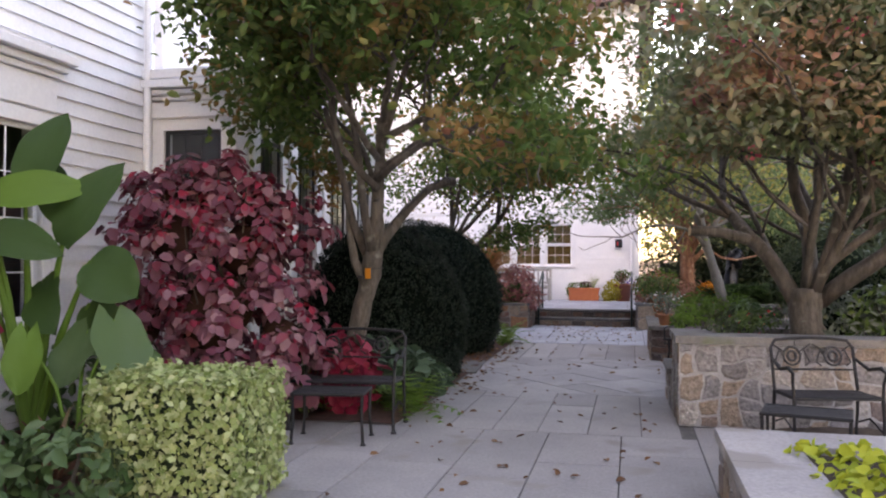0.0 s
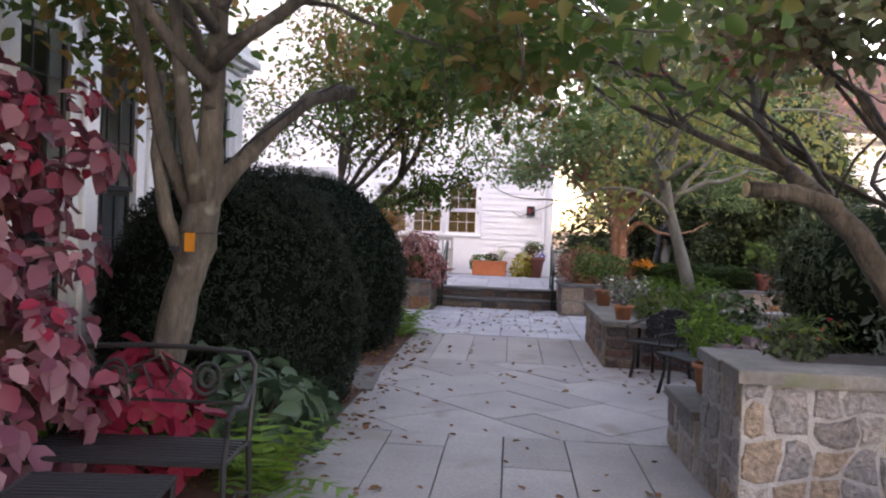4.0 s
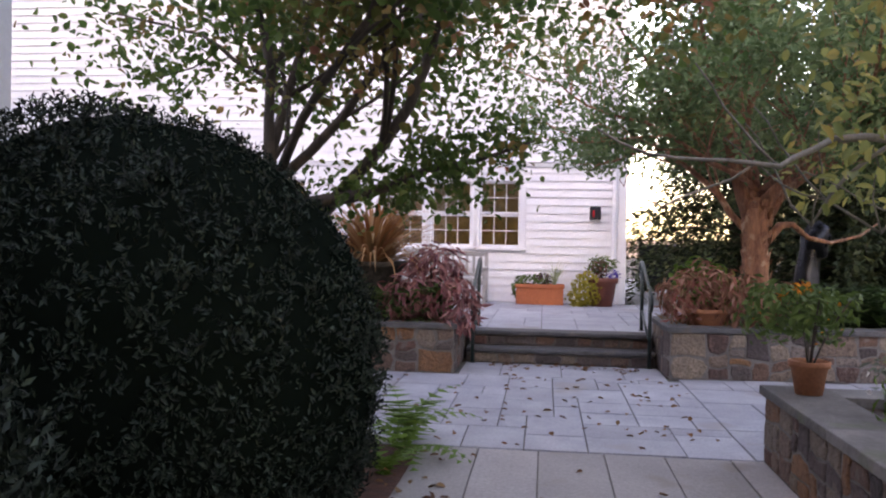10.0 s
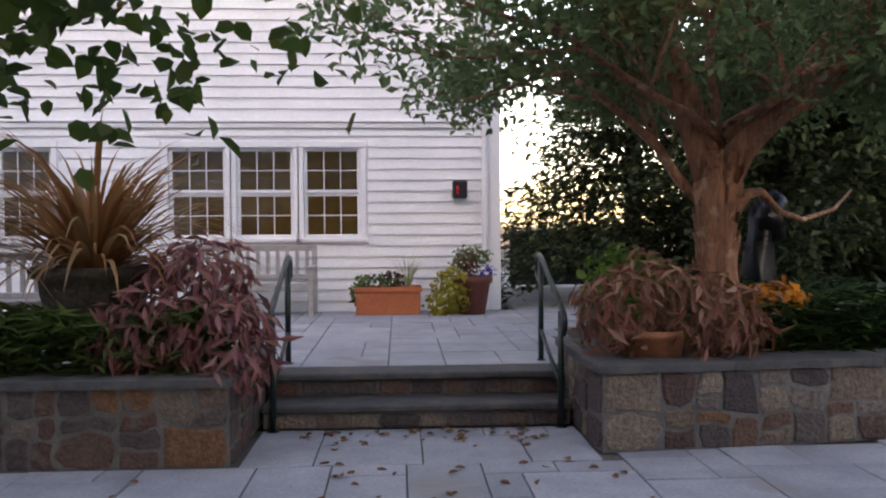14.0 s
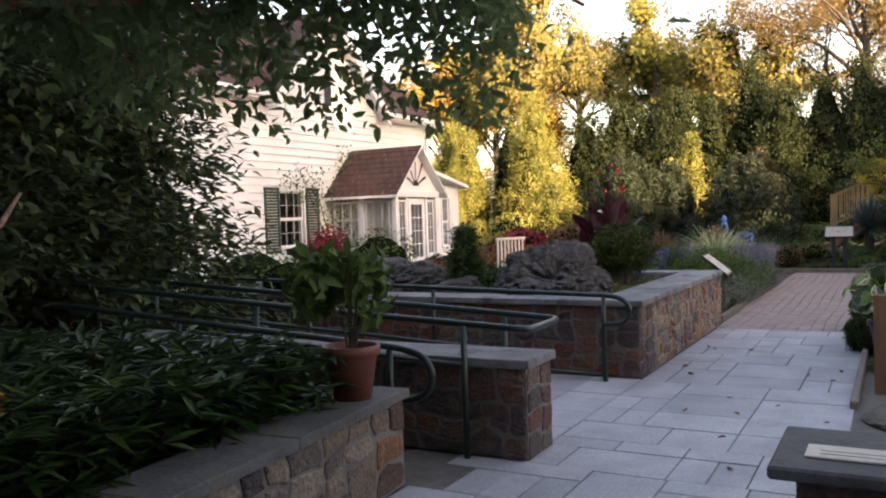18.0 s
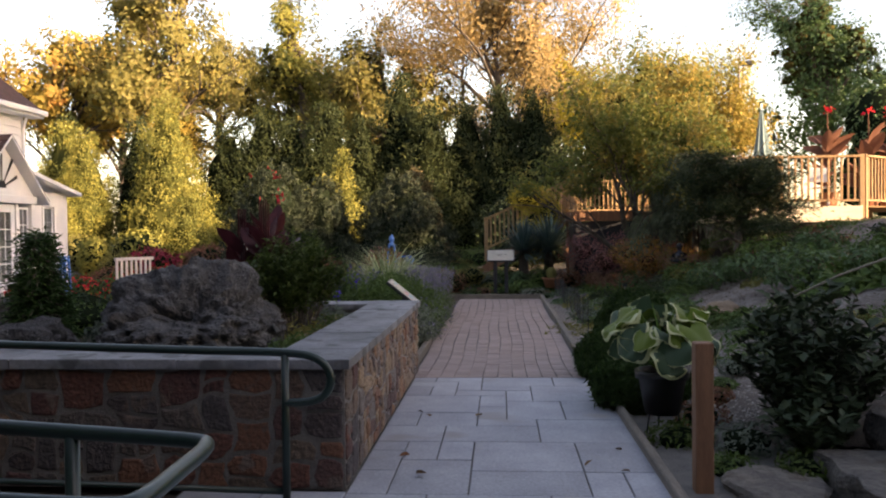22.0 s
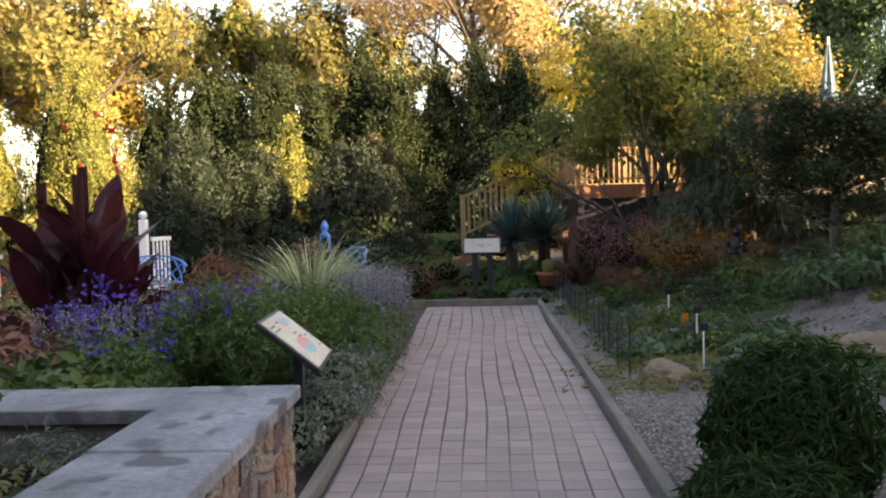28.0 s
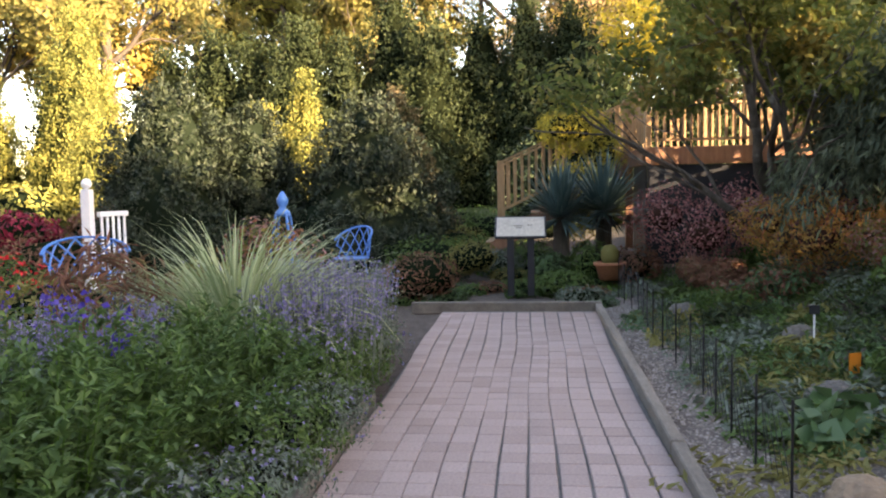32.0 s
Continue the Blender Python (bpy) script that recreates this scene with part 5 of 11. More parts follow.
# ---- plants ----
def bush(name, at, blobs, count, size, material, label, category="shrub", core=None, group="", seed=1, width=0.5, broad=False, droop=0.4, stems=0, shell=0.72, lump=0.14, turn=0.0, low=0.02, extra=None, spread=1.0, inner=L_INNER_SHADE):
    """A shrub: stems, cores with the inner shade painted into their colour, and outer leaves on a heap of ellipsoids
    given from its base.
    """
    rng = np.random.default_rng(seed)
    ob = thing(name, at, label, category, group, turn)
    if stems:
        w = Build()
        for k in range(stems):
            b = blobs[k % len(blobs)]
            g = rng.uniform(0, 6.28)
            e = (b[0] + 0.4 * b[3] * math.cos(g), b[1] + 0.4 * b[4] * math.sin(g), b[2] + 0.3 * b[5])
            w.tube([(0.12 * math.cos(g), 0.12 * math.sin(g), -0.05), (e[0] * 0.45, e[1] * 0.45, e[2] * 0.5), e], [0.018, 0.014, 0.006], 6)
        part("branchwork", w, DARK_BARK, ob)
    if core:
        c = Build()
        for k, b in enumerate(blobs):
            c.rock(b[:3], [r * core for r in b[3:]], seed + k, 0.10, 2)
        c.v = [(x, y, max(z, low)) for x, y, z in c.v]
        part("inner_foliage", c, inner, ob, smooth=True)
    p, n = blob_points(count, blobs, rng, shell, lump, low)
    part("foliage", leaf_mesh("foliage", p, n, size, material, rng, width, 0.12, droop, broad, spread=spread), None, ob)
    if extra:
        mat2, cnt, size2, nm = extra
        p, n = blob_points(cnt, blobs, rng, 0.97, lump, low + 0.1)
        part(nm, leaf_mesh(nm, p, n, size2, mat2, rng, 0.7, 0.1, 0.1), None, ob)
    return ob


def blades(name, count, length, width, material, rng, lean=0.9, base_r=0.06, curl=0.5, segs=4):
    """Arching strap leaves from one crown."""
    v, f = [], []
    for k in range(count):
        g, tilt = rng.uniform(0, 6.283), rng.uniform(0.08, lean)
        l, w = length * rng.uniform(0.65, 1.1), width * rng.uniform(0.7, 1.2)
        d = np.array([math.cos(g), math.sin(g), 0.0])
        side = np.array([-d[1], d[0], 0.0])
        p, ang, base = d * base_r * rng.uniform(0, 1), tilt, len(v)
        for s in range(segs + 1):
            ww = w * (0.7 + 0.5 * s / segs if s < segs * 0.5 else 1.6 * (1 - s / segs) + 0.04)
            v += [tuple(p - side * ww / 2), tuple(p + side * ww / 2 + np.array([0, 0, 0.1 * ww]))]
            step = d * math.sin(ang) + np.array([0, 0, math.cos(ang)])
            p = p + step * l / segs
            ang += curl * rng.uniform(0.5, 1.3) * (s + 1) / segs
        f += [(base + 2 * s, base + 2 * s + 1, base + 2 * s + 3, base + 2 * s + 2) for s in range(segs)]
    return raw_mesh(name, np.array(v), np.array(f), material)


def fern(at, label, rng, count=11, length=0.55, material=L_FERN, name="fern", lean=1.0):
    """Arching fronds, each with its leaflets."""
    ob = thing(name, at, label, "fern")
    for k in range(count):
        g = 6.283 * k / count + rng.uniform(-0.3, 0.3)
        d = Vector((math.cos(g), math.sin(g), 0))
        pts, p, ang = [], Vector((0, 0, 0)), rng.uniform(0.25, lean)
        for s in range(9):
            pts.append(p.copy())
            p = p + (d * math.sin(ang) + Vector((0, 0, math.cos(ang)))) * (length * rng.uniform(0.9, 1.1) / 8)
            ang += 0.17
        b = Build().tube(pts, [0.004 * (1 - i / 10) for i in range(9)], 4)
        side = Vector((-d.y, d.x, 0))
        for i in range(1, 9):
            l = 0.13 * length / 0.55 * math.sin(math.pi * (i + 1.5) / 10.5)
            for q in np.linspace(0, 0.85, 2):
                c = pts[i - 1].lerp(pts[i], 1 - q)
                t = (pts[i] - pts[i - 1]).normalized()
                for s in (-1, 1):
                    tip = c + side * s * l + t * l * 0.35 - Vector((0, 0, 0.15 * l))
                    b.add([c - t * 0.012, c + t * 0.016, tip], [(0, 1, 2)])
        me = bpy.data.meshes.new("frond")
        me.from_pydata(b.v, [], b.f)
        part("frond", me, material, ob)
    return ob


def big_leaf(l, w, material, m, rng, curl=0.7, ripple=0.03, heart=0.0, name="leaf"):
    """A large leaf blade with a folded midrib, from its stalk at the origin along +x."""
    n, k = 10, 6
    v, f = [], []
    for i in range(n + 1):
        s = i / n
        half = w / 2 * (math.sin(math.pi * min(1, s * 0.92 + 0.08)) ** 0.7)
        x, z = l * s, -curl * l * 0.5 * s * s
        for j in range(k + 1):
            q = 2 * j / k - 1
            xx = x - heart * l * abs(q) * (1 - s) ** 3
            v.append(m @ Vector((xx, q * half, z + 0.16 * half * abs(q) + ripple * math.sin(s * 14 + j * 2.0) * abs(q) * w)))
    for i in range(n):
        for j in range(k):
            a = i * (k + 1) + j
            f.append((a, a + 1, a + k + 2, a + k + 1))
    return Build().add(v, f)


def edged_leaf(l, w, m, rng, blade):
    """A heart-shaped puckered leaf with an uneven cream margin, along +x."""
    n, k = 12, 16
    b = Build()
    a = rng.uniform(0, 6.283)
    for i in range(n + 1):
        s = i / n
        half = w / 2 * (math.sin(math.pi * min(1, s * 0.90 + 0.10)) ** 0.62)
        for j in range(k + 1):
            q = 2 * j / k - 1
            x = l * s - 0.40 * l * abs(q) ** 1.5 * (1 - s) ** 2.0
            z = -0.22 * l * s * s + 0.20 * half * abs(q) - 0.35 * half * abs(q) ** 3 + 0.085 * w * math.sin(s * 8 + a + q * 3) * abs(q) ** 2 + 0.008 * w * math.sin(j * 3.1)
            b.v.append(tuple(m @ Vector((x, q * half, z))))
    b.f = [(i * (k + 1) + j, i * (k + 1) + j + 1, (i + 1) * (k + 1) + j + 1, (i + 1) * (k + 1) + j) for i in range(n) for j in range(k)]
    me = bpy.data.meshes.new("leaf")
    me.from_pydata(b.v, [], b.f)
    me.materials.append(blade)
    me.materials.append(L_CREAM)
    edge = [1 if j in (0, k - 1) or i == n - 1 or (j in (1, k - 2) and math.sin(i * 1.3 + a) > 0.93) else 0 for i in range(n) for j in range(k)]
    me.polygons.foreach_set("material_index", edge)
    return me


def flower_pot(name, at, r, h, material, label, square=False):
    """A clay pot with a rolled rim and soil; returns it, for its plant."""
    ob = thing(name, at, label, "flower pot")
    prof = [(r * 0.70, 0), (r * 0.95, h * 0.80), (r * 0.97, h * 0.81), (r * 1.08, h * 0.815), (r * 1.10, h * 0.98), (r * 1.06, h), (r * 0.95, h), (r * 0.92, h * 0.85)]
    part("body", Build().lathe(prof, 24), material, ob, smooth=True)
    part("potting_soil", Build().lathe([(0.001, h * 0.87), (r * 0.92, h * 0.86)], 16, bottom=False), SOIL, ob)
    return ob


def pot_plant(pot_ob, h, r, top, count, size, material, seed, width=0.5, flowers=None, droop=0.4, broad=False):
    """Foliage growing out of a pot, as parts of it."""
    rng = np.random.default_rng(seed)
    w = Build()
    for k in range(7):
        g = rng.uniform(0, 6.28)
        w.tube([(0.02 * math.cos(g), 0.02 * math.sin(g), h * 0.85), (0.3 * r * math.cos(g), 0.3 * r * math.sin(g), h + top * 0.4), (0.6 * r * math.cos(g), 0.6 * r * math.sin(g), h + top * 0.75)], [0.008, 0.006, 0.003], 5)
    part("branchwork", w, DARK_BARK, pot_ob)
    blobs = [(rng.normal(0, r * 0.35), rng.normal(0, r * 0.35), h + top * rng.uniform(0.35, 0.7), r * rng.uniform(0.4, 0.65), r * rng.uniform(0.4, 0.65), top * rng.uniform(0.22, 0.36)) for _ in range(6)]
    p, n = blob_points(count, blobs, rng, 0.4, 0.2)
    part("foliage", leaf_mesh("foliage", p, n, size, material, rng, width, 0.12, droop, broad), None, pot_ob)
    if flowers:
        p, n = blob_points(flowers[1], blobs, rng, 0.95, 0.2)
        part("blossom", leaf_mesh("blossom", p, n, flowers[2], flowers[0], rng, 0.8, 0.1, 0.0), None, pot_ob)


# ---- iron seats ----
def iron_bench(name, at, turn, length, label, group=""):
    """A cast-iron garden bench: slatted seat, scrolled back, curved arms; it faces its own -y."""
    ob = thing(name, at, label, "bench", group, turn)
    half, depth, sh, bh = length / 2, 0.44, 0.43, 0.86
    seat = Build()
    seat.tube([(-half, -depth / 2, sh), (half, -depth / 2, sh), (half, depth / 2, sh - 0.01), (-half, depth / 2, sh - 0.01)], 0.013, 6, True)
    part("seat_frame", seat, BLACK_IRON, ob)
    for k in range(9):
        y = -depth / 2 + 0.03 + k * (depth - 0.05) / 8
        part("seat_slat", Build().box((-half + 0.01, y - 0.017, sh - 0.004), (half - 0.01, y + 0.017, sh + 0.006), 0.003), BLACK_IRON, ob)
    for sx in (-1, 1):
        for y, lean in ((-depth / 2, -0.03), (depth / 2, 0.05)):
            leg = part("leg", Build().tube([(sx * half, y, sh), (sx * (half + 0.005), y + lean * 0.3, sh * 0.6), (sx * half, y + lean * 0.6, 0.12), (sx * (half + 0.01), y + lean, 0.0)], [0.017, 0.013, 0.013, 0.017], 8), BLACK_IRON, ob)
            part("foot", Build().lathe([(0.026, 0), (0.026, 0.012), (0.015, 0.02)], 10, (sx * (half + 0.01), y + lean, 0)), BLACK_IRON, leg)
        part("stretcher", Build().tube([(sx * half, -depth / 2, 0.17), (sx * half, 0, 0.24), (sx * half, depth / 2, 0.17)], 0.008, 6), BLACK_IRON, ob)
        arm = [(sx * half, -depth / 2, sh), (sx * (half + 0.01), -depth / 2 + 0.01, sh + 0.12), (sx * (half + 0.02), -depth / 2 - 0.02, sh + 0.20), (sx * (half + 0.02), -depth / 2 + 0.07, sh + 0.235),
               (sx * (half + 0.015), 0.05, sh + 0.20), (sx * half, depth / 2 + 0.05, sh + 0.26)]
        part("armrest", Build().tube(arm, [0.013, 0.012, 0.014, 0.017, 0.016, 0.012], 8), BLACK_IRON, ob)
    yb = depth / 2

    def on_back(x, z):
        return (x, yb + 0.12 * (z - sh) / (bh - sh), z)
    frame_pts = [on_back(-half, sh)] + [on_back(-half, bh - 0.08)] + [on_back(x, bh - 0.04 + 0.04 * math.cos(x / half * 1.2)) for x in np.linspace(-half + 0.04, half - 0.04, 9)] + [on_back(half, bh - 0.08), on_back(half, sh)]
    part("back_frame", Build().tube(frame_pts, 0.014, 8), BLACK_IRON, ob)
    part("back_rail", Build().tube([on_back(-half, sh + 0.17), on_back(half, sh + 0.17)], 0.009, 6), BLACK_IRON, ob)
    n = max(2, round(length / 0.5))
    w = length / n
    for k in range(n):
        cx = -half + w * (k + 0.5)
        orn = Build().tube([on_back(cx + 0.07 * math.cos(a), sh + 0.28 + 0.075 * math.sin(a)) for a in np.linspace(0, 6.283, 15)[:-1]], 0.010, 6, True)
        orn.tube([on_back(cx + 0.035 * math.cos(a), sh + 0.28 + 0.04 * math.sin(a)) for a in np.linspace(0, 6.283, 11)[:-1]], 0.012, 6, True)
        for sx in (-1, 1):
            orn.tube([on_back(cx + sx * 0.07, sh + 0.28), on_back(cx + sx * w * 0.3, sh + 0.33), on_back(cx + sx * w * 0.42, sh + 0.23), on_back(cx + sx * w * 0.3, sh + 0.20)], 0.007, 6)
            orn.tube([on_back(cx + sx * w * 0.48, sh + 0.38), on_back(cx + sx * 0.06, sh + 0.31)], 0.007, 6)
        part("back_ornament", orn, BLACK_IRON, ob)
    return ob


def lacy_seat(name, at, turn, length, label, group):
    """A small cast-iron seat with a leafy pierced back and sheet seat."""
    ob = thing(name, at, label, "bench", group, turn)
    rng = np.random.default_rng(31)
    half, sh = length / 2, 0.38
    part("seat_frame", Build().tube([(-half, -0.24, sh), (half, -0.24, sh), (half, 0.2, sh), (-half, 0.2, sh)], 0.014, 7, True), BLACK_IRON, ob)
    slats = int(length / 0.045)
    for k in range(slats):
        x = -half + length * (k + 0.5) / slats
        part("seat_slat", Build().tube([(x - 0.02, -0.24, sh), (x + 0.02, -0.09, sh - 0.008), (x - 0.02, 0.05, sh - 0.008), (x + 0.02, 0.2, sh)], 0.017, 5), BLACK_IRON, ob)
    part("apron", Build().tube([(half * (1 - 2 * i / 24), -0.245, sh - 0.04 - 0.03 * (i % 2)) for i in range(25)], 0.010, 5), BLACK_IRON, ob)
    for x in (-half + 0.06, half - 0.06):
        for y, d in ((-0.2, -0.05), (0.18, 0.05)):
            part("leg", Build().tube([(x, y, sh), (x * 0.94, y + d * 0.2, 0.22), (x, y + d, 0)], [0.02, 0.014, 0.02], 7), BLACK_IRON, ob)
    back = Build()
    for k in range(int(190 * length)):
        x, z = rng.uniform(-half, half), rng.uniform(0, 1)
        hh = 0.30 * (1 - 0.45 * abs(x / half) ** 2)
        z = sh + 0.02 + hh * z
        r = rng.uniform(0.025, 0.05)
        y = 0.2 + 0.15 * (z - sh)
        back.tube([(x + r * math.cos(a), y, z + r * 0.8 * math.sin(a)) for a in np.linspace(0, 6.283, 9)[:-1]], 0.013, 5, True)
    back.tube([(x, 0.2 + 0.15 * 0.44 * (1 - 0.45 * abs(x / half) ** 2), sh + 0.32 * (1 - 0.45 * abs(x / half) ** 2)) for x in np.linspace(-half, half, 15)], 0.013, 6)
    part("backrest", back, BLACK_IRON, ob)
    for sx in (-1, 1):
        part("armrest", Build().tube([(sx * half, -0.22, sh), (sx * (half + 0.02), -0.2, sh + 0.16), (sx * half, 0.0, sh + 0.2), (sx * half, 0.22, sh + 0.22)], 0.014, 7), BLACK_IRON, ob)
    return ob


def low_table(at, turn, label):
    """A low iron table: slatted top on four thin legs."""
    ob = thing("iron_table", at, label, "table", "", turn)
    part("table_frame", Build().tube([(-0.30, -0.2, 0.41), (0.30, -0.2, 0.41), (0.30, 0.2, 0.41), (-0.30, 0.2, 0.41)], 0.013, 6, True), BLACK_IRON, ob)
    for k in range(10):
        y = -0.18 + 0.04 * k
        part("slat", Build().box((-0.295, y - 0.017, 0.405), (0.295, y + 0.017, 0.416), 0.003), BLACK_IRON, ob)
    for sx in (-1, 1):
        for sy in (-1, 1):
            leg = part("leg", Build().tube([(0.29 * sx, 0.19 * sy, 0.41), (0.285 * sx, 0.185 * sy, 0.2), (0.30 * sx, 0.20 * sy, 0.0)], [0.014, 0.011, 0.015], 7), BLACK_IRON, ob)
            part("foot", Build().lathe([(0.024, 0), (0.024, 0.01), (0.014, 0.018)], 10, (0.30 * sx, 0.20 * sy, 0)), BLACK_IRON, leg)
    return ob


BENCHES = "black iron benches"
iron_bench("iron_bench", (-3.3, 8.18, 0), 4, 0.94, "black cast-iron bench with scrolled back beside the red shrub", BENCHES)
low_table((-3.24, 7.62, 0), 8, "low black iron table before the scrolled bench")
iron_bench("iron_bench", (0.76, 8.28, 0), 10, 0.68, "black cast-iron bench in front of the pale stone wall", BENCHES)
iron_bench("iron_bench", (-4.22, 17.85, 0), 88, 1.1, "black cast-iron bench on the patio beside the clipped yew", BENCHES)
low_table((0.46, 7.52, 0), -14, "low black iron table before the bench at the pale wall")
lacy_seat("iron_chair", (0.04, 13.38, 0), -38, 0.56, "black pierced cast-iron seat against the stone wall", "black pierced seats")
lacy_seat("iron_chair", (0.28, 12.2, 0), -66, 1.05, "black pierced cast-iron seat on the lane", "black pierced seats")


# ---- shrubs of the lane ----
def build_lane_plants():
    rng = np.random.default_rng(40)
    # clipped variegated cube
    cube = thing("clipped_shrub", (-3.57, 5.90, 0), "clipped cube of green and cream variegated leaves", "shrub")
    part("inner_foliage", Build().box((-0.44, -0.31, 0.05), (0.44, 0.31, 0.69), 0.08), L_HOLLY, cube)
    n = 9000
    p = rng.uniform(-1, 1, (n, 3))
    ax = rng.integers(0, 3, n)
    p[np.arange(n), ax] = np.where(ax == 2, 1, np.sign(rng.uniform(-1, 1, n)))
    nn = np.zeros((n, 3))
    nn[np.arange(n), ax] = p[np.arange(n), ax]
    p = p * (0.49, 0.36, 0.365) + (0, 0, 0.385) + nn * rng.normal(0, 0.025, (n, 1))
    p[:, :2] *= 1 - 0.05 * np.abs(p[:, 2:3] - 0.42)
    part("foliage", leaf_mesh("foliage", p, nn, 0.05, L_VARIEG, rng, 0.75, 0.1, 0.1), None, cube)
    # red coleus
    bl = [(0, 0, 1.0, 1.0, 0.85, 0.9), (-0.3, 0, 1.7, 0.75, 0.7, 0.7), (0.35, 0.1, 1.6, 0.7, 0.65, 0.7), (0.0, 0, 2.15, 0.5, 0.5, 0.45), (-0.7, -0.1, 0.9, 0.5, 0.5, 0.6), (0.75, -0.05, 0.75, 0.5, 0.5, 0.55), (0.45, 0, 2.0, 0.42, 0.4, 0.4), (-0.45, 0, 2.1, 0.35, 0.35, 0.35)]
    col = thing("red_coleus_shrub", (-4.68, 8.2, 0), "tall dusky red coleus shrub with crimson tips", "shrub")
    r2 = np.random.default_rng(41)
    w, c = Build(), Build()
    for k, b in enumerate(bl):
        c.rock(b[:3], [q * 0.42 for q in b[3:]], 41 + k, 0.2, 2)
        for j in range(3):
            g = r2.uniform(0, 6.283)
            w.tube([(0.14 * math.cos(g), 0.12 * math.sin(g), -0.05), (b[0] * 0.6, b[1] * 0.6, b[2] * 0.55), (b[0] + 0.6 * b[3] * math.cos(g), b[1] + 0.6 * b[4] * math.sin(g), b[2] + 0.45 * b[5])], [0.02, 0.015, 0.006], 6)
    part("branchwork", w, DARK_BARK, col)
    # lumps coloured dark to stand for shade deep in the coleus
    part("inner_foliage", c, L_SHRUB_SHADE, col, smooth=True)
    p, n = blob_points(760, bl, r2, 0.5, 0.34, 0.22)
    for nm, each, size, mat, use in (("foliage", 8, 0.125, L_COLEUS, np.ones(len(p), bool)), ("young_growth", 9, 0.075, L_CRIMSON, r2.uniform(0, 1, len(p)) < np.where(p[:, 2] > 1.7, 0.75, 0.16))):
        q, m = p[use], unit(n[use] + np.array((0, 0, 0.9)))
        g = 6.283 * (np.arange(each) + r2.uniform(0, 1, (len(q), 1))) / each
        a = unit(np.cross(m, r2.normal(0, 1, m.shape)))
        b = np.cross(m, a)
        way = (a[:, None] * np.cos(g)[..., None] + b[:, None] * np.sin(g)[..., None])
        base = q[:, None] + way * 0.03 + m[:, None] * ((np.arange(each) % 3)[None, :, None] * -0.05 + (0.02 if each == 9 else 0))
        part(nm, leaf_mesh(nm, base.reshape(-1, 3), np.repeat(m, each, 0) + way.reshape(-1, 3) * 0.6, size, mat, r2, 0.85, 0.10, 0.45, True, along=way.reshape(-1, 3), spread=0.5), None, col)
    bush("red_coleus_shrub", (-3.55, 8.75, 0), [(0, 0, 0.4, 0.32, 0.3, 0.4)], 260, 0.15, L_CRIMSON, "bright crimson coleus behind the iron bench", seed=42, width=0.8, broad=True, droop=0.8, stems=4)
    # banana and elephant ears
    ban = thing("banana_plant", (-5.42, 6.7, 0), "banana plant with large glossy paddle leaves", "plant")
    for dx, dy, z, l, w, yaw, pit, turn in ((-0.35, -0.1, 2.0, 0.75, 0.34, 10, -14, 68), (-0.2, 0.15, 2.05, 0.75, 0.40, 20, -74, 80), (0.2, 0.1, 1.62, 0.78, 0.48, 0, -66, 76), (-0.3, -0.15, 1.72, 0.65, 0.34, -12, 6, 58),
                                            (0.15, 0.2, 1.8, 0.7, 0.32, 168, -58, -66), (0.45, 0.1, 1.50, 0.5, 0.48, -22, 24, 55), (-0.05, 0.2, 1.35, 0.6, 0.42, -60, 30, 45), (0.3, 0.3, 1.15, 0.55, 0.4, -30, 42, 55), (-0.5, 0.0, 1.5, 0.6, 0.4, -60, 10, 50)):
        m = Matrix.Translation((dx, dy, z)) @ pose(0, 0, 0, 0, pit, yaw) @ pose(0, 0, 0, turn, 0, 0)
        leaf = part("leaf", big_leaf(l, w, L_BANANA, m, rng), L_FERN if turn == 68 else L_BANANA, ban, smooth=True)
        part("leaf_stalk", Build().tube([(0, 0, 0), (dx * 0.5, dy * 0.5, z * 0.6), (dx, dy, z)], [0.04, 0.03, 0.014], 7), L_FERN, leaf)
    ear = thing("elephant_ear_plant", (-4.75, 6.35, 0), "elephant ear plant with yellow-green arrow leaves", "plant")
    for dx, dy, z, l, w, yaw, pit, mat in ((-0.38, -0.05, 0.95, 0.45, 0.28, -70, 62, L_FERN), (0.1, 0.3, 1.05, 0.55, 0.46, -30, 55, L_HOSTA), (-0.2, 0.4, 0.95, 0.5, 0.42, -100, 50, L_HOSTA), (0.25, 0.5, 0.75, 0.45, 0.4, 10, 55, L_HOSTA)):
        m = Matrix.Translation((dx, dy, z)) @ pose(0, 0, 0, 0, pit, yaw)
        leaf = part("leaf", big_leaf(l, w, mat, m, rng, 0.3, 0.05, 0.25), mat, ear, smooth=True)
        part("leaf_stalk", Build().tube([(0, 0, 0), (dx * 0.4, dy * 0.4, z * 0.6), (dx, dy, z)], [0.02, 0.015, 0.008], 6), L_FERN, leaf)
    bush("magenta_foliage_plant", (-5.5, 5.9, 0), [(0, 0, 0.9, 0.35, 0.35, 0.25), (0.1, -0.2, 0.5, 0.4, 0.3, 0.3)], 300, 0.12, L_CRIMSON, "magenta leaved bedding plant by the house", seed=43, width=0.6, stems=4)
    ob = thing("drooping_leaf_plant", (-4.6, 5.9, 0), "plant with drooping withered purple leaves", "plant")
    part("foliage", blades("foliage", 46, 0.75, 0.05, L_RUST, rng, 1.3, 0.1, 0.9), None, ob)
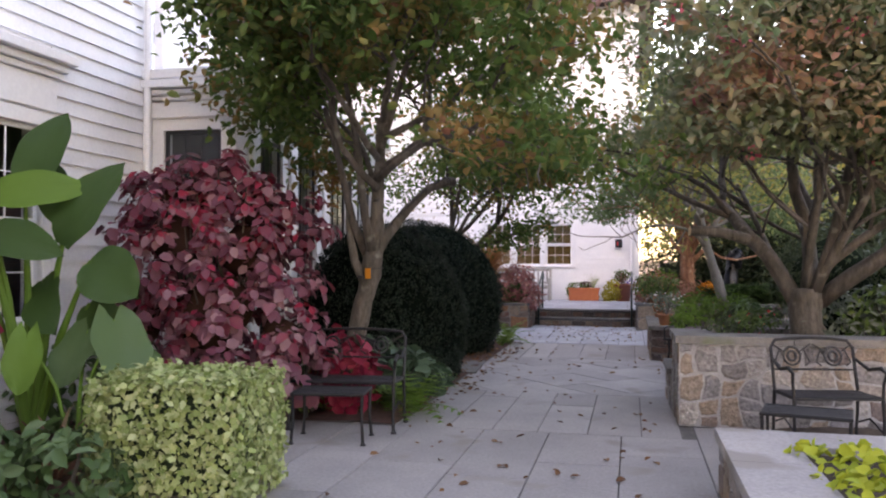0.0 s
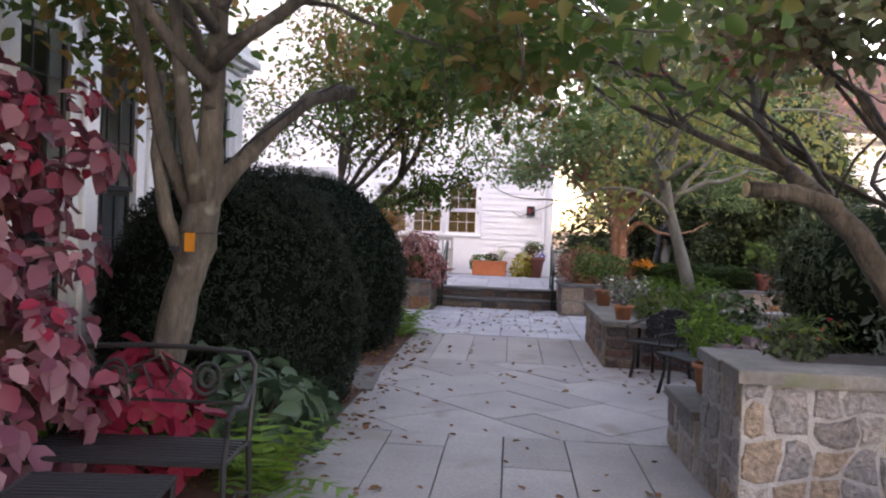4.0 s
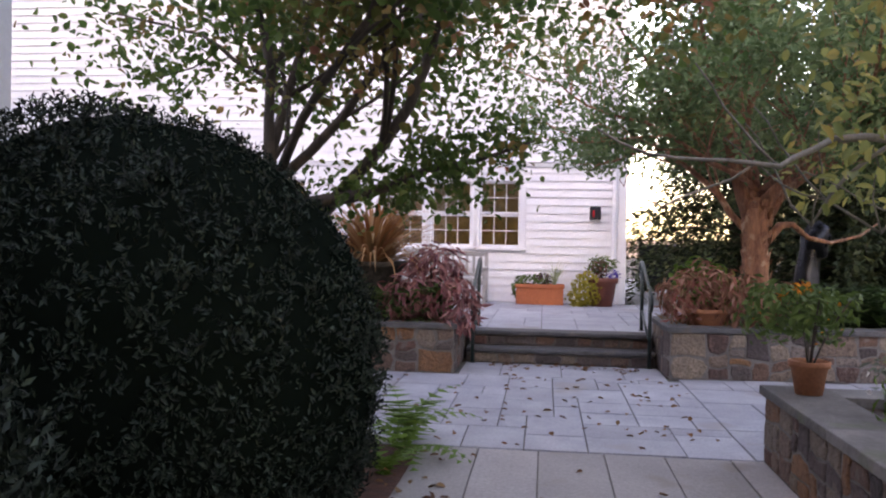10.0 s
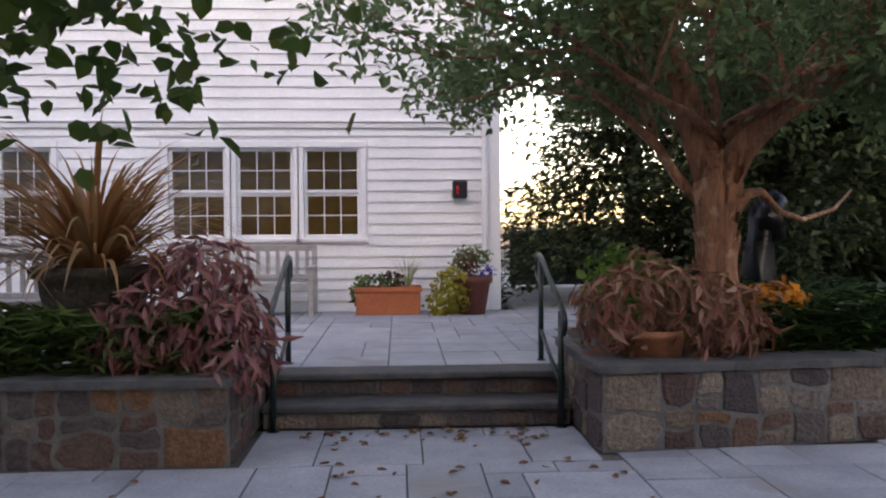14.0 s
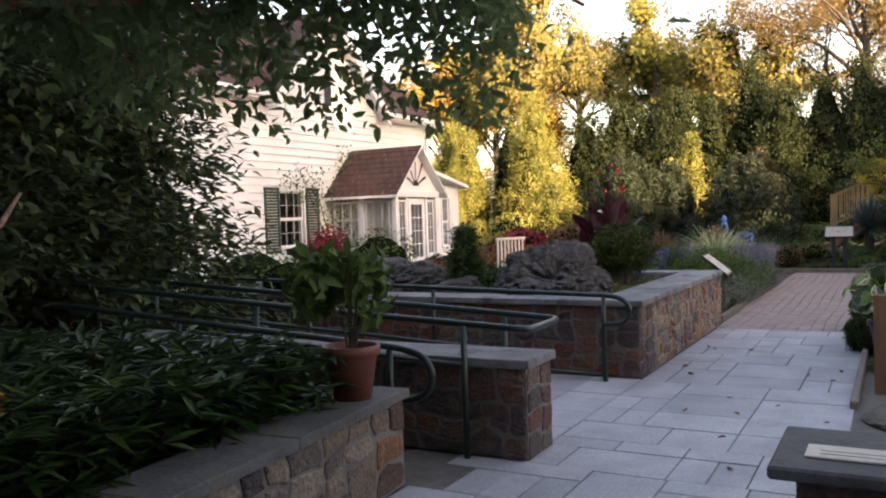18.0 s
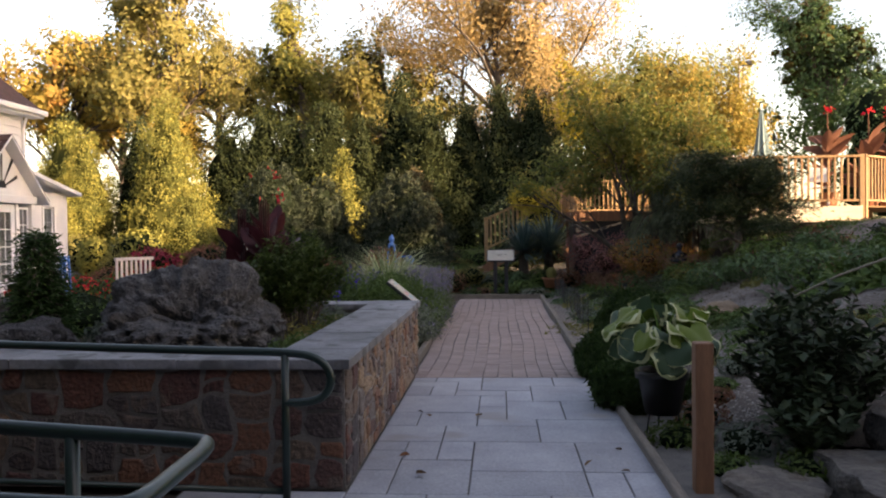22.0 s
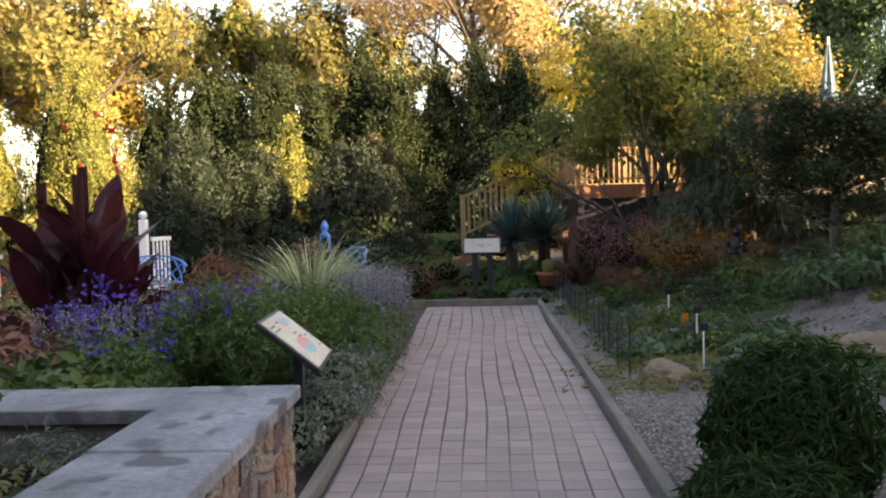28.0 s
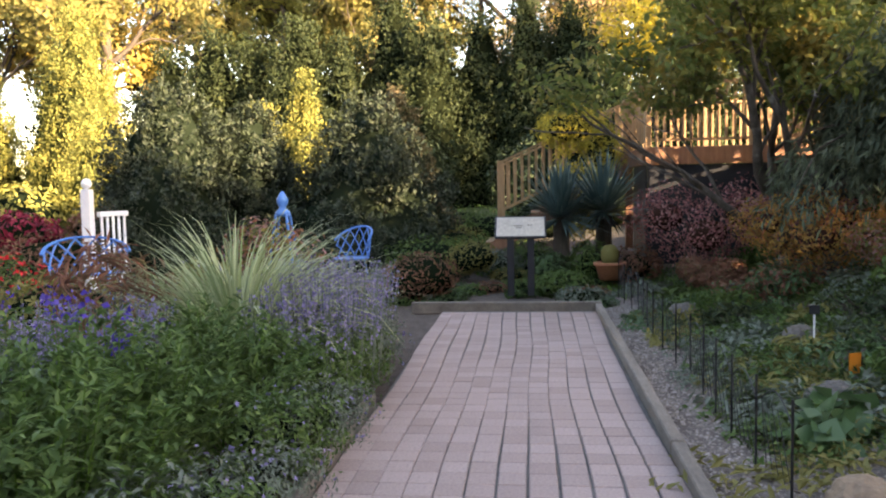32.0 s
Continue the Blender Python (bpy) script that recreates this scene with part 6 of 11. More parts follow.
    for k, (x, y, s) in enumerate(((-4.7, 5.2, 0.42), (-4.1, 5.4, 0.36), (-5.2, 4.9, 0.45), (-4.3, 6.9, 0.4), (-5.5, 7.3, 0.5), (-4.4, 4.6, 0.35))):
        bush("leafy_perennial", (x, y, 0), [(0, 0, s * 0.7, s, s, s * 0.75), (s * 0.5, 0.1, s * 0.45, s * 0.6, s * 0.6, s * 0.5)], 420, 0.12, L_HOSTA, "low dark green leafy perennial in the house bed", seed=50 + k, width=0.6, broad=True, droop=0.8, stems=4, group="perennials in the house bed")
    # plants by the left tree
    for k, (x, y, s) in enumerate(((-3.25, 9.65, 0.45), (-3.55, 10.15, 0.5), (-3.9, 9.3, 0.4), (-3.2, 10.35, 0.32))):
        bush("hosta", (x, y, 0), [(0, 0, s * 0.6, s, s, s * 0.6)], 300, 0.17, L_HOSTA_SOLID, "dark green broad-leaved hosta by the yew", "hosta", seed=60 + k, width=0.62, broad=True, droop=0.9, stems=3, group="hostas by the lane")
    for k, (x, y, s) in enumerate(((-3.6, 8.95, 0.4), (-3.95, 8.75, 0.42))):
        bush("leafy_perennial", (x, y, 0), [(0, 0, s * 0.7, s, s, s * 0.7)], 420, 0.08, L_GREEN, "fresh green leafy plant behind the bench", seed=65 + k, width=0.6, stems=3, group="fresh green plants")
    fern((-2.92, 8.98, 0), "bright green fern at the lane's edge", rng, 18, 0.62)
    fern((-3.2, 9.25, 0), "bright green fern at the lane's edge", rng, 10, 0.45)
    fern((-3.02, 15.35, 0.02), "small green fern at the foot of the yew", rng, 8, 0.35)
    fern((-3.05, 16.3, 0.0), "green fern at the corner of the yew bed", rng, 11, 0.62)
    fern((-2.98, 15.85, 0.02), "green fern at the corner of the yew bed", rng, 9, 0.5)
    # clipped yews
    for k, (x, y, r, mid, rise) in enumerate(((-3.88, 11.2, 1.06, 0.68, 1.28), (-4.2, 14.3, 1.34, 0.79, 1.35))):
        yew = thing("clipped_yew", (x, y, 0), "large rounded clipped dark yew beside the lane", "yew", "clipped yews")
        bl = [(0, 0, mid, r, r, rise), (0, 0, 0.5, r * 0.96, r * 0.96, 0.7)]
        r2 = np.random.default_rng(70 + k)
        # solid shell; the yew's inner shade is put into its colour
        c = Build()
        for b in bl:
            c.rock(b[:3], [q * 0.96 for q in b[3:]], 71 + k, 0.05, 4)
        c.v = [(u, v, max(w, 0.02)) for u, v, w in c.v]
        part("inner_foliage", c, L_YEW_SHADE, yew, smooth=True)
        for nm, sprigs, each, size, mat in (("foliage", 8200, 9, 0.038, L_YEW), ("young_growth", 2600, 5, 0.03, L_YEW_TIP)):
            p, n = blob_points(sprigs, bl, r2, 0.955, 0.03, 0.03)
            way = unit(n + np.array((0, 0, 0.5)) + r2.normal(0, 0.35, n.shape))
            s = r2.uniform(-0.03, 0.045 if each == 9 else 0.05, (len(p), each, 1))
            q = (p[:, None] + way[:, None] * s + r2.normal(0, 0.013, (len(p), each, 3))).reshape(-1, 3)
            part(nm, leaf_mesh(nm, q, np.repeat(n, each, 0), size, mat, r2, 0.36, 0.12, -0.2, along=np.repeat(way, each, 0), spread=1.6), None, yew)
    # box planter flowers
    bush("lime_bedding_plants", (1.0, 5.6, 0.34), [(x, y, 0.02, 0.35, 0.35, 0.13) for x in (-0.6, 0, 0.6) for y in (-0.8, -0.2, 0.4)], 1500, 0.085, L_LIME, "lime green bedding foliage filling the low planter box", seed=75, width=0.85, broad=True, stems=0)
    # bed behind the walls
    bush("dark_hedge", (1.9, 13.2, 0.35), [(x, y, 0.8, 0.65, 0.8, 0.85) for x, y in ((-0.3, -1.2), (-0.1, 0), (0.1, 1.0), (0.8, -0.6), (0.9, 0.6))], 14000, 0.075, L_HEDGE, "dark evergreen hedge beyond the iron seats", "hedge", core=0.75, inner=L_HOLLY_SHADE, shell=0.6, lump=0.25, seed=76, width=0.4, stems=8)
    bush("dark_hedge", (2.3, 10.6, 0.7), [(x, y, 0.6, 0.7, 0.8, 0.7) for x, y in ((0.2, -1.0), (0.3, 0.2), (1.0, -0.4), (1.2, 0.8))], 10000, 0.075, L_HEDGE, "dark evergreen hedge behind the spreading tree", "hedge", core=0.75, inner=L_HOLLY_SHADE, shell=0.6, lump=0.25, seed=77, width=0.4, stems=8)
    bush("ferny_shrub", (0.25, 15.0, 0.45), [(0, 0, 0.25, 0.42, 0.5, 0.3), (0.5, 0.2, 0.28, 0.4, 0.4, 0.3)], 1700, 0.10, L_FERN, "feathery bright green shrub in the lane bed", seed=78, width=0.18, droop=0.1, stems=5, shell=0.4)
    bush("leafy_perennial", (1.0, 14.6, 0.45), [(0, 0, 0.2, 0.4, 0.4, 0.25)], 300, 0.12, L_HOSTA, "broad green leaves in the lane bed", seed=79, width=0.5, broad=True)
    bush("leafy_perennial", (1.25, 10.0, 0.7), [(0, 0, 0.2, 0.45, 0.6, 0.28), (0.5, 0.6, 0.25, 0.4, 0.4, 0.3)], 500, 0.11, L_GREYGREEN, "pale mixed foliage behind the low wall", seed=80, width=0.4)
    bush("leafy_perennial", (1.7, 9.7, 0.72), [(0, 0, 0.25, 0.5, 0.4, 0.35), (0.7, 0.1, 0.35, 0.45, 0.4, 0.4)], 700, 0.10, L_GREEN, "green foliage behind the tall lane wall", seed=81, width=0.5, stems=4)
    # pots
    a = flower_pot("flower_pot", (-0.28, 14.1, 0.53), 0.11, 0.17, TERRACOTTA, "small mossy terracotta pot with white flowers on the wall")
    pot_plant(a, 0.17, 0.27, 0.40, 420, 0.06, L_GREYGREEN, 82, 0.45, (L_WHITE, 40, 0.045))
    c = flower_pot("flower_pot", (-0.30, 15.93, 0.53), 0.12, 0.22, TERRACOTTA, "terracotta pot with a dense green shrub on the wall end")
    pot_plant(c, 0.22, 0.42, 0.55, 900, 0.085, L_GREEN, 84, 0.4, (L_ORANGE, 25, 0.04), droop=0.9)
    d = flower_pot("flower_pot", (-0.17, 10.42, 0.42), 0.115, 0.21, TERRACOTTA, "weathered terracotta pot with a feathery green plant")
    pot_plant(d, 0.22, 0.34, 0.38, 750, 0.10, L_FERN, 85, 0.2)
    e = flower_pot("flower_pot", (-0.13, 9.92, 0.42), 0.10, 0.20, ORANGE_CLAY, "orange pot with dark foliage on the low wall")
    pot_plant(e, 0.20, 0.26, 0.24, 220, 0.12, L_DUSTY, 86, 0.6, droop=0.8, broad=True)
    f = flower_pot("flower_pot", (0.42, 10.45, 0.42), 0.15, 0.26, TERRACOTTA, "red-brown terracotta pot with mixed foliage behind the seats")
    pot_plant(f, 0.26, 0.30, 0.36, 300, 0.10, L_GREEN, 87, 0.3, (L_RED, 12, 0.05))
    bush("dark_iron_plant_stand", (0.05, 9.35, 0.83), [(0, 0, 0.08, 0.16, 0.12, 0.09)], 160, 0.06, L_HOLLY, "small dark trailing plant on the wall cap", seed=88)


build_lane_plants()


# ---- trees of the lane ----
def tree(name, at, limbs, label, bark, leaf, leaf_size, per_tip, seed, trunk=None, level=2, kids=3, spread=0.75, cluster=0.30, width=0.55, up=0.25, broad=False, droop=0.7, extra=None, berries=None, keep=None, low=-9.0, outward=False, clumps=None):
    """A tree from its base: trunk points with radii, main limbs (start, way, length, radius), twigs and leaves at their ends."""
    rng = np.random.default_rng(seed)
    ob = thing(name, at, label, "tree")
    if trunk:
        own = np.random.default_rng(seed + 5000)
        stem = [np.array(a) + (np.array(b) - np.array(a)) * q for a, b in zip(trunk[:-1], trunk[1:]) for q in (0.0, 0.25, 0.5, 0.75)] + [np.array(trunk[-1])]
        part("trunk", Build().tube([t[:3] + np.append(own.normal(0, 0.04 * t[3], 2), 0) for t in stem], [t[3] * (1 + own.normal(0, 0.045)) for t in stem], 14), bark, ob, smooth=True)
    tips = []
    for start, way, length, radius in limbs:
        w = Build()
        grow(w, start, way, length, radius, level, rng, tips, spread, kids, up, low=low)
        part("limb", w, bark, ob, smooth=True)
    tips = np.array(tips)
    if keep is not None:
        tips = tips[keep(tips)]
    p = np.repeat(tips, per_tip, 0) + rng.normal(0, cluster, (len(tips) * per_tip, 3))
    if keep is not None:
        p = p[keep(p)]
    n = unit(rng.normal(0, 0.6, p.shape) + (0, 0, 0.9)) if not outward else unit(unit(p - p.mean(0)) + rng.normal(0, 0.25, p.shape))
    part("crown", leaf_mesh("crown", p, n, leaf_size, leaf, rng, width, 0.12, droop, broad, spread=0.5 if outward else 1.0), None, ob)
    # lumps within the crown, coloured dark as shade behind the leaves
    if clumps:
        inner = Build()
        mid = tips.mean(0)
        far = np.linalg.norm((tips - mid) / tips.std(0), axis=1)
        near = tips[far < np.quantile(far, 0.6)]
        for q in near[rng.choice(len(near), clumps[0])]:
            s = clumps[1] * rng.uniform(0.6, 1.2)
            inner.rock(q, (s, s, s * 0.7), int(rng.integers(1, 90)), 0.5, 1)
        part("inner_foliage", inner, L_CROWN_SHADE, ob, smooth=True)
    if berries:
        mat, cnt, size = berries
        c = tips[rng.choice(len(tips), cnt)]
        q = np.repeat(c, 14, 0) + rng.normal(0, 0.06, (cnt * 14, 3)) - (0, 0, 0.08)
        part("fruit", leaf_mesh("fruit", q, unit(rng.normal(0, 1, q.shape)), size, mat, rng, 0.8), None, ob)
    if extra:
        extra(ob, rng)
    return ob


def build_lane_trees():
    # west tree, leaning, with a sawn stub and an orange tag
    trunk = [(0, 0, -0.1, 0.125), (0.04, -0.02, 0.15, 0.11), (0.18, -0.10, 0.6, 0.098), (0.33, -0.19, 1.1, 0.094), (0.43, -0.24, 1.45, 0.102), (0.46, -0.25, 1.7, 0.092), (0.49, -0.28, 2.05, 0.06), (0.56, -0.38, 2.9, 0.042)]

    def stub(ob, rng):
        s = part("sawn_limb", Build().tube([(0.45, -0.22, 1.58), (0.54, -0.08, 1.78), (0.67, 0.22, 2.05), (0.82, 0.50, 2.28), (0.97, 0.74, 2.37), (1.02, 0.82, 2.375)], [0.062, 0.055, 0.047, 0.043, 0.05, 0.052], 12), GREY_BARK, ob, smooth=True)
        part("hose", Build().tube([(0.48, -0.20, 1.64), (0.59, -0.02, 1.93), (0.7, 0.20, 2.09), (0.82, 0.45, 2.28), (0.98, 0.72, 2.435)], 0.007, 6), BLACK_IRON, s, "black drip hose along the limb")
        part("tag", Build().box((0.39, -0.352, 1.33), (0.445, -0.347, 1.43), 0.001), L_ORANGE, ob, "orange paper tag")
        part("string", Build().tube(ring((0.425, -0.235, 1.43), 0.112, 14), 0.004, 5, True), BLACK_IRON, ob)
        part("label_clip", Build().box((0.31, -0.352, 1.33), (0.37, -0.342, 1.355), 0.002), DARK_FRAME, ob, "small dark metal label")
        for q in (((0.39, -0.26, 1.55), (0.24, -0.30, 1.9), (0.14, -0.35, 2.4), (0.02, -0.5, 3.0)), ((0.45, -0.33, 1.6), (0.4, -0.42, 2.0), (0.36, -0.5, 2.6), (0.27, -0.6, 3.2)), ((0.37, -0.25, 1.25), (0.27, -0.31, 1.5), (0.2, -0.30, 1.85), (0.18, -0.22, 2.3))):
            part("limb", Build().tube(q, [0.05, 0.042, 0.034, 0.022], 9), GREY_BARK, ob, smooth=True)
    tree("dogwood_tree", (-3.72, 9.1, 0), [((0.53, -0.38, 2.2), (-0.6, -0.3, 0.7), 1.4, 0.04), ((0.56, -0.38, 2.6), (0.3, 0.5, 0.8), 1.4, 0.04), ((0.53, -0.38, 2.3), (0.75, -0.35, 0.6), 1.5, 0.036), ((0.51, -0.36, 2.1), (-0.5, 0.6, 0.7), 1.4, 0.036),
         ((0.58, -0.38, 2.85), (0.3, -0.5, 0.9), 1.3, 0.04), ((0.53, -0.36, 2.4), (0.7, 0.6, 0.6), 1.5, 0.036), ((0.53, -0.38, 2.5), (-0.1, -0.8, 0.6), 1.4, 0.036), ((0.58, -0.38, 2.7), (0.9, 0.15, 0.5), 1.8, 0.036)],
         "dogwood tree turning from green to orange, with a sawn limb", GREY_BARK, L_DOGWOOD, 0.10, 46, 101, trunk, 2, 4, 0.85, 0.19, 0.66, 0.2, True, 0.6, stub, keep=lambda p: (p[:, 2] > np.where((p[:, 0] > 1.06) & (p[:, 1] < 0.22), 2.2, 1.95)) & (p[:, 0] > -2.2), low=2.1)
    trunk = [(0.02, 0.0, -0.2, 0.21), (0.0, 0.0, 0.05, 0.165), (-0.02, 0.0, 0.3, 0.155), (0.0, 0.0, 0.5, 0.16)]

    def sawn_end(ob, rng):
        s = part("sawn_limb", Build().tube([(-0.55, -0.1, 1.0), (-0.82, -0.14, 1.08), (-1.12, -0.2, 1.09)], [0.055, 0.052, 0.05], 10), GREY_BARK, ob, smooth=True)
        part("cut_face", Build().lathe([(0.001, 0.0), (0.048, 0.0), (0.045, 0.006), (0.001, 0.008)], 12), PALE_CUT, s, "pale freshly sawn wood").matrix_basis = pose(-1.12, -0.2, 1.09, 0, -90, 12)
    tree("spreading_dogwood_tree", (0.90, 9.75, 0.72), [((-0.05, 0, 0.3), (-0.6, -0.05, 0.8), 1.6, 0.095), ((0, 0, 0.45), (-0.2, 0.25, 1.0), 1.8, 0.075), ((0.1, 0, 0.4), (0.62, -0.1, 0.85), 2.0, 0.09), ((0.05, 0.05, 0.4), (0.3, 0.6, 0.9), 1.8, 0.06),
         ((0, 0, 0.45), (-0.35, -0.6, 0.9), 1.8, 0.05), ((0.05, 0, 0.45), (0.4, -0.6, 0.95), 1.8, 0.055), ((0.05, -0.1, 0.5), (0.2, -0.35, 1.0), 2.2, 0.06), ((0, 0, 0.5), (0.8, -0.45, 0.8), 2.0, 0.05)],
         "spreading multi-stemmed tree with grey limbs, silvery leaves and pink berries", GREY_BARK, L_DOGWOOD_R, 0.098, 64, 102, trunk, 2, 4, 0.8, 0.2, 0.62, 0.25, True, 0.6, berries=(L_BERRY, 70, 0.045), extra=sawn_end, keep=lambda p: p[:, 2] > np.where(p[:, 1] > -0.2, 2.0, np.where(p[:, 0] < 0.2, 1.75, 1.5)), low=1.7)
    tree("slender_grey_tree", (0.72, 15.15, 0.42), [((-0.30, 0.08, 1.3), (-0.7, -0.1, 0.6), 1.2, 0.035), ((-0.40, 0.1, 1.7), (-0.3, 0.2, 1.0), 1.4, 0.06), ((-0.42, 0.1, 1.9), (0.4, -0.3, 1.0), 1.3, 0.05), ((-0.33, 0.1, 1.45), (0.5, 0.4, 0.8), 1.3, 0.04), ((-0.42, 0.1, 1.8), (0.8, -0.4, 0.6), 1.5, 0.04), ((-0.40, 0.1, 1.7), (-0.3, -0.8, 0.7), 1.3, 0.04), ((-0.36, 0.1, 1.6), (0.85, 0.1, 0.5), 1.5, 0.035), ((-0.4, 0.1, 1.9), (-0.2, 0.1, 1.0), 1.6, 0.05)],
         "slender pale-barked tree with yellowing leaves in the lane bed", PALE_BARK, L_YELLOWING, 0.095, 30, 103, [(0.05, 0, -0.1, 0.105), (-0.03, 0, 0.4, 0.085), (-0.18, 0.05, 0.95, 0.075), (-0.33, 0.1, 1.46, 0.072), (-0.42, 0.1, 2.0, 0.06)], 2, 3, 0.85, 0.34, 0.6, 0.1, True, 0.9, keep=lambda p: (p[:, 2] > np.where(p[:, 1] > 0.9, 2.2, 1.3)) & (p[:, 0] > -1.4) & (p[:, 0] < 1.5), low=1.3)

    def long_limb(ob, rng):
        way = [Vector(q) for q in ((0.05, 0.0, 1.3), (0.19, -0.1, 1.72), (0.71, -0.1, 1.80), (1.01, -0.1, 1.89), (1.24, -0.1, 2.0), (1.59, -0.1, 2.06), (2.0, -0.12, 2.2))]
        limb = part("limb", Build().tube(way, [0.065, 0.058, 0.045, 0.036, 0.028, 0.018, 0.008], 10), DARK_BARK, ob, smooth=True)
        c = []
        for k in range(90):
            s = rng.uniform(1.6, 5.99)
            q = way[int(s)].lerp(way[int(s) + 1], s - int(s))
            c.append(q + Vector((rng.normal(0, 0.15), rng.normal(0, 0.22), rng.normal(0.03, 0.13))))
        c = np.repeat(np.array(c), 15, 0) + rng.normal(0, 0.075, (90 * 15, 3))
        part("hanging_foliage", leaf_mesh("hanging_foliage", c, unit(rng.normal(0, 0.7, c.shape) + (0, 0, 0.6)), 0.062, L_DOGWOOD, rng, 0.8, 0.12, 1.1, True), None, limb)
    tree("patio_tree", (-4.12, 16.15, 0), [((0.05, 0, 1.2), (-0.25, 0.1, 1.0), 1.8, 0.06), ((0.08, 0, 1.3), (0.05, -0.05, 1.0), 1.8, 0.055), ((0.1, 0, 1.35), (0.62, 0.1, 0.85), 1.9, 0.06), ((0.1, 0, 1.9), (0.5, 0.5, 0.7), 1.7, 0.042), ((0.1, 0, 1.9), (0.55, -0.45, 0.75), 1.7, 0.04)],
         "multi-stemmed patio tree with dark limbs and sparse green leaves", DARK_BARK, L_DOGWOOD, 0.08, 84, 104, [(0, 0, -0.1, 0.16), (0, 0, 0.6, 0.12), (0.05, 0, 1.5, 0.10), (0.08, 0, 1.9, 0.05)], 2, 3, 0.75, 0.30, 0.75, 0.2, True, 1.0, extra=long_limb, keep=lambda p: p[:, 2] > 2.15, low=2.5)


build_lane_trees()

# ---- rails ----
def rail_pipe(parent, name, pts, r=0.021, material=GREEN_IRON, smooth_ends=True):
    pts = [Vector(p) for p in pts]
    for _ in range(2 if len(pts) > 2 else 0):
        out = [pts[0]]
        for p, q in zip(pts[:-1], pts[1:]):
            s = min(0.25, 0.06 / max(1e-6, (q - p).length))
            out += [p.lerp(q, s), q.lerp(p, s)]
        pts = out + [pts[-1]]
    return part(name, Build().tube(pts, r, 10), material, parent, smooth=True)


def step_rail(x, side, label):
    """A pipe handrail beside the steps: two posts, a sloping top rail with a looped end and a lower rail."""
    ob = thing("handrail", (x, 20.3, 0), label, "handrail", "handrails at the steps")
    rail_pipe(ob, "post", [(0, 0, 0), (0, 0, 0.86)], 0.024)
    rail_pipe(ob, "post", [(0, 0.85, 0.36), (0, 0.85, 1.22)], 0.024)
    rail_pipe(ob, "top_rail", [(0, -0.10, 0.70), (0, -0.16, 0.76), (0, -0.13, 0.84), (0, -0.05, 0.88), (0, 0.25, 1.0), (0, 0.85, 1.24), (0, 0.95, 1.25), (0, 1.02, 1.20), (0, 1.03, 1.10), (0, 0.97, 1.04), (0, 0.86, 1.03)], 0.022)
    rail_pipe(ob, "lower_rail", [(0, 0.0, 0.30), (0, 0.85, 0.62)], 0.017)
    for y, z in ((0, 0), (0.85, 0.36)):
        part("base_plate", Build().lathe([(0.045, 0), (0.045, 0.008), (0.026, 0.012)], 12, (0, y, z)), GREEN_IRON, ob)
    return ob


step_rail(-2.90, -1, "dark green pipe handrail beside the steps")
step_rail(-0.78, 1, "dark green pipe handrail beside the steps")


def ramp_rails():
    ob = thing("ramp_handrail", (4.28, 19.7, 0), "dark green pipe handrail looped round the ramp wall", "handrail", "ramp handrails")
    x0, x1, y1 = -0.30, 0.34, 5.2
    rail_pipe(ob, "top_rail", [(x0, y1, 1.18), (x0, 0.8, 0.93), (x0 + 0.06, -0.26, 0.865), (x0 + 0.10, -0.32, 0.86), (x1 - 0.03, -0.30, 0.86), (x1, -0.26, 0.865), (x1, 0.8, 0.93), (x1, y1, 1.18)], 0.023)
    for x in (x0, x1):
        for y in (0.12, 1.9, 3.7):
            p = rail_pipe(ob, "post", [(x, y, 0.0), (x, y, 0.87 + 0.056 * y)], 0.022)
        rail_pipe(ob, "lower_rail", [(x, 0.12, 0.62), (x, y1, 0.90)], 0.016)
    ob = thing("ramp_handrail", (6.70, 19.7, 0), "dark green pipe handrail along the raised bed wall", "handrail", "ramp handrails")
    rail_pipe(ob, "top_rail", [(0, 5.6, 0.98), (0, 0.5, 0.83), (0, 0.05, 0.82), (0, -0.12, 0.80), (0, -0.2, 0.72), (0, -0.2, 0.62), (0, -0.12, 0.55), (0, 0.05, 0.545)], 0.023)
    for y in (0.05, 1.9, 3.8):
        rail_pipe(ob, "post", [(0, y, 0), (0, y, 0.82 + 0.027 * y)], 0.022)
    rail_pipe(ob, "lower_rail", [(0, 0.05, 0.06), (0, 5.6, 0.2)], 0.018)
    ob = thing("ramp_handrail", (3.62, 20.05, 0), "dark green pipe handrail with a looped end at the planter", "handrail", "ramp handrails")
    rail_pipe(ob, "top_rail", [(0, 4.5, 1.05), (0, 0.4, 0.80), (0, 0.05, 0.78), (0, -0.13, 0.74), (0, -0.2, 0.64), (0, -0.18, 0.52), (0, -0.05, 0.45), (0, 0.1, 0.44)], 0.023)
    for y in (0.12, 2.0, 4.0):
        rail_pipe(ob, "post", [(0, y, 0), (0, y, 0.79 + 0.06 * y)], 0.022)


ramp_rails()


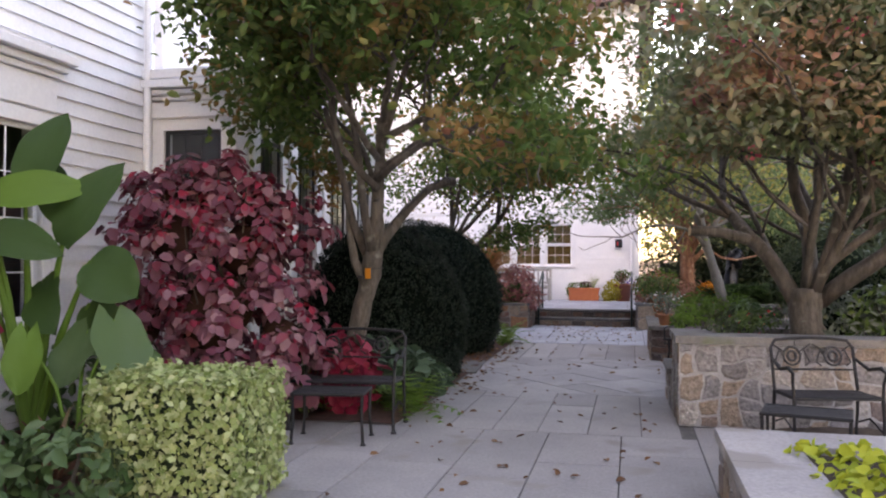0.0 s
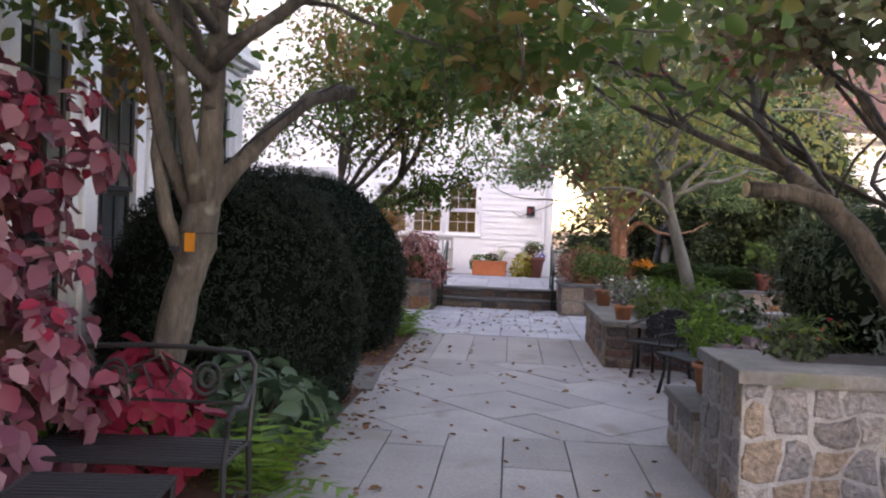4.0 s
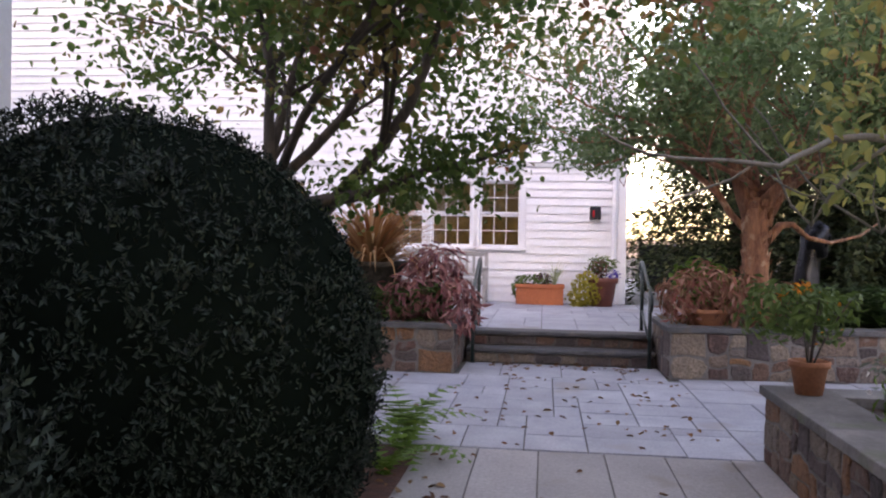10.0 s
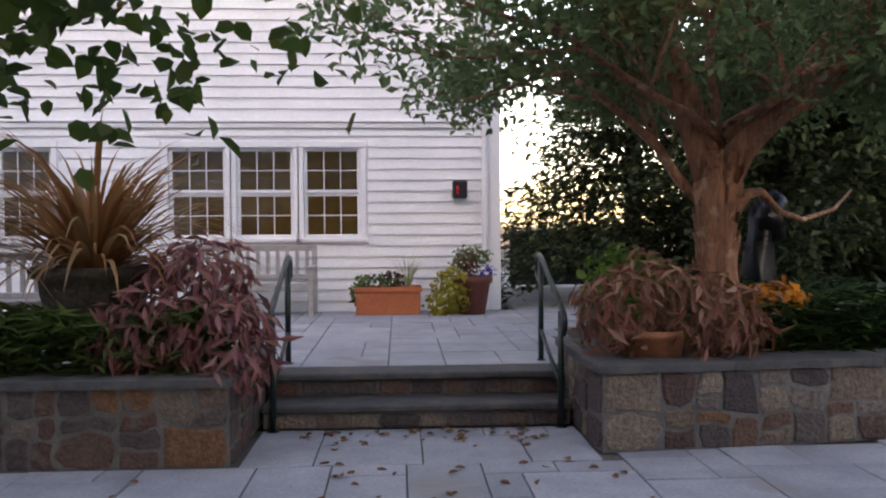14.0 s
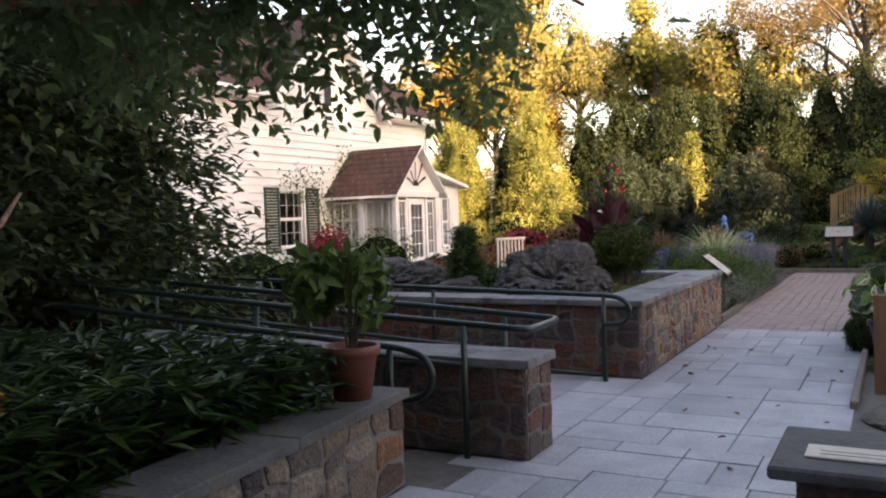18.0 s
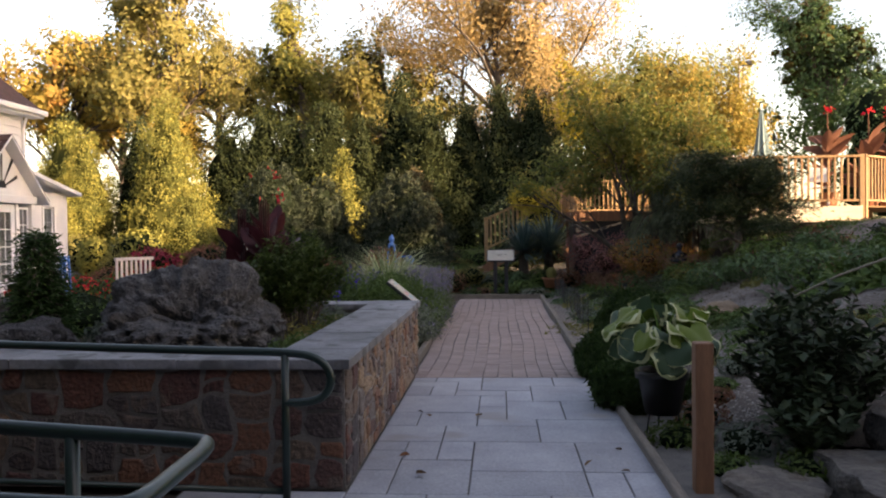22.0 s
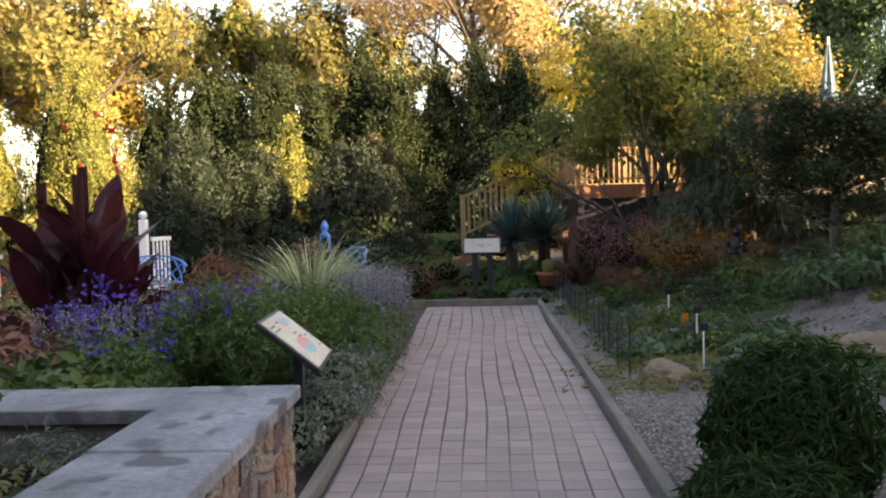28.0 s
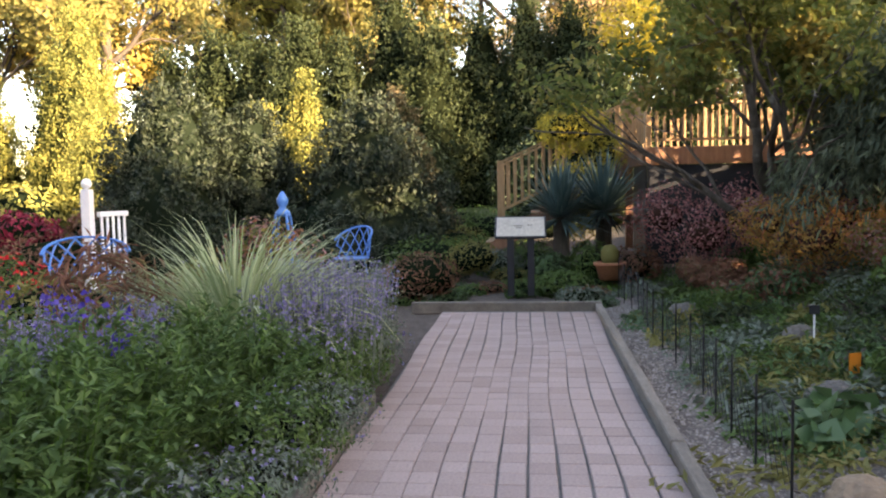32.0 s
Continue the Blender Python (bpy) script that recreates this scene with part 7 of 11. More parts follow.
# ---- terrace ----
def teak_bench(at, turn):
    ob = thing("teak_bench", at, "weathered grey teak bench with a slatted back against the building", "bench", "", turn)
    half = 0.75
    for x in (-half, half):
        for y, h in ((-0.25, 0.62), (0.25, 0.92)):
            part("leg", Build().box((x - 0.032, y - 0.03, 0), (x + 0.032, y + 0.03, h), 0.006), TEAK, ob)
        part("armrest", Build().box((x - 0.04, -0.31, 0.622), (x + 0.04, 0.22, 0.655), 0.008), TEAK, ob)
    for k in range(6):
        part("seat_slat", Build().box((-half + 0.035, -0.27 + k * 0.085, 0.415), (half - 0.035, -0.2 + k * 0.085, 0.44), 0.005), TEAK, ob)
    part("back_rail", Build().box((-half + 0.035, 0.23, 0.84), (half - 0.035, 0.27, 0.92), 0.006), TEAK, ob)
    part("back_rail", Build().box((-half + 0.035, 0.23, 0.47), (half - 0.035, 0.27, 0.53), 0.006), TEAK, ob)
    for k in range(11):
        x = -half + 0.1 + k * (2 * half - 0.2) / 10
        part("back_slat", Build().box((x - 0.025, 0.24, 0.532), (x + 0.025, 0.26, 0.838), 0.004), TEAK, ob)
    part("front_rail", Build().box((-half + 0.035, -0.27, 0.34), (half - 0.035, -0.235, 0.41), 0.005), TEAK, ob)
    return ob


teak_bench((-3.85, 25.05, 0.36), 0)
teak_bench((-6.1, 22.6, 0.36), 180)


def build_terrace():
    rng = np.random.default_rng(60)
    box = thing("terracotta_trough", (-2.12, 25.18, 0.36), "rectangular orange terracotta trough with mixed flowers", "planter")
    b = Build()
    w, d, h = 0.42, 0.19, 0.36
    b.box((-w, -d, 0), (w, -d + 0.03, h), 0.01).box((-w, d - 0.03, 0), (w, d, h), 0.01).box((-w, -d + 0.031, 0), (-w + 0.03, d - 0.031, h), 0.01).box((w - 0.03, -d + 0.031, 0), (w, d - 0.031, h), 0.01).box((-w + 0.03, -d + 0.03, 0.01), (w - 0.03, d - 0.03, 0.05), 0.005)
    part("body", b, ORANGE_CLAY, box)
    part("rim", Build().box((-w - 0.02, -d - 0.02, h - 0.06), (w + 0.02, -d - 0.001, h + 0.005), 0.006).box((-w - 0.02, d + 0.001, h - 0.06), (w + 0.02, d + 0.02, h + 0.005), 0.006), ORANGE_CLAY, box)
    part("potting_soil", Build().box((-w + 0.031, -d + 0.031, h - 0.08), (w - 0.031, d - 0.031, h - 0.04), 0.01), SOIL, box)
    p, n = blob_points(260, [(-0.3, 0, h + 0.05, 0.16, 0.14, 0.14), (0.0, 0, h + 0.08, 0.2, 0.15, 0.12), (-0.42, -0.1, h - 0.08, 0.1, 0.1, 0.16)], rng, 0.4)
    part("foliage", leaf_mesh("foliage", p, n, 0.08, L_GREEN, rng), None, box)
    p, n = blob_points(120, [(0.05, 0, h + 0.1, 0.2, 0.14, 0.1)], rng, 0.6)
    part("blossom", leaf_mesh("blossom", p, n, 0.05, L_CANNA, rng, 0.8), None, box)
    g = part("grass_tuft", blades("grass_tuft", 60, 0.5, 0.012, L_STRIPED, rng, 0.7), None, box)
    g.location = (0.25, 0, h)
    pot = flower_pot("large_flower_pot", (-1.02, 25.1, 0.36), 0.26, 0.50, RED_CLAY, "large red-brown glazed pot with mixed autumn plants")
    pot_plant(pot, 0.5, 0.30, 0.42, 420, 0.09, L_GREEN, 61, 0.35)
    p, n = blob_points(900, [(-0.26, -0.12, 0.3, 0.26, 0.24, 0.34), (-0.42, -0.15, 0.15, 0.2, 0.2, 0.2)], rng, 0.5)
    part("trailing_coleus", leaf_mesh("trailing_coleus", p, n, 0.07, L_GOLD, rng, 0.7), None, pot)
    p, n = blob_points(130, [(-0.05, 0, 0.68, 0.16, 0.14, 0.16)], rng, 0.5)
    part("rusty_blossom", leaf_mesh("rusty_blossom", p, n, 0.07, L_RUST, rng, 0.5), None, pot)
    part("violet_blossom", leaf_mesh("violet_blossom", *blob_points(60, [(0.2, -0.1, 0.56, 0.12, 0.1, 0.08)], rng, 0.5), 0.05, L_BLUE, rng, 0.8), None, pot)
    lamp = thing("wall_lamp", (-1.14, 25.56, 1.9), "small dark square wall lamp with a red indicator", "wall lamp")
    part("housing", Build().box((-0.10, -0.13, 0.0), (0.10, 0.0, 0.24), 0.015), DARK_FRAME, lamp)
    part("lens", Build().box((-0.05, -0.136, 0.05), (-0.015, -0.131, 0.17), 0.002), L_RED, lamp, "red plastic strip")
    for k, (x, y) in enumerate(((-4.19, 20.4), (-5.62, 20.4))):
        urn = thing("stone_urn", (x, y, 0.40), "wide stone urn with bronze sword-leaved flax", "urn", "urns on the terrace")
        part("body", Build().lathe([(0.20, 0), (0.20, 0.06), (0.13, 0.12), (0.13, 0.22), (0.29, 0.36), (0.37, 0.62), (0.38, 0.72), (0.44, 0.74), (0.45, 0.80), (0.42, 0.82), (0.38, 0.80), (0.36, 0.74)], 28), SLAB_ROCK, urn, smooth=True)
        part("potting_soil", Build().lathe([(0.001, 0.76), (0.36, 0.75)], 18, bottom=False), SOIL, urn)
        f = part("flax_foliage", blades("flax_foliage", 300, 1.3, 0.05, L_BRONZE, rng, 1.25, 0.16, 0.5, 6), None, urn)
        f.location = (0, 0, 0.74)
    # planting in the planters
    def ground_cover(name, x0, x1, y0, y1, z, count, label, seed, h=0.3, mat=L_BAMBOO):
        r = np.random.default_rng(seed)
        p = np.stack([r.uniform(x0, x1, count), r.uniform(y0, y1, count), z + h * r.uniform(0.1, 1.0, count) ** 0.7], 1)
        p[:, 2] += 0.05 * np.sin(p[:, 0] * 7) * np.sin(p[:, 1] * 9)
        c = np.repeat(p, 6, 0)
        g = r.uniform(0, 6.283, len(c))
        along = np.stack([np.cos(g), np.sin(g), np.full(len(c), 0.15)], 1)
        ob = new(name, leaf_mesh(name, c, np.tile((0, 0, 1.0), (len(c), 1)), 0.17, mat, r, 0.19, 0.06, 0.25, along=along, spread=0.5))
        tagged(ob, label, "ground cover", kind="stuff")
    ground_cover("ground_cover_west", -7.5, -3.2, 19.55, 20.6, 0.42, 2200, "dense narrow-leaved dark green ground cover in the west planter", 62, 0.50, L_GREEN)
    ground_cover("ground_cover_east", 0.75, 2.95, 20.05, 22.3, 0.42, 2600, "dense narrow-leaved dark green ground cover in the east planter", 63, 0.50)
    bush("drooping_maple_shrub", (-3.35, 19.95, 0.46), [(0, 0, 0.45, 0.42, 0.38, 0.42), (0.25, -0.25, 0.25, 0.32, 0.28, 0.34), (-0.3, -0.2, 0.3, 0.32, 0.25, 0.34), (0.05, 0.05, 0.75, 0.3, 0.3, 0.25)], 1500, 0.17, L_PINKISH, "drooping dusky pink cut-leaf shrub at the planter's end", seed=64, width=0.22, droop=1.8, stems=8, shell=0.55)
    tub = flower_pot("flower_pot", (-0.18, 20.02, 0.46), 0.24, 0.30, TERRACOTTA, "terracotta pot with a rusty drooping plant beside the handrail")
    pp, nn = blob_points(1250, [(0, 0, 0.55, 0.42, 0.36, 0.28), (0.35, -0.15, 0.42, 0.32, 0.28, 0.3), (-0.3, -0.1, 0.42, 0.28, 0.28, 0.28), (0.6, -0.05, 0.35, 0.25, 0.22, 0.26)], rng, 0.5, 0.25)
    part("foliage", leaf_mesh("foliage", pp, nn, 0.15, L_ROSY, rng, 0.24, 0.1, 2.0), None, tub)
    p2 = flower_pot("flower_pot", (0.92, 20.45, 0.46), 0.13, 0.24, TERRACOTTA, "terracotta pot of orange flowers in the planter")
    part("blossom", leaf_mesh("blossom", *blob_points(420, [(0, 0, 0.45, 0.24, 0.22, 0.14)], rng, 0.5), 0.07, L_ORANGE, rng, 0.7), None, p2)
    p3 = flower_pot("flower_pot", (3.05, 20.06, 0.575), 0.155, 0.31, RED_CLAY, "glazed red-brown pot with a leafy green shrub on the wall corner")
    pot_plant(p3, 0.31, 0.25, 0.60, 520, 0.12, L_GREEN, 66, 0.5, droop=0.2)
    bush("lime_shrub", (0.0, 21.3, 0.4), [(0, 0, 0.5, 0.4, 0.35, 0.4), (0.35, 0.1, 0.35, 0.3, 0.3, 0.3)], 700, 0.12, L_FERN, "bright green leafy shrub behind the peeling trunk", seed=67, width=0.6, broad=True, stems=4)
    sc = thing("garden_sculpture", (1.6, 22.25, 0.36), "dark bronze abstract garden sculpture behind the tree", "sculpture")
    part("figure", Build().rock((0, 0, 0.75), (0.16, 0.14, 0.75), 3, 0.35).rock((0.1, 0, 1.2), (0.2, 0.16, 0.24), 5, 0.3), BRONZE, sc, smooth=True)
    pan = thing("screen_panel", (0.75, 30.0, 0.3), "long black screen panel by the rear walk", "screen")
    part("panel", Build().box((-0.6, -0.03, 0.1), (2.4, 0.03, 1.15), 0.01), DARK_FRAME, pan)
    for x in (-0.55, 0.9, 2.35):
        part("post", Build().box((x - 0.03, -0.06, -0.35), (x + 0.03, -0.032, 1.25), 0.005), DARK_FRAME, pan)
    fe = thing("metal_fence", (-0.3, 33.0, 0.3), "dark metal picket railing at the end of the side walk", "fence")
    part("top_rail", Build().box((0, -0.02, 1.02), (3.2, 0.02, 1.06), 0.004), DARK_FRAME, fe)
    part("bottom_rail", Build().box((0, -0.02, 0.12), (3.2, 0.02, 0.15), 0.004), DARK_FRAME, fe)
    for k in range(27):
        part("picket", Build().box((0.02 + k * 0.12, -0.008, 0.0), (0.036 + k * 0.12, 0.008, 1.02), 0.002), DARK_FRAME, fe)
    walk2 = tagged(part("pavement_side", Build().box((-0.35, 25.6, 0.0), (3.0, 36, 0.352), 0.01), CONCRETE), "grey concrete side walk past the building", "paving", kind="structure")


build_terrace()


def build_maple():
    trunk = [(0.05, 0.0, -0.25, 0.22), (0.03, 0, 0.1, 0.165), (0.0, 0, 0.7, 0.145), (-0.02, 0, 1.1, 0.15), (-0.02, 0, 1.35, 0.155), (0.0, 0, 1.6, 0.08)]

    def flakes(ob, rng):
        b = Build()
        for k in range(150):
            g, z = rng.uniform(0, 6.283), rng.uniform(0.0, 1.5)
            r = 0.165 if z < 1.2 else 0.175
            c, s = math.cos(g), math.sin(g)
            w, h = rng.uniform(0.015, 0.04), rng.uniform(0.05, 0.14)
            t = (-s * w, c * w)
            b.add([(r * c - t[0], r * s - t[1], z), (r * c + t[0], r * s + t[1], z), ((r + 0.018) * c + t[0], (r + 0.018) * s + t[1], z + h), ((r + 0.02) * c - t[0], (r + 0.02) * s - t[1], z + h)], [(0, 1, 2, 3)])
        part("peeling_bark", b, RUST_BARK, ob)
        way = [Vector(q) for q in ((0.05, -0.05, 1.7), (0.5, -0.6, 2.15), (1.0, -1.2, 2.3), (1.5, -1.7, 2.2), (2.1, -2.0, 2.0))]
        bough = part("overhanging_limb", Build().tube(way, [0.045, 0.035, 0.026, 0.018, 0.008], 7), RUST_BARK, ob, smooth=True)
        c = []
        for k in range(190):
            s = rng.uniform(1.2, 4.0)
            q = way[int(s)].lerp(way[min(4, int(s) + 1)], s - int(s)) if s < 4 else way[4]
            c.append(q + Vector((rng.normal(0.05, 0.36), rng.normal(0, 0.32), rng.normal(-0.10, 0.26))))
        c = np.repeat(np.array(c), 40, 0) + rng.normal(0, 0.11, (190 * 40, 3))
        c = c[(c[:, 2] > 1.54) & (c[:, 0] < 2.2) & (c[:, 1] > -2.62 + 0.44 * c[:, 0])]
        part("hanging_foliage", leaf_mesh("hanging_foliage", c, unit(rng.normal(0, 0.6, c.shape) + (0, 0, 0.9)), 0.062, L_MAPLE, rng, 0.55, 0.12, 1.0, True), None, bough)
    limbs = [((-0.06, 0, 1.3), (-0.42, -0.05, 1.0), 1.7, 0.095), ((-0.03, 0.03, 1.45), (-0.12, 0.12, 1.0), 1.8, 0.085), ((0.03, -0.03, 1.45), (0.12, -0.12, 1.0), 1.8, 0.085), ((0.07, 0, 1.3), (0.40, 0.0, 1.0), 1.7, 0.095),
             ((-0.1, 0.05, 1.2), (-0.75, 0.2, 0.8), 1.4, 0.045), ((0.08, -0.02, 1.6), (0.75, -0.5, 0.7), 1.6, 0.045), ((0.1, -0.02, 1.8), (0.85, -0.62, 0.38), 1.7, 0.04), ((0.1, 0.05, 1.8), (1.0, 0.1, 0.5), 1.7, 0.04), ((0, 0, 1.7), (-0.3, -0.85, 0.75), 1.5, 0.04), ((0.1, 0.1, 1.6), (0.4, 0.7, 0.9), 1.6, 0.045), ((0, 0, 1.7), (-0.7, -0.5, 0.6), 1.6, 0.04)]
    tree("paperbark_maple", (0.46, 20.45, 0.46), limbs, "paperbark maple with peeling cinnamon bark and fine green leaves", RUST_BARK, L_MAPLE, 0.095, 32, 105, trunk, 2, 5, 0.7, 0.18, 0.5, 0.15, False, 0.9, flakes, keep=lambda p: p[:, 2] > np.where(p[:, 0] > 1.2, 1.62, 1.95), low=1.9)
    # low side limb
    ob = thing("fallen_limb", (0.62, 20.62, 1.62), "bent bare cinnamon side branch of the maple", "branch")
    part("limb", Build().tube([(-0.05, -0.05, -0.12), (0.18, 0.1, 0.12), (0.35, 0.2, 0.14), (0.6, 0.4, -0.02), (1.0, 0.8, -0.08), (1.5, 1.2, 0.02), (1.9, 1.6, 0.22)], [0.06, 0.05, 0.035, 0.03, 0.025, 0.018, 0.01], 8), RUST_BARK, ob, smooth=True)


build_maple()


def conifer(name, at, h, r, label, material, seed, count=9000, size=0.16, skirt=0.2, bark=DARK_BARK, width=0.3, group="", droop=1.0, whorls=26):
    """A conifer: trunk, whorls of drooping boughs and sprays along them."""
    rng = np.random.default_rng(seed)
    ob = thing(name, at, label, "conifer", group)
    part("trunk", Build().tube([(0, 0, -0.2), (0, 0, h * 0.5), (0, 0, h)], [r * 0.075, r * 0.05, 0.01], 8), bark, ob, smooth=True)
    w, pts, ways = Build(), [], []
    for k in range(whorls):
        f = (k + rng.uniform(0, 0.8)) / whorls
        z = h * (skirt + (1 - skirt) * f)
        l = r * (1 - f) ** 0.8 * rng.uniform(0.75, 1.1) + 0.1
        for j in range(6):
            g = 6.283 * j / 6 + rng.uniform(-0.5, 0.5) + k * 0.6
            d = Vector((math.cos(g), math.sin(g), 0))
            a, b = Vector((0, 0, z)), Vector((0, 0, z)) + d * l + Vector((0, 0, -0.22 * l))
            m = a.lerp(b, 0.55) + Vector((0, 0, 0.08 * l))
            w.tube([a, m, b], [0.02, 0.012, 0.004], 4)
            n = max(3, int(count / (whorls * 6) * (l / (0.55 * r))))
            for s in rng.uniform(0.15, 1.05, n):
                q = a.lerp(m, s / 0.55) if s < 0.55 else m.lerp(b, (s - 0.55) / 0.45)
                pts.append(q)
                ways.append(d)
    part("branchwork", w, bark, ob)
    pts, ways = np.array(pts), np.array(ways)
    pts += rng.normal(0, 0.02 + 0.05 * r, pts.shape)
    ways = ways + rng.normal(0, 0.5, ways.shape)
    part("foliage", leaf_mesh("foliage", pts, np.tile((0, 0, 1.0), (len(pts), 1)), size, material, rng, width, 0.1, droop, along=ways), None, ob)
    return ob


conifer("dark_conifer", (3.4, 25.2, 0.3), 6.5, 2.5, "tall dark conifer with drooping boughs by the ramp", L_CONIFER, 111, 37500, 0.155, 0.05, width=0.42, group="dark conifers")
conifer("dark_conifer", (1.7, 27.0, 0.3), 7.0, 2.2, "tall dark conifer beside the side walk", L_CONIFER, 112, 20000, 0.155, 0.10, width=0.42, group="dark conifers")
conifer("dark_conifer", (5.6, 28.5, 0.2), 6.0, 2.2, "dark conifer before the white house", L_CONIFER, 113, 21250, 0.155, 0.05, width=0.42, group="dark conifers")
conifer("dark_conifer", (5.0, 25.6, 0.2), 6.2, 2.9, "dark drooping conifer behind the ramp", L_CONIFER, 114, 37500, 0.155, 0.03, width=0.42, group="dark conifers")
conifer("dark_conifer", (6.6, 27.2, 0.1), 4.6, 1.7, "shorter conifer with drooping boughs by the cottage", L_GREEN, 115, 16250, 0.155, 0.04, width=0.42, group="dark conifers")

# ---- raised alpine bed and rock garden ----
def boulder(at, size, seed, label, material=BOULDER, group="", rough=0.28):
    ob = thing("boulder", at, label, "boulder", group)
    part("rock", Build().rock((0, 0, 0), size, seed, rough, 6 if size[0] > 0.7 and material is BOULDER else 4, 0.22 if material is BOULDER else 0.03), material, ob)
    return ob


def dome(name, at, r, h, material, label, seed, count=2600, size=0.06, width=0.3, group="", core=0.85, category="shrub"):
    return bush(name, at, [(0, 0, h * 0.5, r, r, h * 0.52), (r * 0.3, -r * 0.2, h * 0.4, r * 0.7, r * 0.7, h * 0.42), (-r * 0.3, r * 0.25, h * 0.42, r * 0.7, r * 0.7, h * 0.45)], count, size, material, label, category, core, group, seed, width, droop=0.0, shell=0.85, lump=0.08)


def info_board(at, turn, w, d, tilt, h, label, posts, pictures=False):
    """A tilted information panel on posts; it faces its own -y."""
    ob = thing("information_board", at, label, "sign", "", turn)
    m = Matrix.Translation((0, 0, h)) @ pose(0, 0, 0, tilt, 0, 0)
    part("tray", Build().box((-w / 2, -d / 2, -0.035), (w / 2, d / 2, 0.0), 0.006, m), DARK_FRAME, ob)
    face = part("panel_face", Build().box((-w / 2 + 0.022, -d / 2 + 0.022, 0.001), (w / 2 - 0.022, d / 2 - 0.022, 0.004), 0.001, m), BOARD_FACE, ob)
    if pictures:
        teal, rose, grn = paint("print_teal", (0.25, 0.42, 0.45), 0.6), paint("print_rose", (0.60, 0.28, 0.26), 0.6), paint("print_green", (0.52, 0.55, 0.38), 0.6)
        def oval(cx, cy, rx, ry, a0, a1, mat, z=0.006):
            pts = [(cx + rx * math.cos(a), cy + ry * math.sin(a), z) for a in np.linspace(a0, a1, 20)]
            part("printed_picture", Build().add([m @ Vector(p) for p in pts], [tuple(range(20))]), mat, face)
        oval(-0.02, -0.07, 0.15, 0.075, 0.1, 3.24, rose)
        oval(-0.02, -0.07, 0.15, 0.075, 3.24, 6.38, teal)
        oval(0.12, 0.14, 0.13, 0.035, 0, 6.1, teal)
        oval(0.06, 0.12, 0.05, 0.02, 0, 6.1, rose, 0.008)
        oval(-0.25, 0.06, 0.06, 0.09, 0, 6.1, grn)
    for k, (u, v, l) in enumerate(((-0.36, 0.16, 0.16), (-0.36, 0.12, 0.2), (0.0, 0.04, 0.10), (0.02, 0.0, 0.12), (0.22, -0.02, 0.08), (0.26, -0.14, 0.07), (-0.1, 0.17, 0.08)) if pictures else ((-0.12, 0.02, 0.16), (-0.08, -0.02, 0.1), (0.12, 0.03, 0.08))):
        s = w / 0.86
        part("line_of_print", Build().box((u * s, v * d / 0.5 - 0.006, 0.005), ((u + l) * s, v * d / 0.5 + 0.006, 0.0065), 0.0005, m), INK, face)
    for x in posts:
        part("post", Build().box((x - 0.045, -0.03, 0), (x + 0.045, 0.03, h - 0.03), 0.006), DARK_FRAME, ob)
    return ob


info_board((12.55, 19.79, 0.0), 4, 0.69, 0.48, 39, 0.74, "tilted garden information panel with colour pictures on a dark post", (0.0,), True)
info_board((21.75, 18.58, 0.05), -90, 0.66, 0.34, 52, 0.90, "pale garden information panel on two dark posts", (-0.13, 0.13))


def leafy_stems(name, at, rx, ry, h, stems, per, size, material, label, category, seed, low=0.3, flare=1.0, width=0.36, group="", bark=DARK_BARK):
    """A plant of many upright leafy stems that spread from its foot."""
    rng = np.random.default_rng(seed)
    ob = thing(name, at, label, category, group)
    g, q = rng.uniform(0, 6.283, stems), np.sqrt(rng.uniform(0, 1, stems))
    end = np.stack([rx * q * np.cos(g), ry * q * np.sin(g), h * (1.05 - 0.45 * q ** 2) * rng.uniform(0.72, 1.08, stems)], 1)
    foot = end * (1 - 0.72 * flare, 1 - 0.72 * flare, 0)
    bend = (foot + end) / 2 + np.stack([rx * 0.10 * q * np.cos(g), ry * 0.10 * q * np.sin(g), np.zeros(stems)], 1) * -flare
    wood = Build()
    for a, b, c in zip(foot[::3], bend[::3], end[::3]):
        wood.tube([tuple(a), tuple(b), tuple(c)], [0.006, 0.005, 0.002], 4)
    part("branchwork", wood, bark, ob)
    s = (low + (1 - low) * rng.uniform(0, 1, (stems, per)) ** 0.75)[..., None]
    p = (foot[:, None] * (1 - s) ** 2 + 2 * bend[:, None] * s * (1 - s) + end[:, None] * s ** 2 + rng.normal(0, 0.018, (stems, per, 3))).reshape(-1, 3)
    spin = rng.uniform(0, 6.283, stems * per)
    out = np.stack([np.cos(spin), np.sin(spin), np.full(len(spin), 0.55)], 1)
    part("foliage", leaf_mesh("foliage", p, np.stack([-0.5 * np.cos(spin), -0.5 * np.sin(spin), np.ones(len(spin))], 1), size, material, rng, width, 0.12, 0.0, along=out, spread=0.6), None, ob)


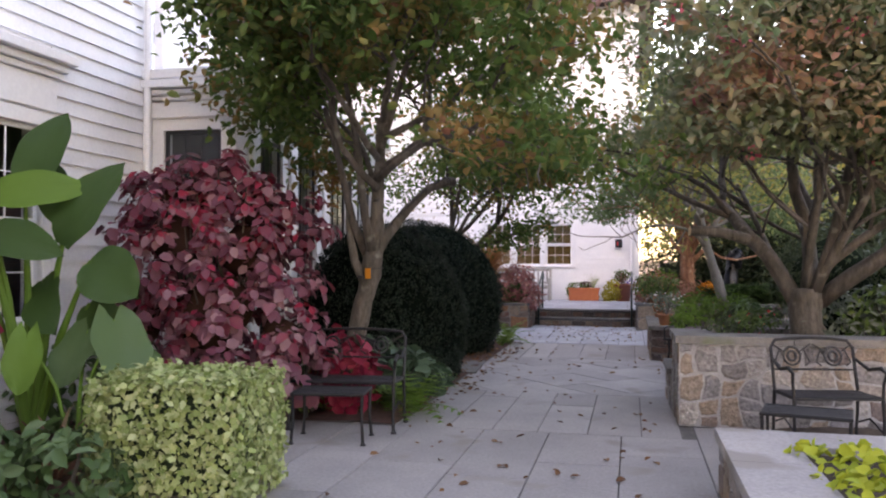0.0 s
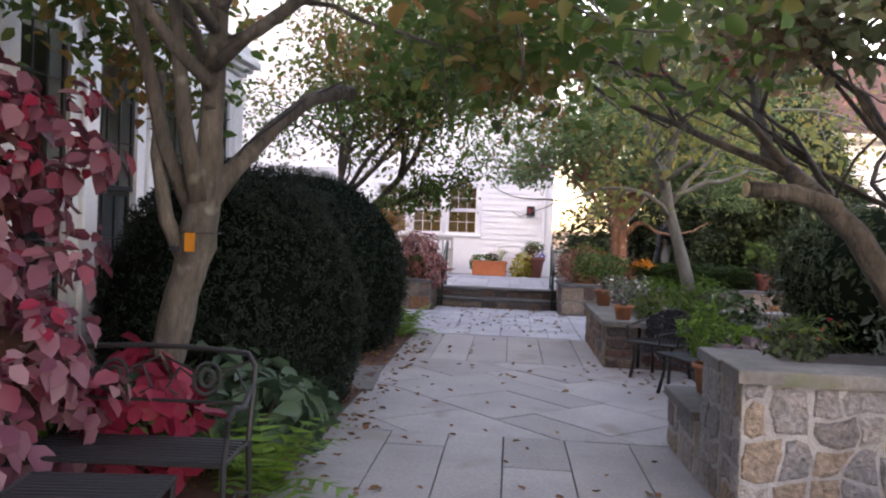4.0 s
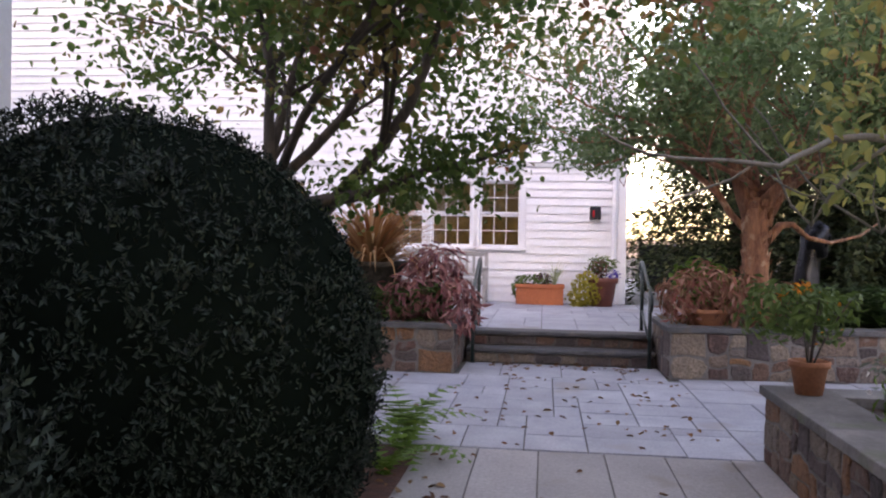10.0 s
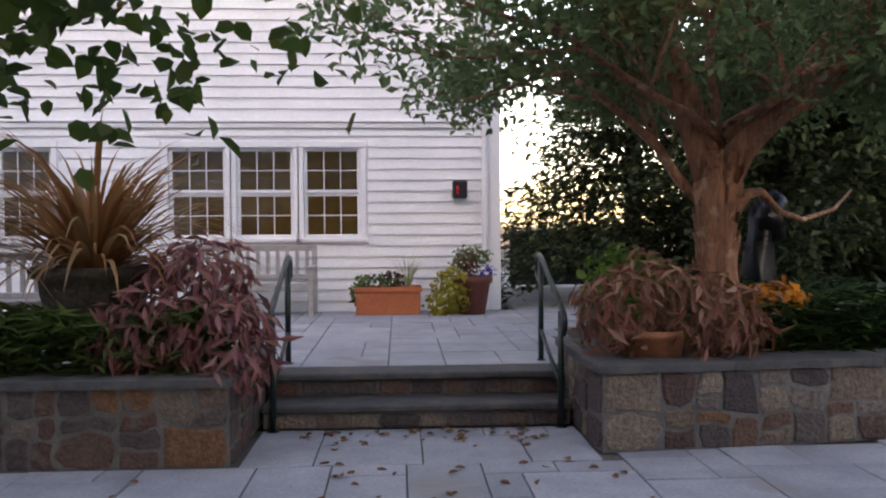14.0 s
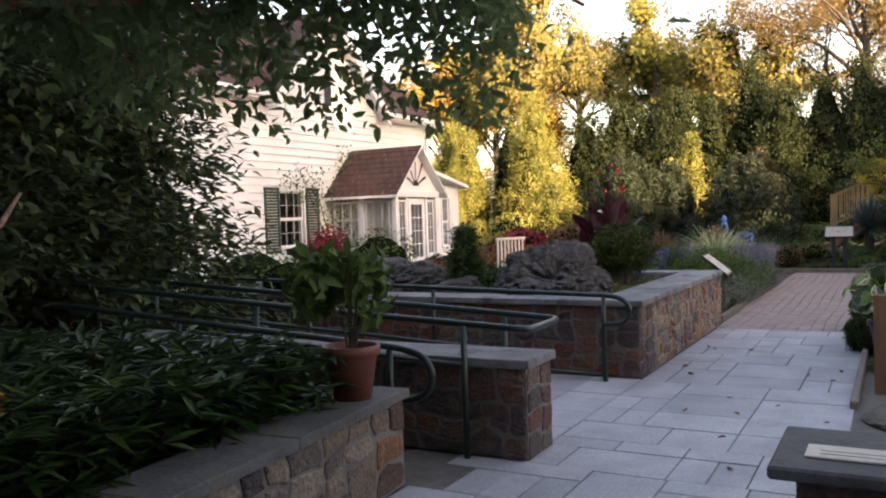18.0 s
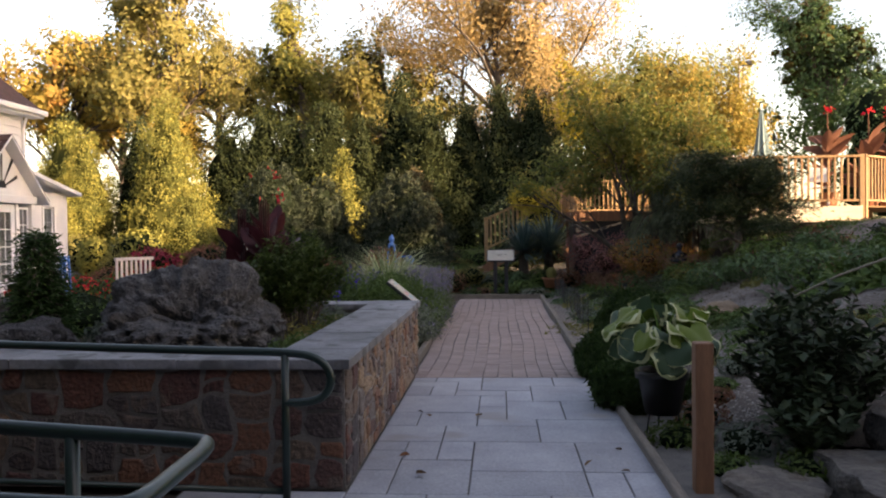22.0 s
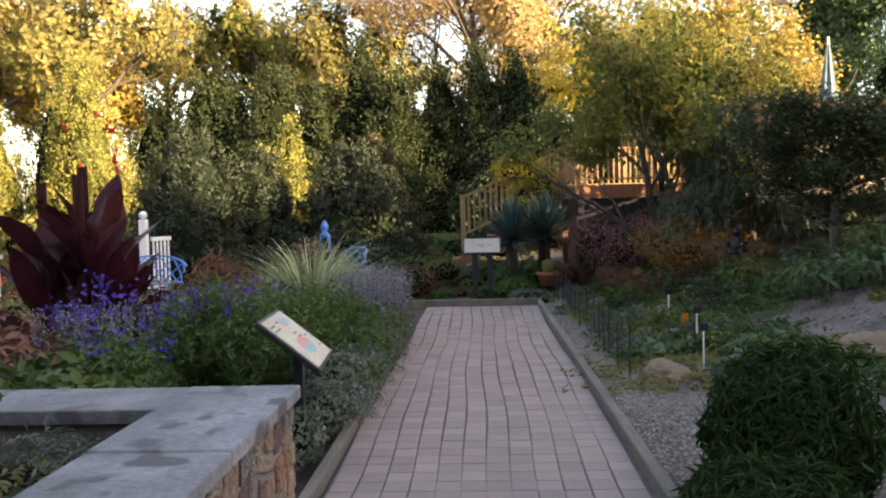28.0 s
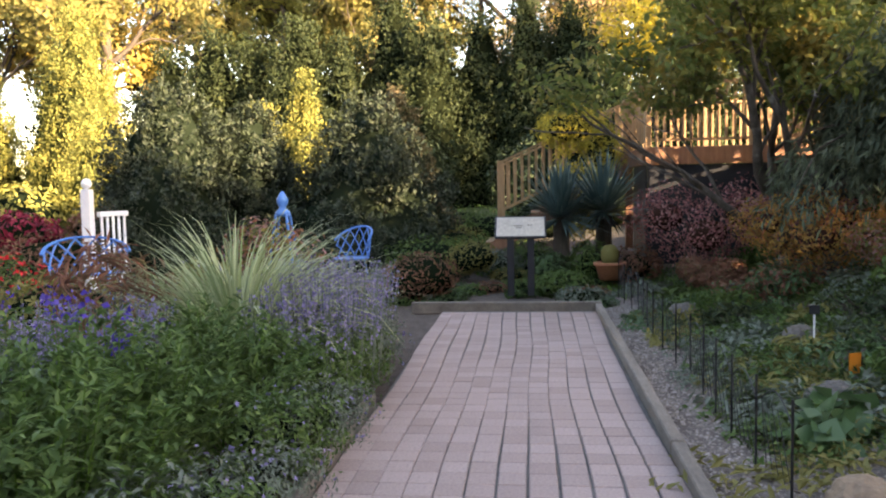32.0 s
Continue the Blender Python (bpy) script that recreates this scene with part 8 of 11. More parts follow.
def spire(name, x, y, r, h, mat, label, seed, n, group, taper=0.52, foot=0.62, tufts=300, size=0.15, long=0.40, lean=0.5, inner=L_ARBOR_CORE_SHADE):
    """A dense upright evergreen: trunk, a core with shade painted into its colour, and tufts of short sprays over an
    uneven outline.
    """
    z0 = float(ground_z(x, y))
    ob = thing(name, (x, y, z0), label, "conifer", group)
    r2 = np.random.default_rng(seed)
    a = r2.uniform(0, 6.283, 4)

    def reach(f, g):
        """Radius of the uneven column at a height and an angle."""
        body = r * 1.22 * np.minimum(1, foot + 1.6 * f) * np.clip(1 - f, 0, 1) ** taper
        return body * (1 + 0.14 * np.sin(2 * g + 6 * f + a[0]) + 0.12 * np.sin(3 * g - 11 * f + a[1]) + 0.08 * np.sin(5 * g + 17 * f + a[2]))
    part("trunk", Build().tube([(0, 0, -0.1), (0, 0, h * 0.8)], [0.12, 0.04], 7), DARK_BARK, ob)
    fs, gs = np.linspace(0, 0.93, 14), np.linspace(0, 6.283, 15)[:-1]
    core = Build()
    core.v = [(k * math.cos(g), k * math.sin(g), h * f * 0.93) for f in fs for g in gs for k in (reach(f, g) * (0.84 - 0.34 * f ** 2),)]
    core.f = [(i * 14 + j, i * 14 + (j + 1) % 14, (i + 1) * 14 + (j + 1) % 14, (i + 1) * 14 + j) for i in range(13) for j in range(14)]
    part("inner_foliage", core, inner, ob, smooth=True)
    f, g = 1 - r2.uniform(0, 1, tufts) ** (1 / (1.05 + taper)), r2.uniform(0, 6.283, tufts)
    f[:8] = r2.uniform(0.90, 0.99, 8)
    q = reach(f, g) * r2.uniform(0.76, 1.04, tufts)
    c = np.stack([q * np.cos(g), q * np.sin(g), h * (0.02 + 0.92 * f)], 1)
    up = unit(np.stack([lean * np.cos(g), lean * np.sin(g), np.ones(tufts)], 1) + r2.normal(0, 0.12, (tufts, 3)))
    each = n // tufts
    span = long * (0.4 + 0.6 * r / 1.3) * r2.uniform(0.6, 1.25, (tufts, 1, 1))
    s = r2.uniform(-0.8, 1.0, (tufts, each, 1))
    p = (c[:, None] + up[:, None] * s * span + r2.normal(0, 0.40 * long, (tufts, each, 3)) * (1.25 - np.abs(s)) * (r / 1.3) ** 0.5).reshape(-1, 3)
    nn = unit(np.repeat(np.stack([np.cos(g), np.sin(g), np.full(tufts, 0.35)], 1), each, 0) + r2.normal(0, 0.25, (tufts * each, 3)))
    keep = p[:, 2] > 0.05
    part("foliage", leaf_mesh("foliage", p[keep], nn[keep], size, mat, r2, 0.5, 0.15, -0.2, along=np.repeat(up, each, 0)[keep], spread=1.5), None, ob)


def weeping(name, x, y, h, r, material, label, seed, strands=13000):
    """A weeping conifer: bent trunk, arching boughs and curtains of hanging needle strands."""
    rng = np.random.default_rng(seed)
    ob = thing(name, (x, y, float(ground_z(x, y))), label, "conifer")
    spine = [Vector((0, 0, -0.1)), Vector((0.08, -0.05, h * 0.35)), Vector((-0.05, 0.05, h * 0.7)), Vector((0.05, 0.15, h * 0.97))]
    part("trunk", Build().tube(spine, [0.09, 0.075, 0.05, 0.02], 8), DARK_BARK, ob, smooth=True)
    w, pts, ways = Build(), [], []
    boughs = 26
    for k in range(boughs):
        f = 0.42 + 0.55 * (k + rng.uniform(0, 0.8)) / boughs
        a = Vector((0, 0, h * f))
        g = 2.4 * k + rng.uniform(-0.4, 0.4)
        d = Vector((math.cos(g), math.sin(g), 0))
        l = r * rng.uniform(0.6, 1.08) * (1.25 - 0.55 * f)
        line = [a, a + d * l * 0.4 + Vector((0, 0, 0.12 * l)), a + d * l * 0.8 + Vector((0, 0, -0.05 * l)), a + d * l + Vector((0, 0, -0.35 * l))]
        w.tube(line, [0.022, 0.016, 0.010, 0.004], 5)
        side = Vector((-d.y, d.x, 0))
        for s in rng.uniform(0.12, 1.0, strands // boughs):
            i = min(2, int(s * 3))
            q = line[i].lerp(line[i + 1], s * 3 - i) + side * rng.normal(0, 0.16) * l
            drop = rng.uniform(0, 1) ** 1.4 * (0.25 + 0.45 * s) * min(1.0, h * f / 1.2)
            pts.append(q + Vector((0, 0, -drop)))
            ways.append(d * 0.45 * (1 - drop) + side * rng.normal(0, 0.12) + Vector((0, 0, -0.5 - drop)))
    part("branchwork", w, DARK_BARK, ob)
    pts, ways = np.array(pts) + rng.normal(0, 0.03, (len(pts), 3)), np.array(ways)
    keep = pts[:, 2] > 0.25
    part("foliage", leaf_mesh("foliage", pts[keep], rng.normal(0, 1, (int(keep.sum()), 3)), 0.15, material, rng, 0.15, 0.1, 0.3, along=ways[keep], spread=0.45), None, ob)


def gnarled(name, x, y, h, r, material, label, seed, needles=26000):
    """An old spreading conifer: leaning bare limbs below and flat pads of needles above."""
    rng = np.random.default_rng(seed)
    ob = thing(name, (x, y, float(ground_z(x, y))), label, "conifer")
    part("trunk", Build().tube([(0, 0, -0.15), (-0.06, 0.10, h * 0.22), (0.10, 0.02, h * 0.5), (0.0, -0.1, h * 0.85)], [0.10, 0.085, 0.06, 0.02], 8), GREY_BARK, ob, smooth=True)
    pts, ways = [], []
    for k in range(20):
        f = 0.16 + 0.8 * (k + rng.uniform(0, 0.7)) / 20
        g = 2.4 * k + rng.uniform(-0.5, 0.5)
        d = Vector((math.cos(g), math.sin(g), 0))
        l = r * rng.uniform(0.7, 1.1) * (1.1 - 0.45 * f)
        a = Vector((0, 0, h * f))
        b = a + d * l * 0.45 + Vector((rng.normal(0, 0.06), rng.normal(0, 0.06), rng.uniform(0.02, 0.16)))
        c = a + d * l + Vector((0, 0, rng.uniform(0.0, 0.28)))
        part("limb", Build().tube([a, b, c], [0.035, 0.024, 0.006], 6), GREY_BARK, ob, smooth=True)
        if f < 0.3:
            continue
        for s in rng.uniform(-0.1, 1.05, 11):
            o = b.lerp(c, s) + Vector((rng.normal(0, 0.17), rng.normal(0, 0.17), rng.normal(0.02, 0.05)))
            n = needles // 190
            pts.append(np.array(o) + rng.normal(0, 1, (n, 3)) * (0.15, 0.15, 0.085))
            ways.append(np.tile((d.x * 0.6, d.y * 0.6, 0.5), (n, 1)))
    pts, ways = np.concatenate(pts), np.concatenate(ways) + rng.normal(0, 0.4, (sum(len(q) for q in ways), 3))
    part("foliage", leaf_mesh("foliage", pts, np.tile((0, 0, 1.0), (len(pts), 1)), 0.085, material, rng, 0.26, 0.1, 0.0, along=ways), None, ob)


def build_garden():
    rng = np.random.default_rng(80)
    boulder((8.05, 20.76, 0.70), (0.80, 0.62, 0.50), 1, "large pitted grey boulder in the raised bed", group="boulders of the raised bed")
    boulder((8.85, 21.3, 0.66), (0.55, 0.5, 0.36), 6, "pitted grey boulder in the raised bed", group="boulders of the raised bed")
    boulder((8.4, 23.0, 0.68), (0.95, 0.55, 0.36), 2, "low pitted grey boulder in the raised bed", group="boulders of the raised bed")
    boulder((9.3, 24.1, 0.72), (0.7, 0.5, 0.4), 3, "pitted grey boulder near the back of the raised bed", group="boulders of the raised bed")
    boulder((7.85, 21.9, 0.68), (0.3, 0.3, 0.2), 4, "small grey boulder in the raised bed", group="boulders of the raised bed")
    conifer("dwarf_conifer", (8.1, 21.95, 0.62), 0.86, 0.18, "small dense conical dwarf spruce", L_PINE, 121, 6000, 0.045, 0.02, width=0.3, droop=0.0, whorls=22)
    leafy_stems("fan_shrub", (9.35, 20.35, 0.62), 0.52, 0.46, 0.82, 130, 58, 0.06, L_FEATHERY, "vase-shaped fine-leaved green shrub in the raised bed", "shrub", 122, 0.38)
    dome("silver_cushion_plant", (8.35, 21.45, 0.62), 0.24, 0.2, L_GREYGREEN, "silvery cushion plant between boulders", 123, 500, 0.08, 0.3)
    for k, (x, y, r, h, mt) in enumerate(((9.0, 22.1, 0.3, 0.3, L_GREEN), (9.9, 22.6, 0.35, 0.35, L_HOLLY), (8.0, 24.6, 0.4, 0.5, L_GREEN), (7.7, 20.15, 0.18, 0.08, L_FERN), (8.9, 20.1, 0.25, 0.08, L_OLIVE), (9.9, 20.3, 0.3, 0.10, L_OLIVE), (10.2, 21.4, 0.3, 0.25, L_GREYGREEN), (7.75, 23.6, 0.28, 0.2, L_OLIVE), (9.8, 24.6, 0.4, 0.5, L_GREEN))):
        dome("alpine_plant", (x, y, 0.6), r, h, mt, "low alpine plant in the raised bed", 130 + k, 600, 0.05, 0.4, "alpine plants")
    for k, (x, y) in enumerate(((9.9, 20.75), (8.25, 20.15), (9.4, 21.9))):
        s = thing("plant_label", (x, y, 0.6), "small metal plant label on a wire stake", "plant label", "plant labels")
        part("stake", Build().tube([(-0.05, 0, 0), (-0.05, 0.02, 0.2), (0.05, 0.02, 0.2), (0.05, 0, 0)], 0.004, 5), BLACK_IRON, s)
        part("plate", Build().box((-0.07, -0.01, 0.16), (0.07, -0.004, 0.23), 0.002, pose(0, 0, 0, -25, 0, 0)), DARK_FRAME, s)
    # flower border, north of the brick walk
    def border(name, at, blobs, n, size, mat, label, seed, **k):
        bush(name, at, blobs, n, size, mat, label, "border plant", seed=seed, **k)
    border("leafy_border_plant", (12.3, 20.6, 0.05), [(x, y, 0.25, 0.45, 0.4, 0.3) for x, y in ((-0.5, 0.3), (0.2, 0.6), (0.0, 1.2), (0.8, 0.9), (-0.6, 1.0))], 2600, 0.15, L_LEAFGREEN, "dark green leafy border clump behind the sign", 140, width=0.5, broad=True, droop=0.9, core=0.5)
    border("leafy_border_plant", (13.5, 19.75, 0.0), [(-0.6, 0.0, 0.18, 0.4, 0.25, 0.22), (0.1, 0.05, 0.25, 0.45, 0.3, 0.28), (-1.2, 0.05, 0.15, 0.35, 0.22, 0.2)], 5200, 0.045, L_GREYGREEN, "fine grey-green trailing plants at the walk's edge", 141, width=0.4, core=0.5)
    for k, (x, y, rx, ry, h, n) in enumerate(((13.8, 20.25, 0.75, 0.55, 0.82, 190), (14.6, 20.35, 0.7, 0.55, 0.86, 190), (15.5, 20.2, 0.8, 0.55, 0.78, 200), (14.2, 20.9, 0.7, 0.5, 0.95, 150))):
        leafy_stems("green_border_shrub", (x, y, 0.03), rx, ry, h, n, 36, 0.062, L_GREEN, "bushy green border plant of upright leafy stems beside the brick walk", "border plant", 142 + k, 0.12, 0.55, group="green border plants", bark=L_FERN)
    for k, (x, y, mt, sz, n, hh) in enumerate(((13.3, 19.62, L_GREYGREEN, 0.03, 4200, 0.26), (13.9, 19.68, L_GREEN, 0.04, 4200, 0.34), (14.5, 19.62, L_GREYGREEN, 0.03, 4200, 0.30), (15.05, 19.66, L_GREEN, 0.04, 4200, 0.40), (15.55, 19.60, L_GREYGREEN, 0.028, 4200, 0.34), (15.95, 19.72, L_GREEN, 0.035, 4000, 0.42), (17.0, 19.72, L_GREEN, 0.04, 4000, 0.38), (17.9, 19.78, L_GREYGREEN, 0.035, 3600, 0.36))):
        border("trailing_border_plant", (x, y, 0.0), [(0, 0, hh * 0.5, 0.34, 0.26, hh * 0.6), (0.25, 0.05, hh * 0.6, 0.28, 0.24, hh * 0.55), (-0.2, 0.12, hh * 0.75, 0.26, 0.24, hh * 0.6)], n, sz, mt, "fine-leaved plant spilling over the edge of the brick walk", 720 + k, width=0.4, core=0.3, shell=0.3, lump=0.25, group="trailing edge plants", extra=(L_LAVENDER, 160, 0.03, "blossom"))
    # lavender-like sages with upright spikes
    for k, (x, y, r) in enumerate(((16.3, 19.85, 0.45), (17.1, 19.9, 0.45), (17.5, 20.3, 0.4), (18.0, 20.1, 0.45), (15.4, 20.9, 0.45), (14.6, 21.2, 0.5), (13.6, 21.6, 0.45), (18.4, 20.4, 0.35))):
        r2 = np.random.default_rng(150 + k)
        ob = thing("blue_sage_plant", (x, y, 0.03), "blue sage with hazy lavender flower spikes over green leaves", "border plant", "blue sages")
        p, n = blob_points(2200, [(0, 0, 0.26, r, r, 0.32)], r2, 0.3)
        part("foliage", leaf_mesh("foliage", p, n, 0.055, L_GREYGREEN if k % 2 else L_GREEN, r2, 0.35), None, ob)
        m = 75
        g, q = r2.uniform(0, 6.283, m), r * np.sqrt(r2.uniform(0, 1, m))
        base = np.stack([q * np.cos(g), q * np.sin(g), np.full(m, 0.4)], 1)
        lean = np.stack([0.3 * q * np.cos(g), 0.3 * q * np.sin(g), np.full(m, 1.0)], 1)
        s = r2.uniform(0.05, 0.42, (m, 16))
        pts = (base[:, None] + lean[:, None] * s[..., None]).reshape(-1, 3) + r2.normal(0, 0.012, (m * 16, 3))
        part("spike_blossom", leaf_mesh("spike_blossom", pts, unit(r2.normal(0, 1, pts.shape)), 0.026, L_LAVENDER, r2, 0.7), None, ob)
        w = Build()
        for b, l in zip(base, lean):
            w.tube([(b[0], b[1], 0.2), tuple(b + l * 0.42)], [0.004, 0.002], 4)
        part("branchwork", w, L_GREYGREEN, ob)
    gr = thing("striped_grass", (16.9, 20.6, 0.12), "fountain of pale striped ornamental grass", "grass clump")
    part("foliage", blades("foliage", 620, 1.5, 0.022, L_STRIPED, rng, 0.85, 0.20, 0.55, 6), None, gr)
    # violet trumpet flowers on stalks
    for k, (x, y, h) in enumerate(((12.6, 20.9, 0.85), (13.2, 21.3, 1.0), (14.0, 20.75, 0.8), (15.0, 20.75, 0.85), (13.9, 21.9, 1.0), (15.0, 21.6, 0.8), (16.0, 21.6, 0.75), (12.2, 21.9, 1.0))):
        r2 = np.random.default_rng(170 + k)
        ob = thing("violet_flower_plant", (x, y, 0.05), "tall stalks with violet-blue flowers", "border plant", "violet flowers")
        w, pts = Build(), []
        for j in range(7):
            g = r2.uniform(0, 6.283)
            e = np.array([0.25 * math.cos(g), 0.25 * math.sin(g), h * r2.uniform(0.7, 1.0)])
            w.tube([(0, 0, 0), tuple(e * (0.6, 0.6, 0.6)), tuple(e)], [0.006, 0.004, 0.002], 4)
            pts += [e + r2.normal(0, 1, 3) * (0.034, 0.034, 0.05) for _ in range(13)]
        part("branchwork", w, L_GREEN, ob)
        pts = np.array(pts)
        part("blossom", leaf_mesh("blossom", pts, unit(r2.normal(0, 1, pts.shape)), 0.042, L_BLUE, r2, 0.85), None, ob)
        p, n = blob_points(800, [(0, 0, 0.35, 0.34, 0.34, 0.38)], r2, 0.3)
        part("foliage", leaf_mesh("foliage", p, n, 0.07, L_GREEN, r2, 0.4), None, ob)
    # dark cannas
    for k, (x, y, s) in enumerate(((14.35, 22.0, 1.22), (14.75, 22.15, 1.28), (14.5, 22.4, 1.18))):
        ob = thing("dark_canna", (x, y, 0.1), "tall canna with dark burgundy leaves and red flowers", "canna", "dark cannas")
        r2 = np.random.default_rng(180 + k)
        for j in range(22):
            yaw, z = r2.uniform(0, 360), s * r2.uniform(0.12, 0.95)
            m = Matrix.Translation((0.09 * math.cos(radians(yaw)), 0.09 * math.sin(radians(yaw)), z)) @ pose(0, 0, 0, 0, -r2.uniform(52, 84), yaw) @ pose(0, 0, 0, r2.uniform(-85, 85), 0, 0)
            part("leaf", big_leaf(s * r2.uniform(0.42, 0.66), s * r2.uniform(0.15, 0.23), L_CANNA, m, r2, r2.uniform(0.1, 0.7), 0.05), L_CANNA, ob, smooth=True)
        stalk = Build()
        for j in range(4):
            stalk.tube([(0.05 * j - 0.1, 0.04 * j, 0), (0.05 * j - 0.1, 0.05 * j, 1.5 * s)], [0.02, 0.012], 6)
        part("stalk", stalk, L_CANNA, ob)
        fl = []
        for c in ((0.35, 0.0, 1.85), (0.4, -0.05, 1.55)):
            fl += [np.array(c) * (1, 1, s) + r2.normal(0, 0.05, 3) for _ in range(8 if k == 1 else 1)]
        fl = np.array(fl)
        part("blossom", leaf_mesh("blossom", fl, unit(r2.normal(0, 1, fl.shape)), 0.09, L_RED, r2, 0.7), None, ob)
    border("purple_foliage_plant", (13.5, 22.2, 0.05), [(0, 0, 0.35, 0.5, 0.5, 0.4), (-0.5, -0.3, 0.3, 0.45, 0.4, 0.35)], 700, 0.12, L_RUST, "dull purple foliage under the cannas", 190, width=0.4, droop=0.9)
    border("rusty_spike_grass", (16.9, 21.6, 0.05), [(0, 0, 0.5, 0.5, 0.45, 0.45), (0.5, 0.3, 0.55, 0.4, 0.4, 0.5)], 1100, 0.14, L_RUST, "rust-brown seeding border plant", 191, width=0.15, droop=-0.6, stems=6)
    border("pink_daisy_plant", (18.1, 21.3, 0.05), [(0, 0, 0.45, 0.45, 0.4, 0.4)], 900, 0.07, L_OLIVE, "olive border plant with pale mauve flowers", 192, width=0.4, extra=(L_LAVENDER, 60, 0.06, "blossom"), stems=5)

    # blue iron chairs
    for k, (x, y, turn, wide) in enumerate(((21.2, 24.2, -60, 1.65), (23.2, 21.15, -120, 1.05))):
        ch = thing("blue_iron_chair", (x, y, 0.0), "bright blue lattice-backed iron seat", "chair", "blue iron chairs", turn)
        ch.scale = (wide, 1.0, 1.0)
        part("seat", Build().lathe([(0.001, 0.43), (0.26, 0.43), (0.28, 0.445), (0.26, 0.46), (0.001, 0.46)], 20), BLUE_IRON, ch)
        for a in (0.8, 2.35, 3.93, 5.5):
            part("leg", Build().tube([(0.2 * math.cos(a), 0.2 * math.sin(a), 0.43), (0.24 * math.cos(a), 0.24 * math.sin(a), 0.2), (0.27 * math.cos(a), 0.27 * math.sin(a), 0)], [0.017, 0.012, 0.016], 7), BLUE_IRON, ch)
        back = Build()

        def bp(u, v):
            a = math.pi / 2 + u * 1.5
            r = 0.27 + 0.05 * v
            return (r * math.cos(a), r * math.sin(a), 0.46 + (0.45 - 0.2 * u * u) * v)
        back.tube([bp(u, 1) for u in np.linspace(-1, 1, 17)], 0.016, 7)
        for s in (-1, 1):
            for o in np.linspace(-1.6, 1.6, 11):
                line = [bp(o + s * 0.5 * v, v) for v in np.linspace(0, 1, 6) if -1 <= o + s * 0.5 * v <= 1]
                if len(line) > 1:
                    back.tube(line, 0.009, 5)
        part("backrest", back, BLUE_IRON, ch)
    ob = thing("blue_obelisk", (18.6, 20.75, 0.05), "blue painted garden obelisk with climbing flowers", "obelisk")
    for sx in (-1, 1):
        for sy in (-1, 1):
            part("leg", Build().tube([(0.2 * sx, 0.2 * sy, 0), (0.05 * sx, 0.05 * sy, 1.2)], 0.013, 6), BLUE_IRON, ob)
    for z, q in ((0.35, 0.156), (0.7, 0.112), (1.0, 0.075)):
        part("ring", Build().tube([(q, q, z), (-q, q, z), (-q, -q, z), (q, -q, z)], 0.009, 6, True), BLUE_IRON, ob)
    part("finial", Build().lathe([(0.06, 1.18), (0.07, 1.22), (0.03, 1.26), (0.05, 1.30), (0.055, 1.34), (0.02, 1.40), (0.001, 1.42)], 14), BLUE_IRON, ob, smooth=True)
    p, n = blob_points(3600, [(0, 0.1, 0.6, 0.46, 0.5, 0.5), (-0.15, 0.15, 0.9, 0.32, 0.38, 0.3), (0, -0.3, 0.5, 0.3, 0.3, 0.4)], rng, 0.3)
    part("climber", leaf_mesh("climber", p, n, 0.06, L_CLIMBER, rng), None, ob)
    # south side of the walk
    for k, (x, y, r, h) in enumerate(((9.35, 17.40, 0.42, 0.44), (10.75, 17.44, 0.38, 0.50), (11.4, 17.12, 0.42, 0.86))):
        dome("dwarf_pine", (x, y, float(ground_z(x, y))), r, h, L_PINE, "dense dark green dwarf pine mound at the walk's edge", 200 + k, 12000, 0.085, 0.10, "dwarf pines")
    po = flower_pot("plastic_pot", (8.45, 17.40, 0.12), 0.18, 0.32, PLASTIC, "black plastic pot on a stand with big variegated leaves")
    st = Build()
    for a in (0, 2.1, 4.2):
        st.tube([(0.12 * math.cos(a), 0.12 * math.sin(a), 0.0), (0.15 * math.cos(a), 0.15 * math.sin(a), -0.16)], 0.008, 5)
    part("wire_stand", st, BLACK_IRON, po)
    for k in range(34):
        yaw = 137.5 * k + rng.uniform(-15, 15)
        high = rng.uniform(0, 1) ** 0.8
        z, rr = 0.46 + 0.34 * high, 0.28 - 0.13 * high + rng.uniform(-0.06, 0.08)
        c = Vector((rr * math.cos(radians(yaw)), rr * math.sin(radians(yaw)), z))
        m = Matrix.Translation(c) @ pose(0, 0, 0, 0, rng.uniform(5, 38) + 28 * (1 - high), yaw + rng.uniform(-30, 30)) @ pose(0, 0, 0, rng.uniform(-35, 35), 0, 0)
        s = rng.uniform(0.55, 0.92)
        # most upper leaves take the colour painted as lit
        leaf = part("leaf", edged_leaf(0.21 * s, 0.37 * s, m, rng, L_HOSTA_LIT if high > 0.45 and k % 3 else L_HOSTA_SOLID), None, po, smooth=True)
        part("leaf_stalk", Build().tube([(0, 0, 0.3), (c.x * 0.4, c.y * 0.4, z * 0.8), tuple(c)], [0.010, 0.008, 0.006], 5), L_FERN, leaf)
    for k, (x, y, h) in enumerate(((7.02, 17.45, 0.88), (9.6, 15.2, 0.95))):
        z = float(ground_z(x, y))
        ps = thing("timber_post", (x, y, z), "square cedar post at the rock garden", "post", "cedar posts")
        part("post", Build().box((-0.05, -0.05, -0.1), (0.05, 0.05, h), 0.006), CEDAR, ps)
    rope = thing("rope_barrier", (9.6, 15.2, float(ground_z(9.6, 15.2)) + 0.78), "slack pale rope tied to the cedar post", "rope")
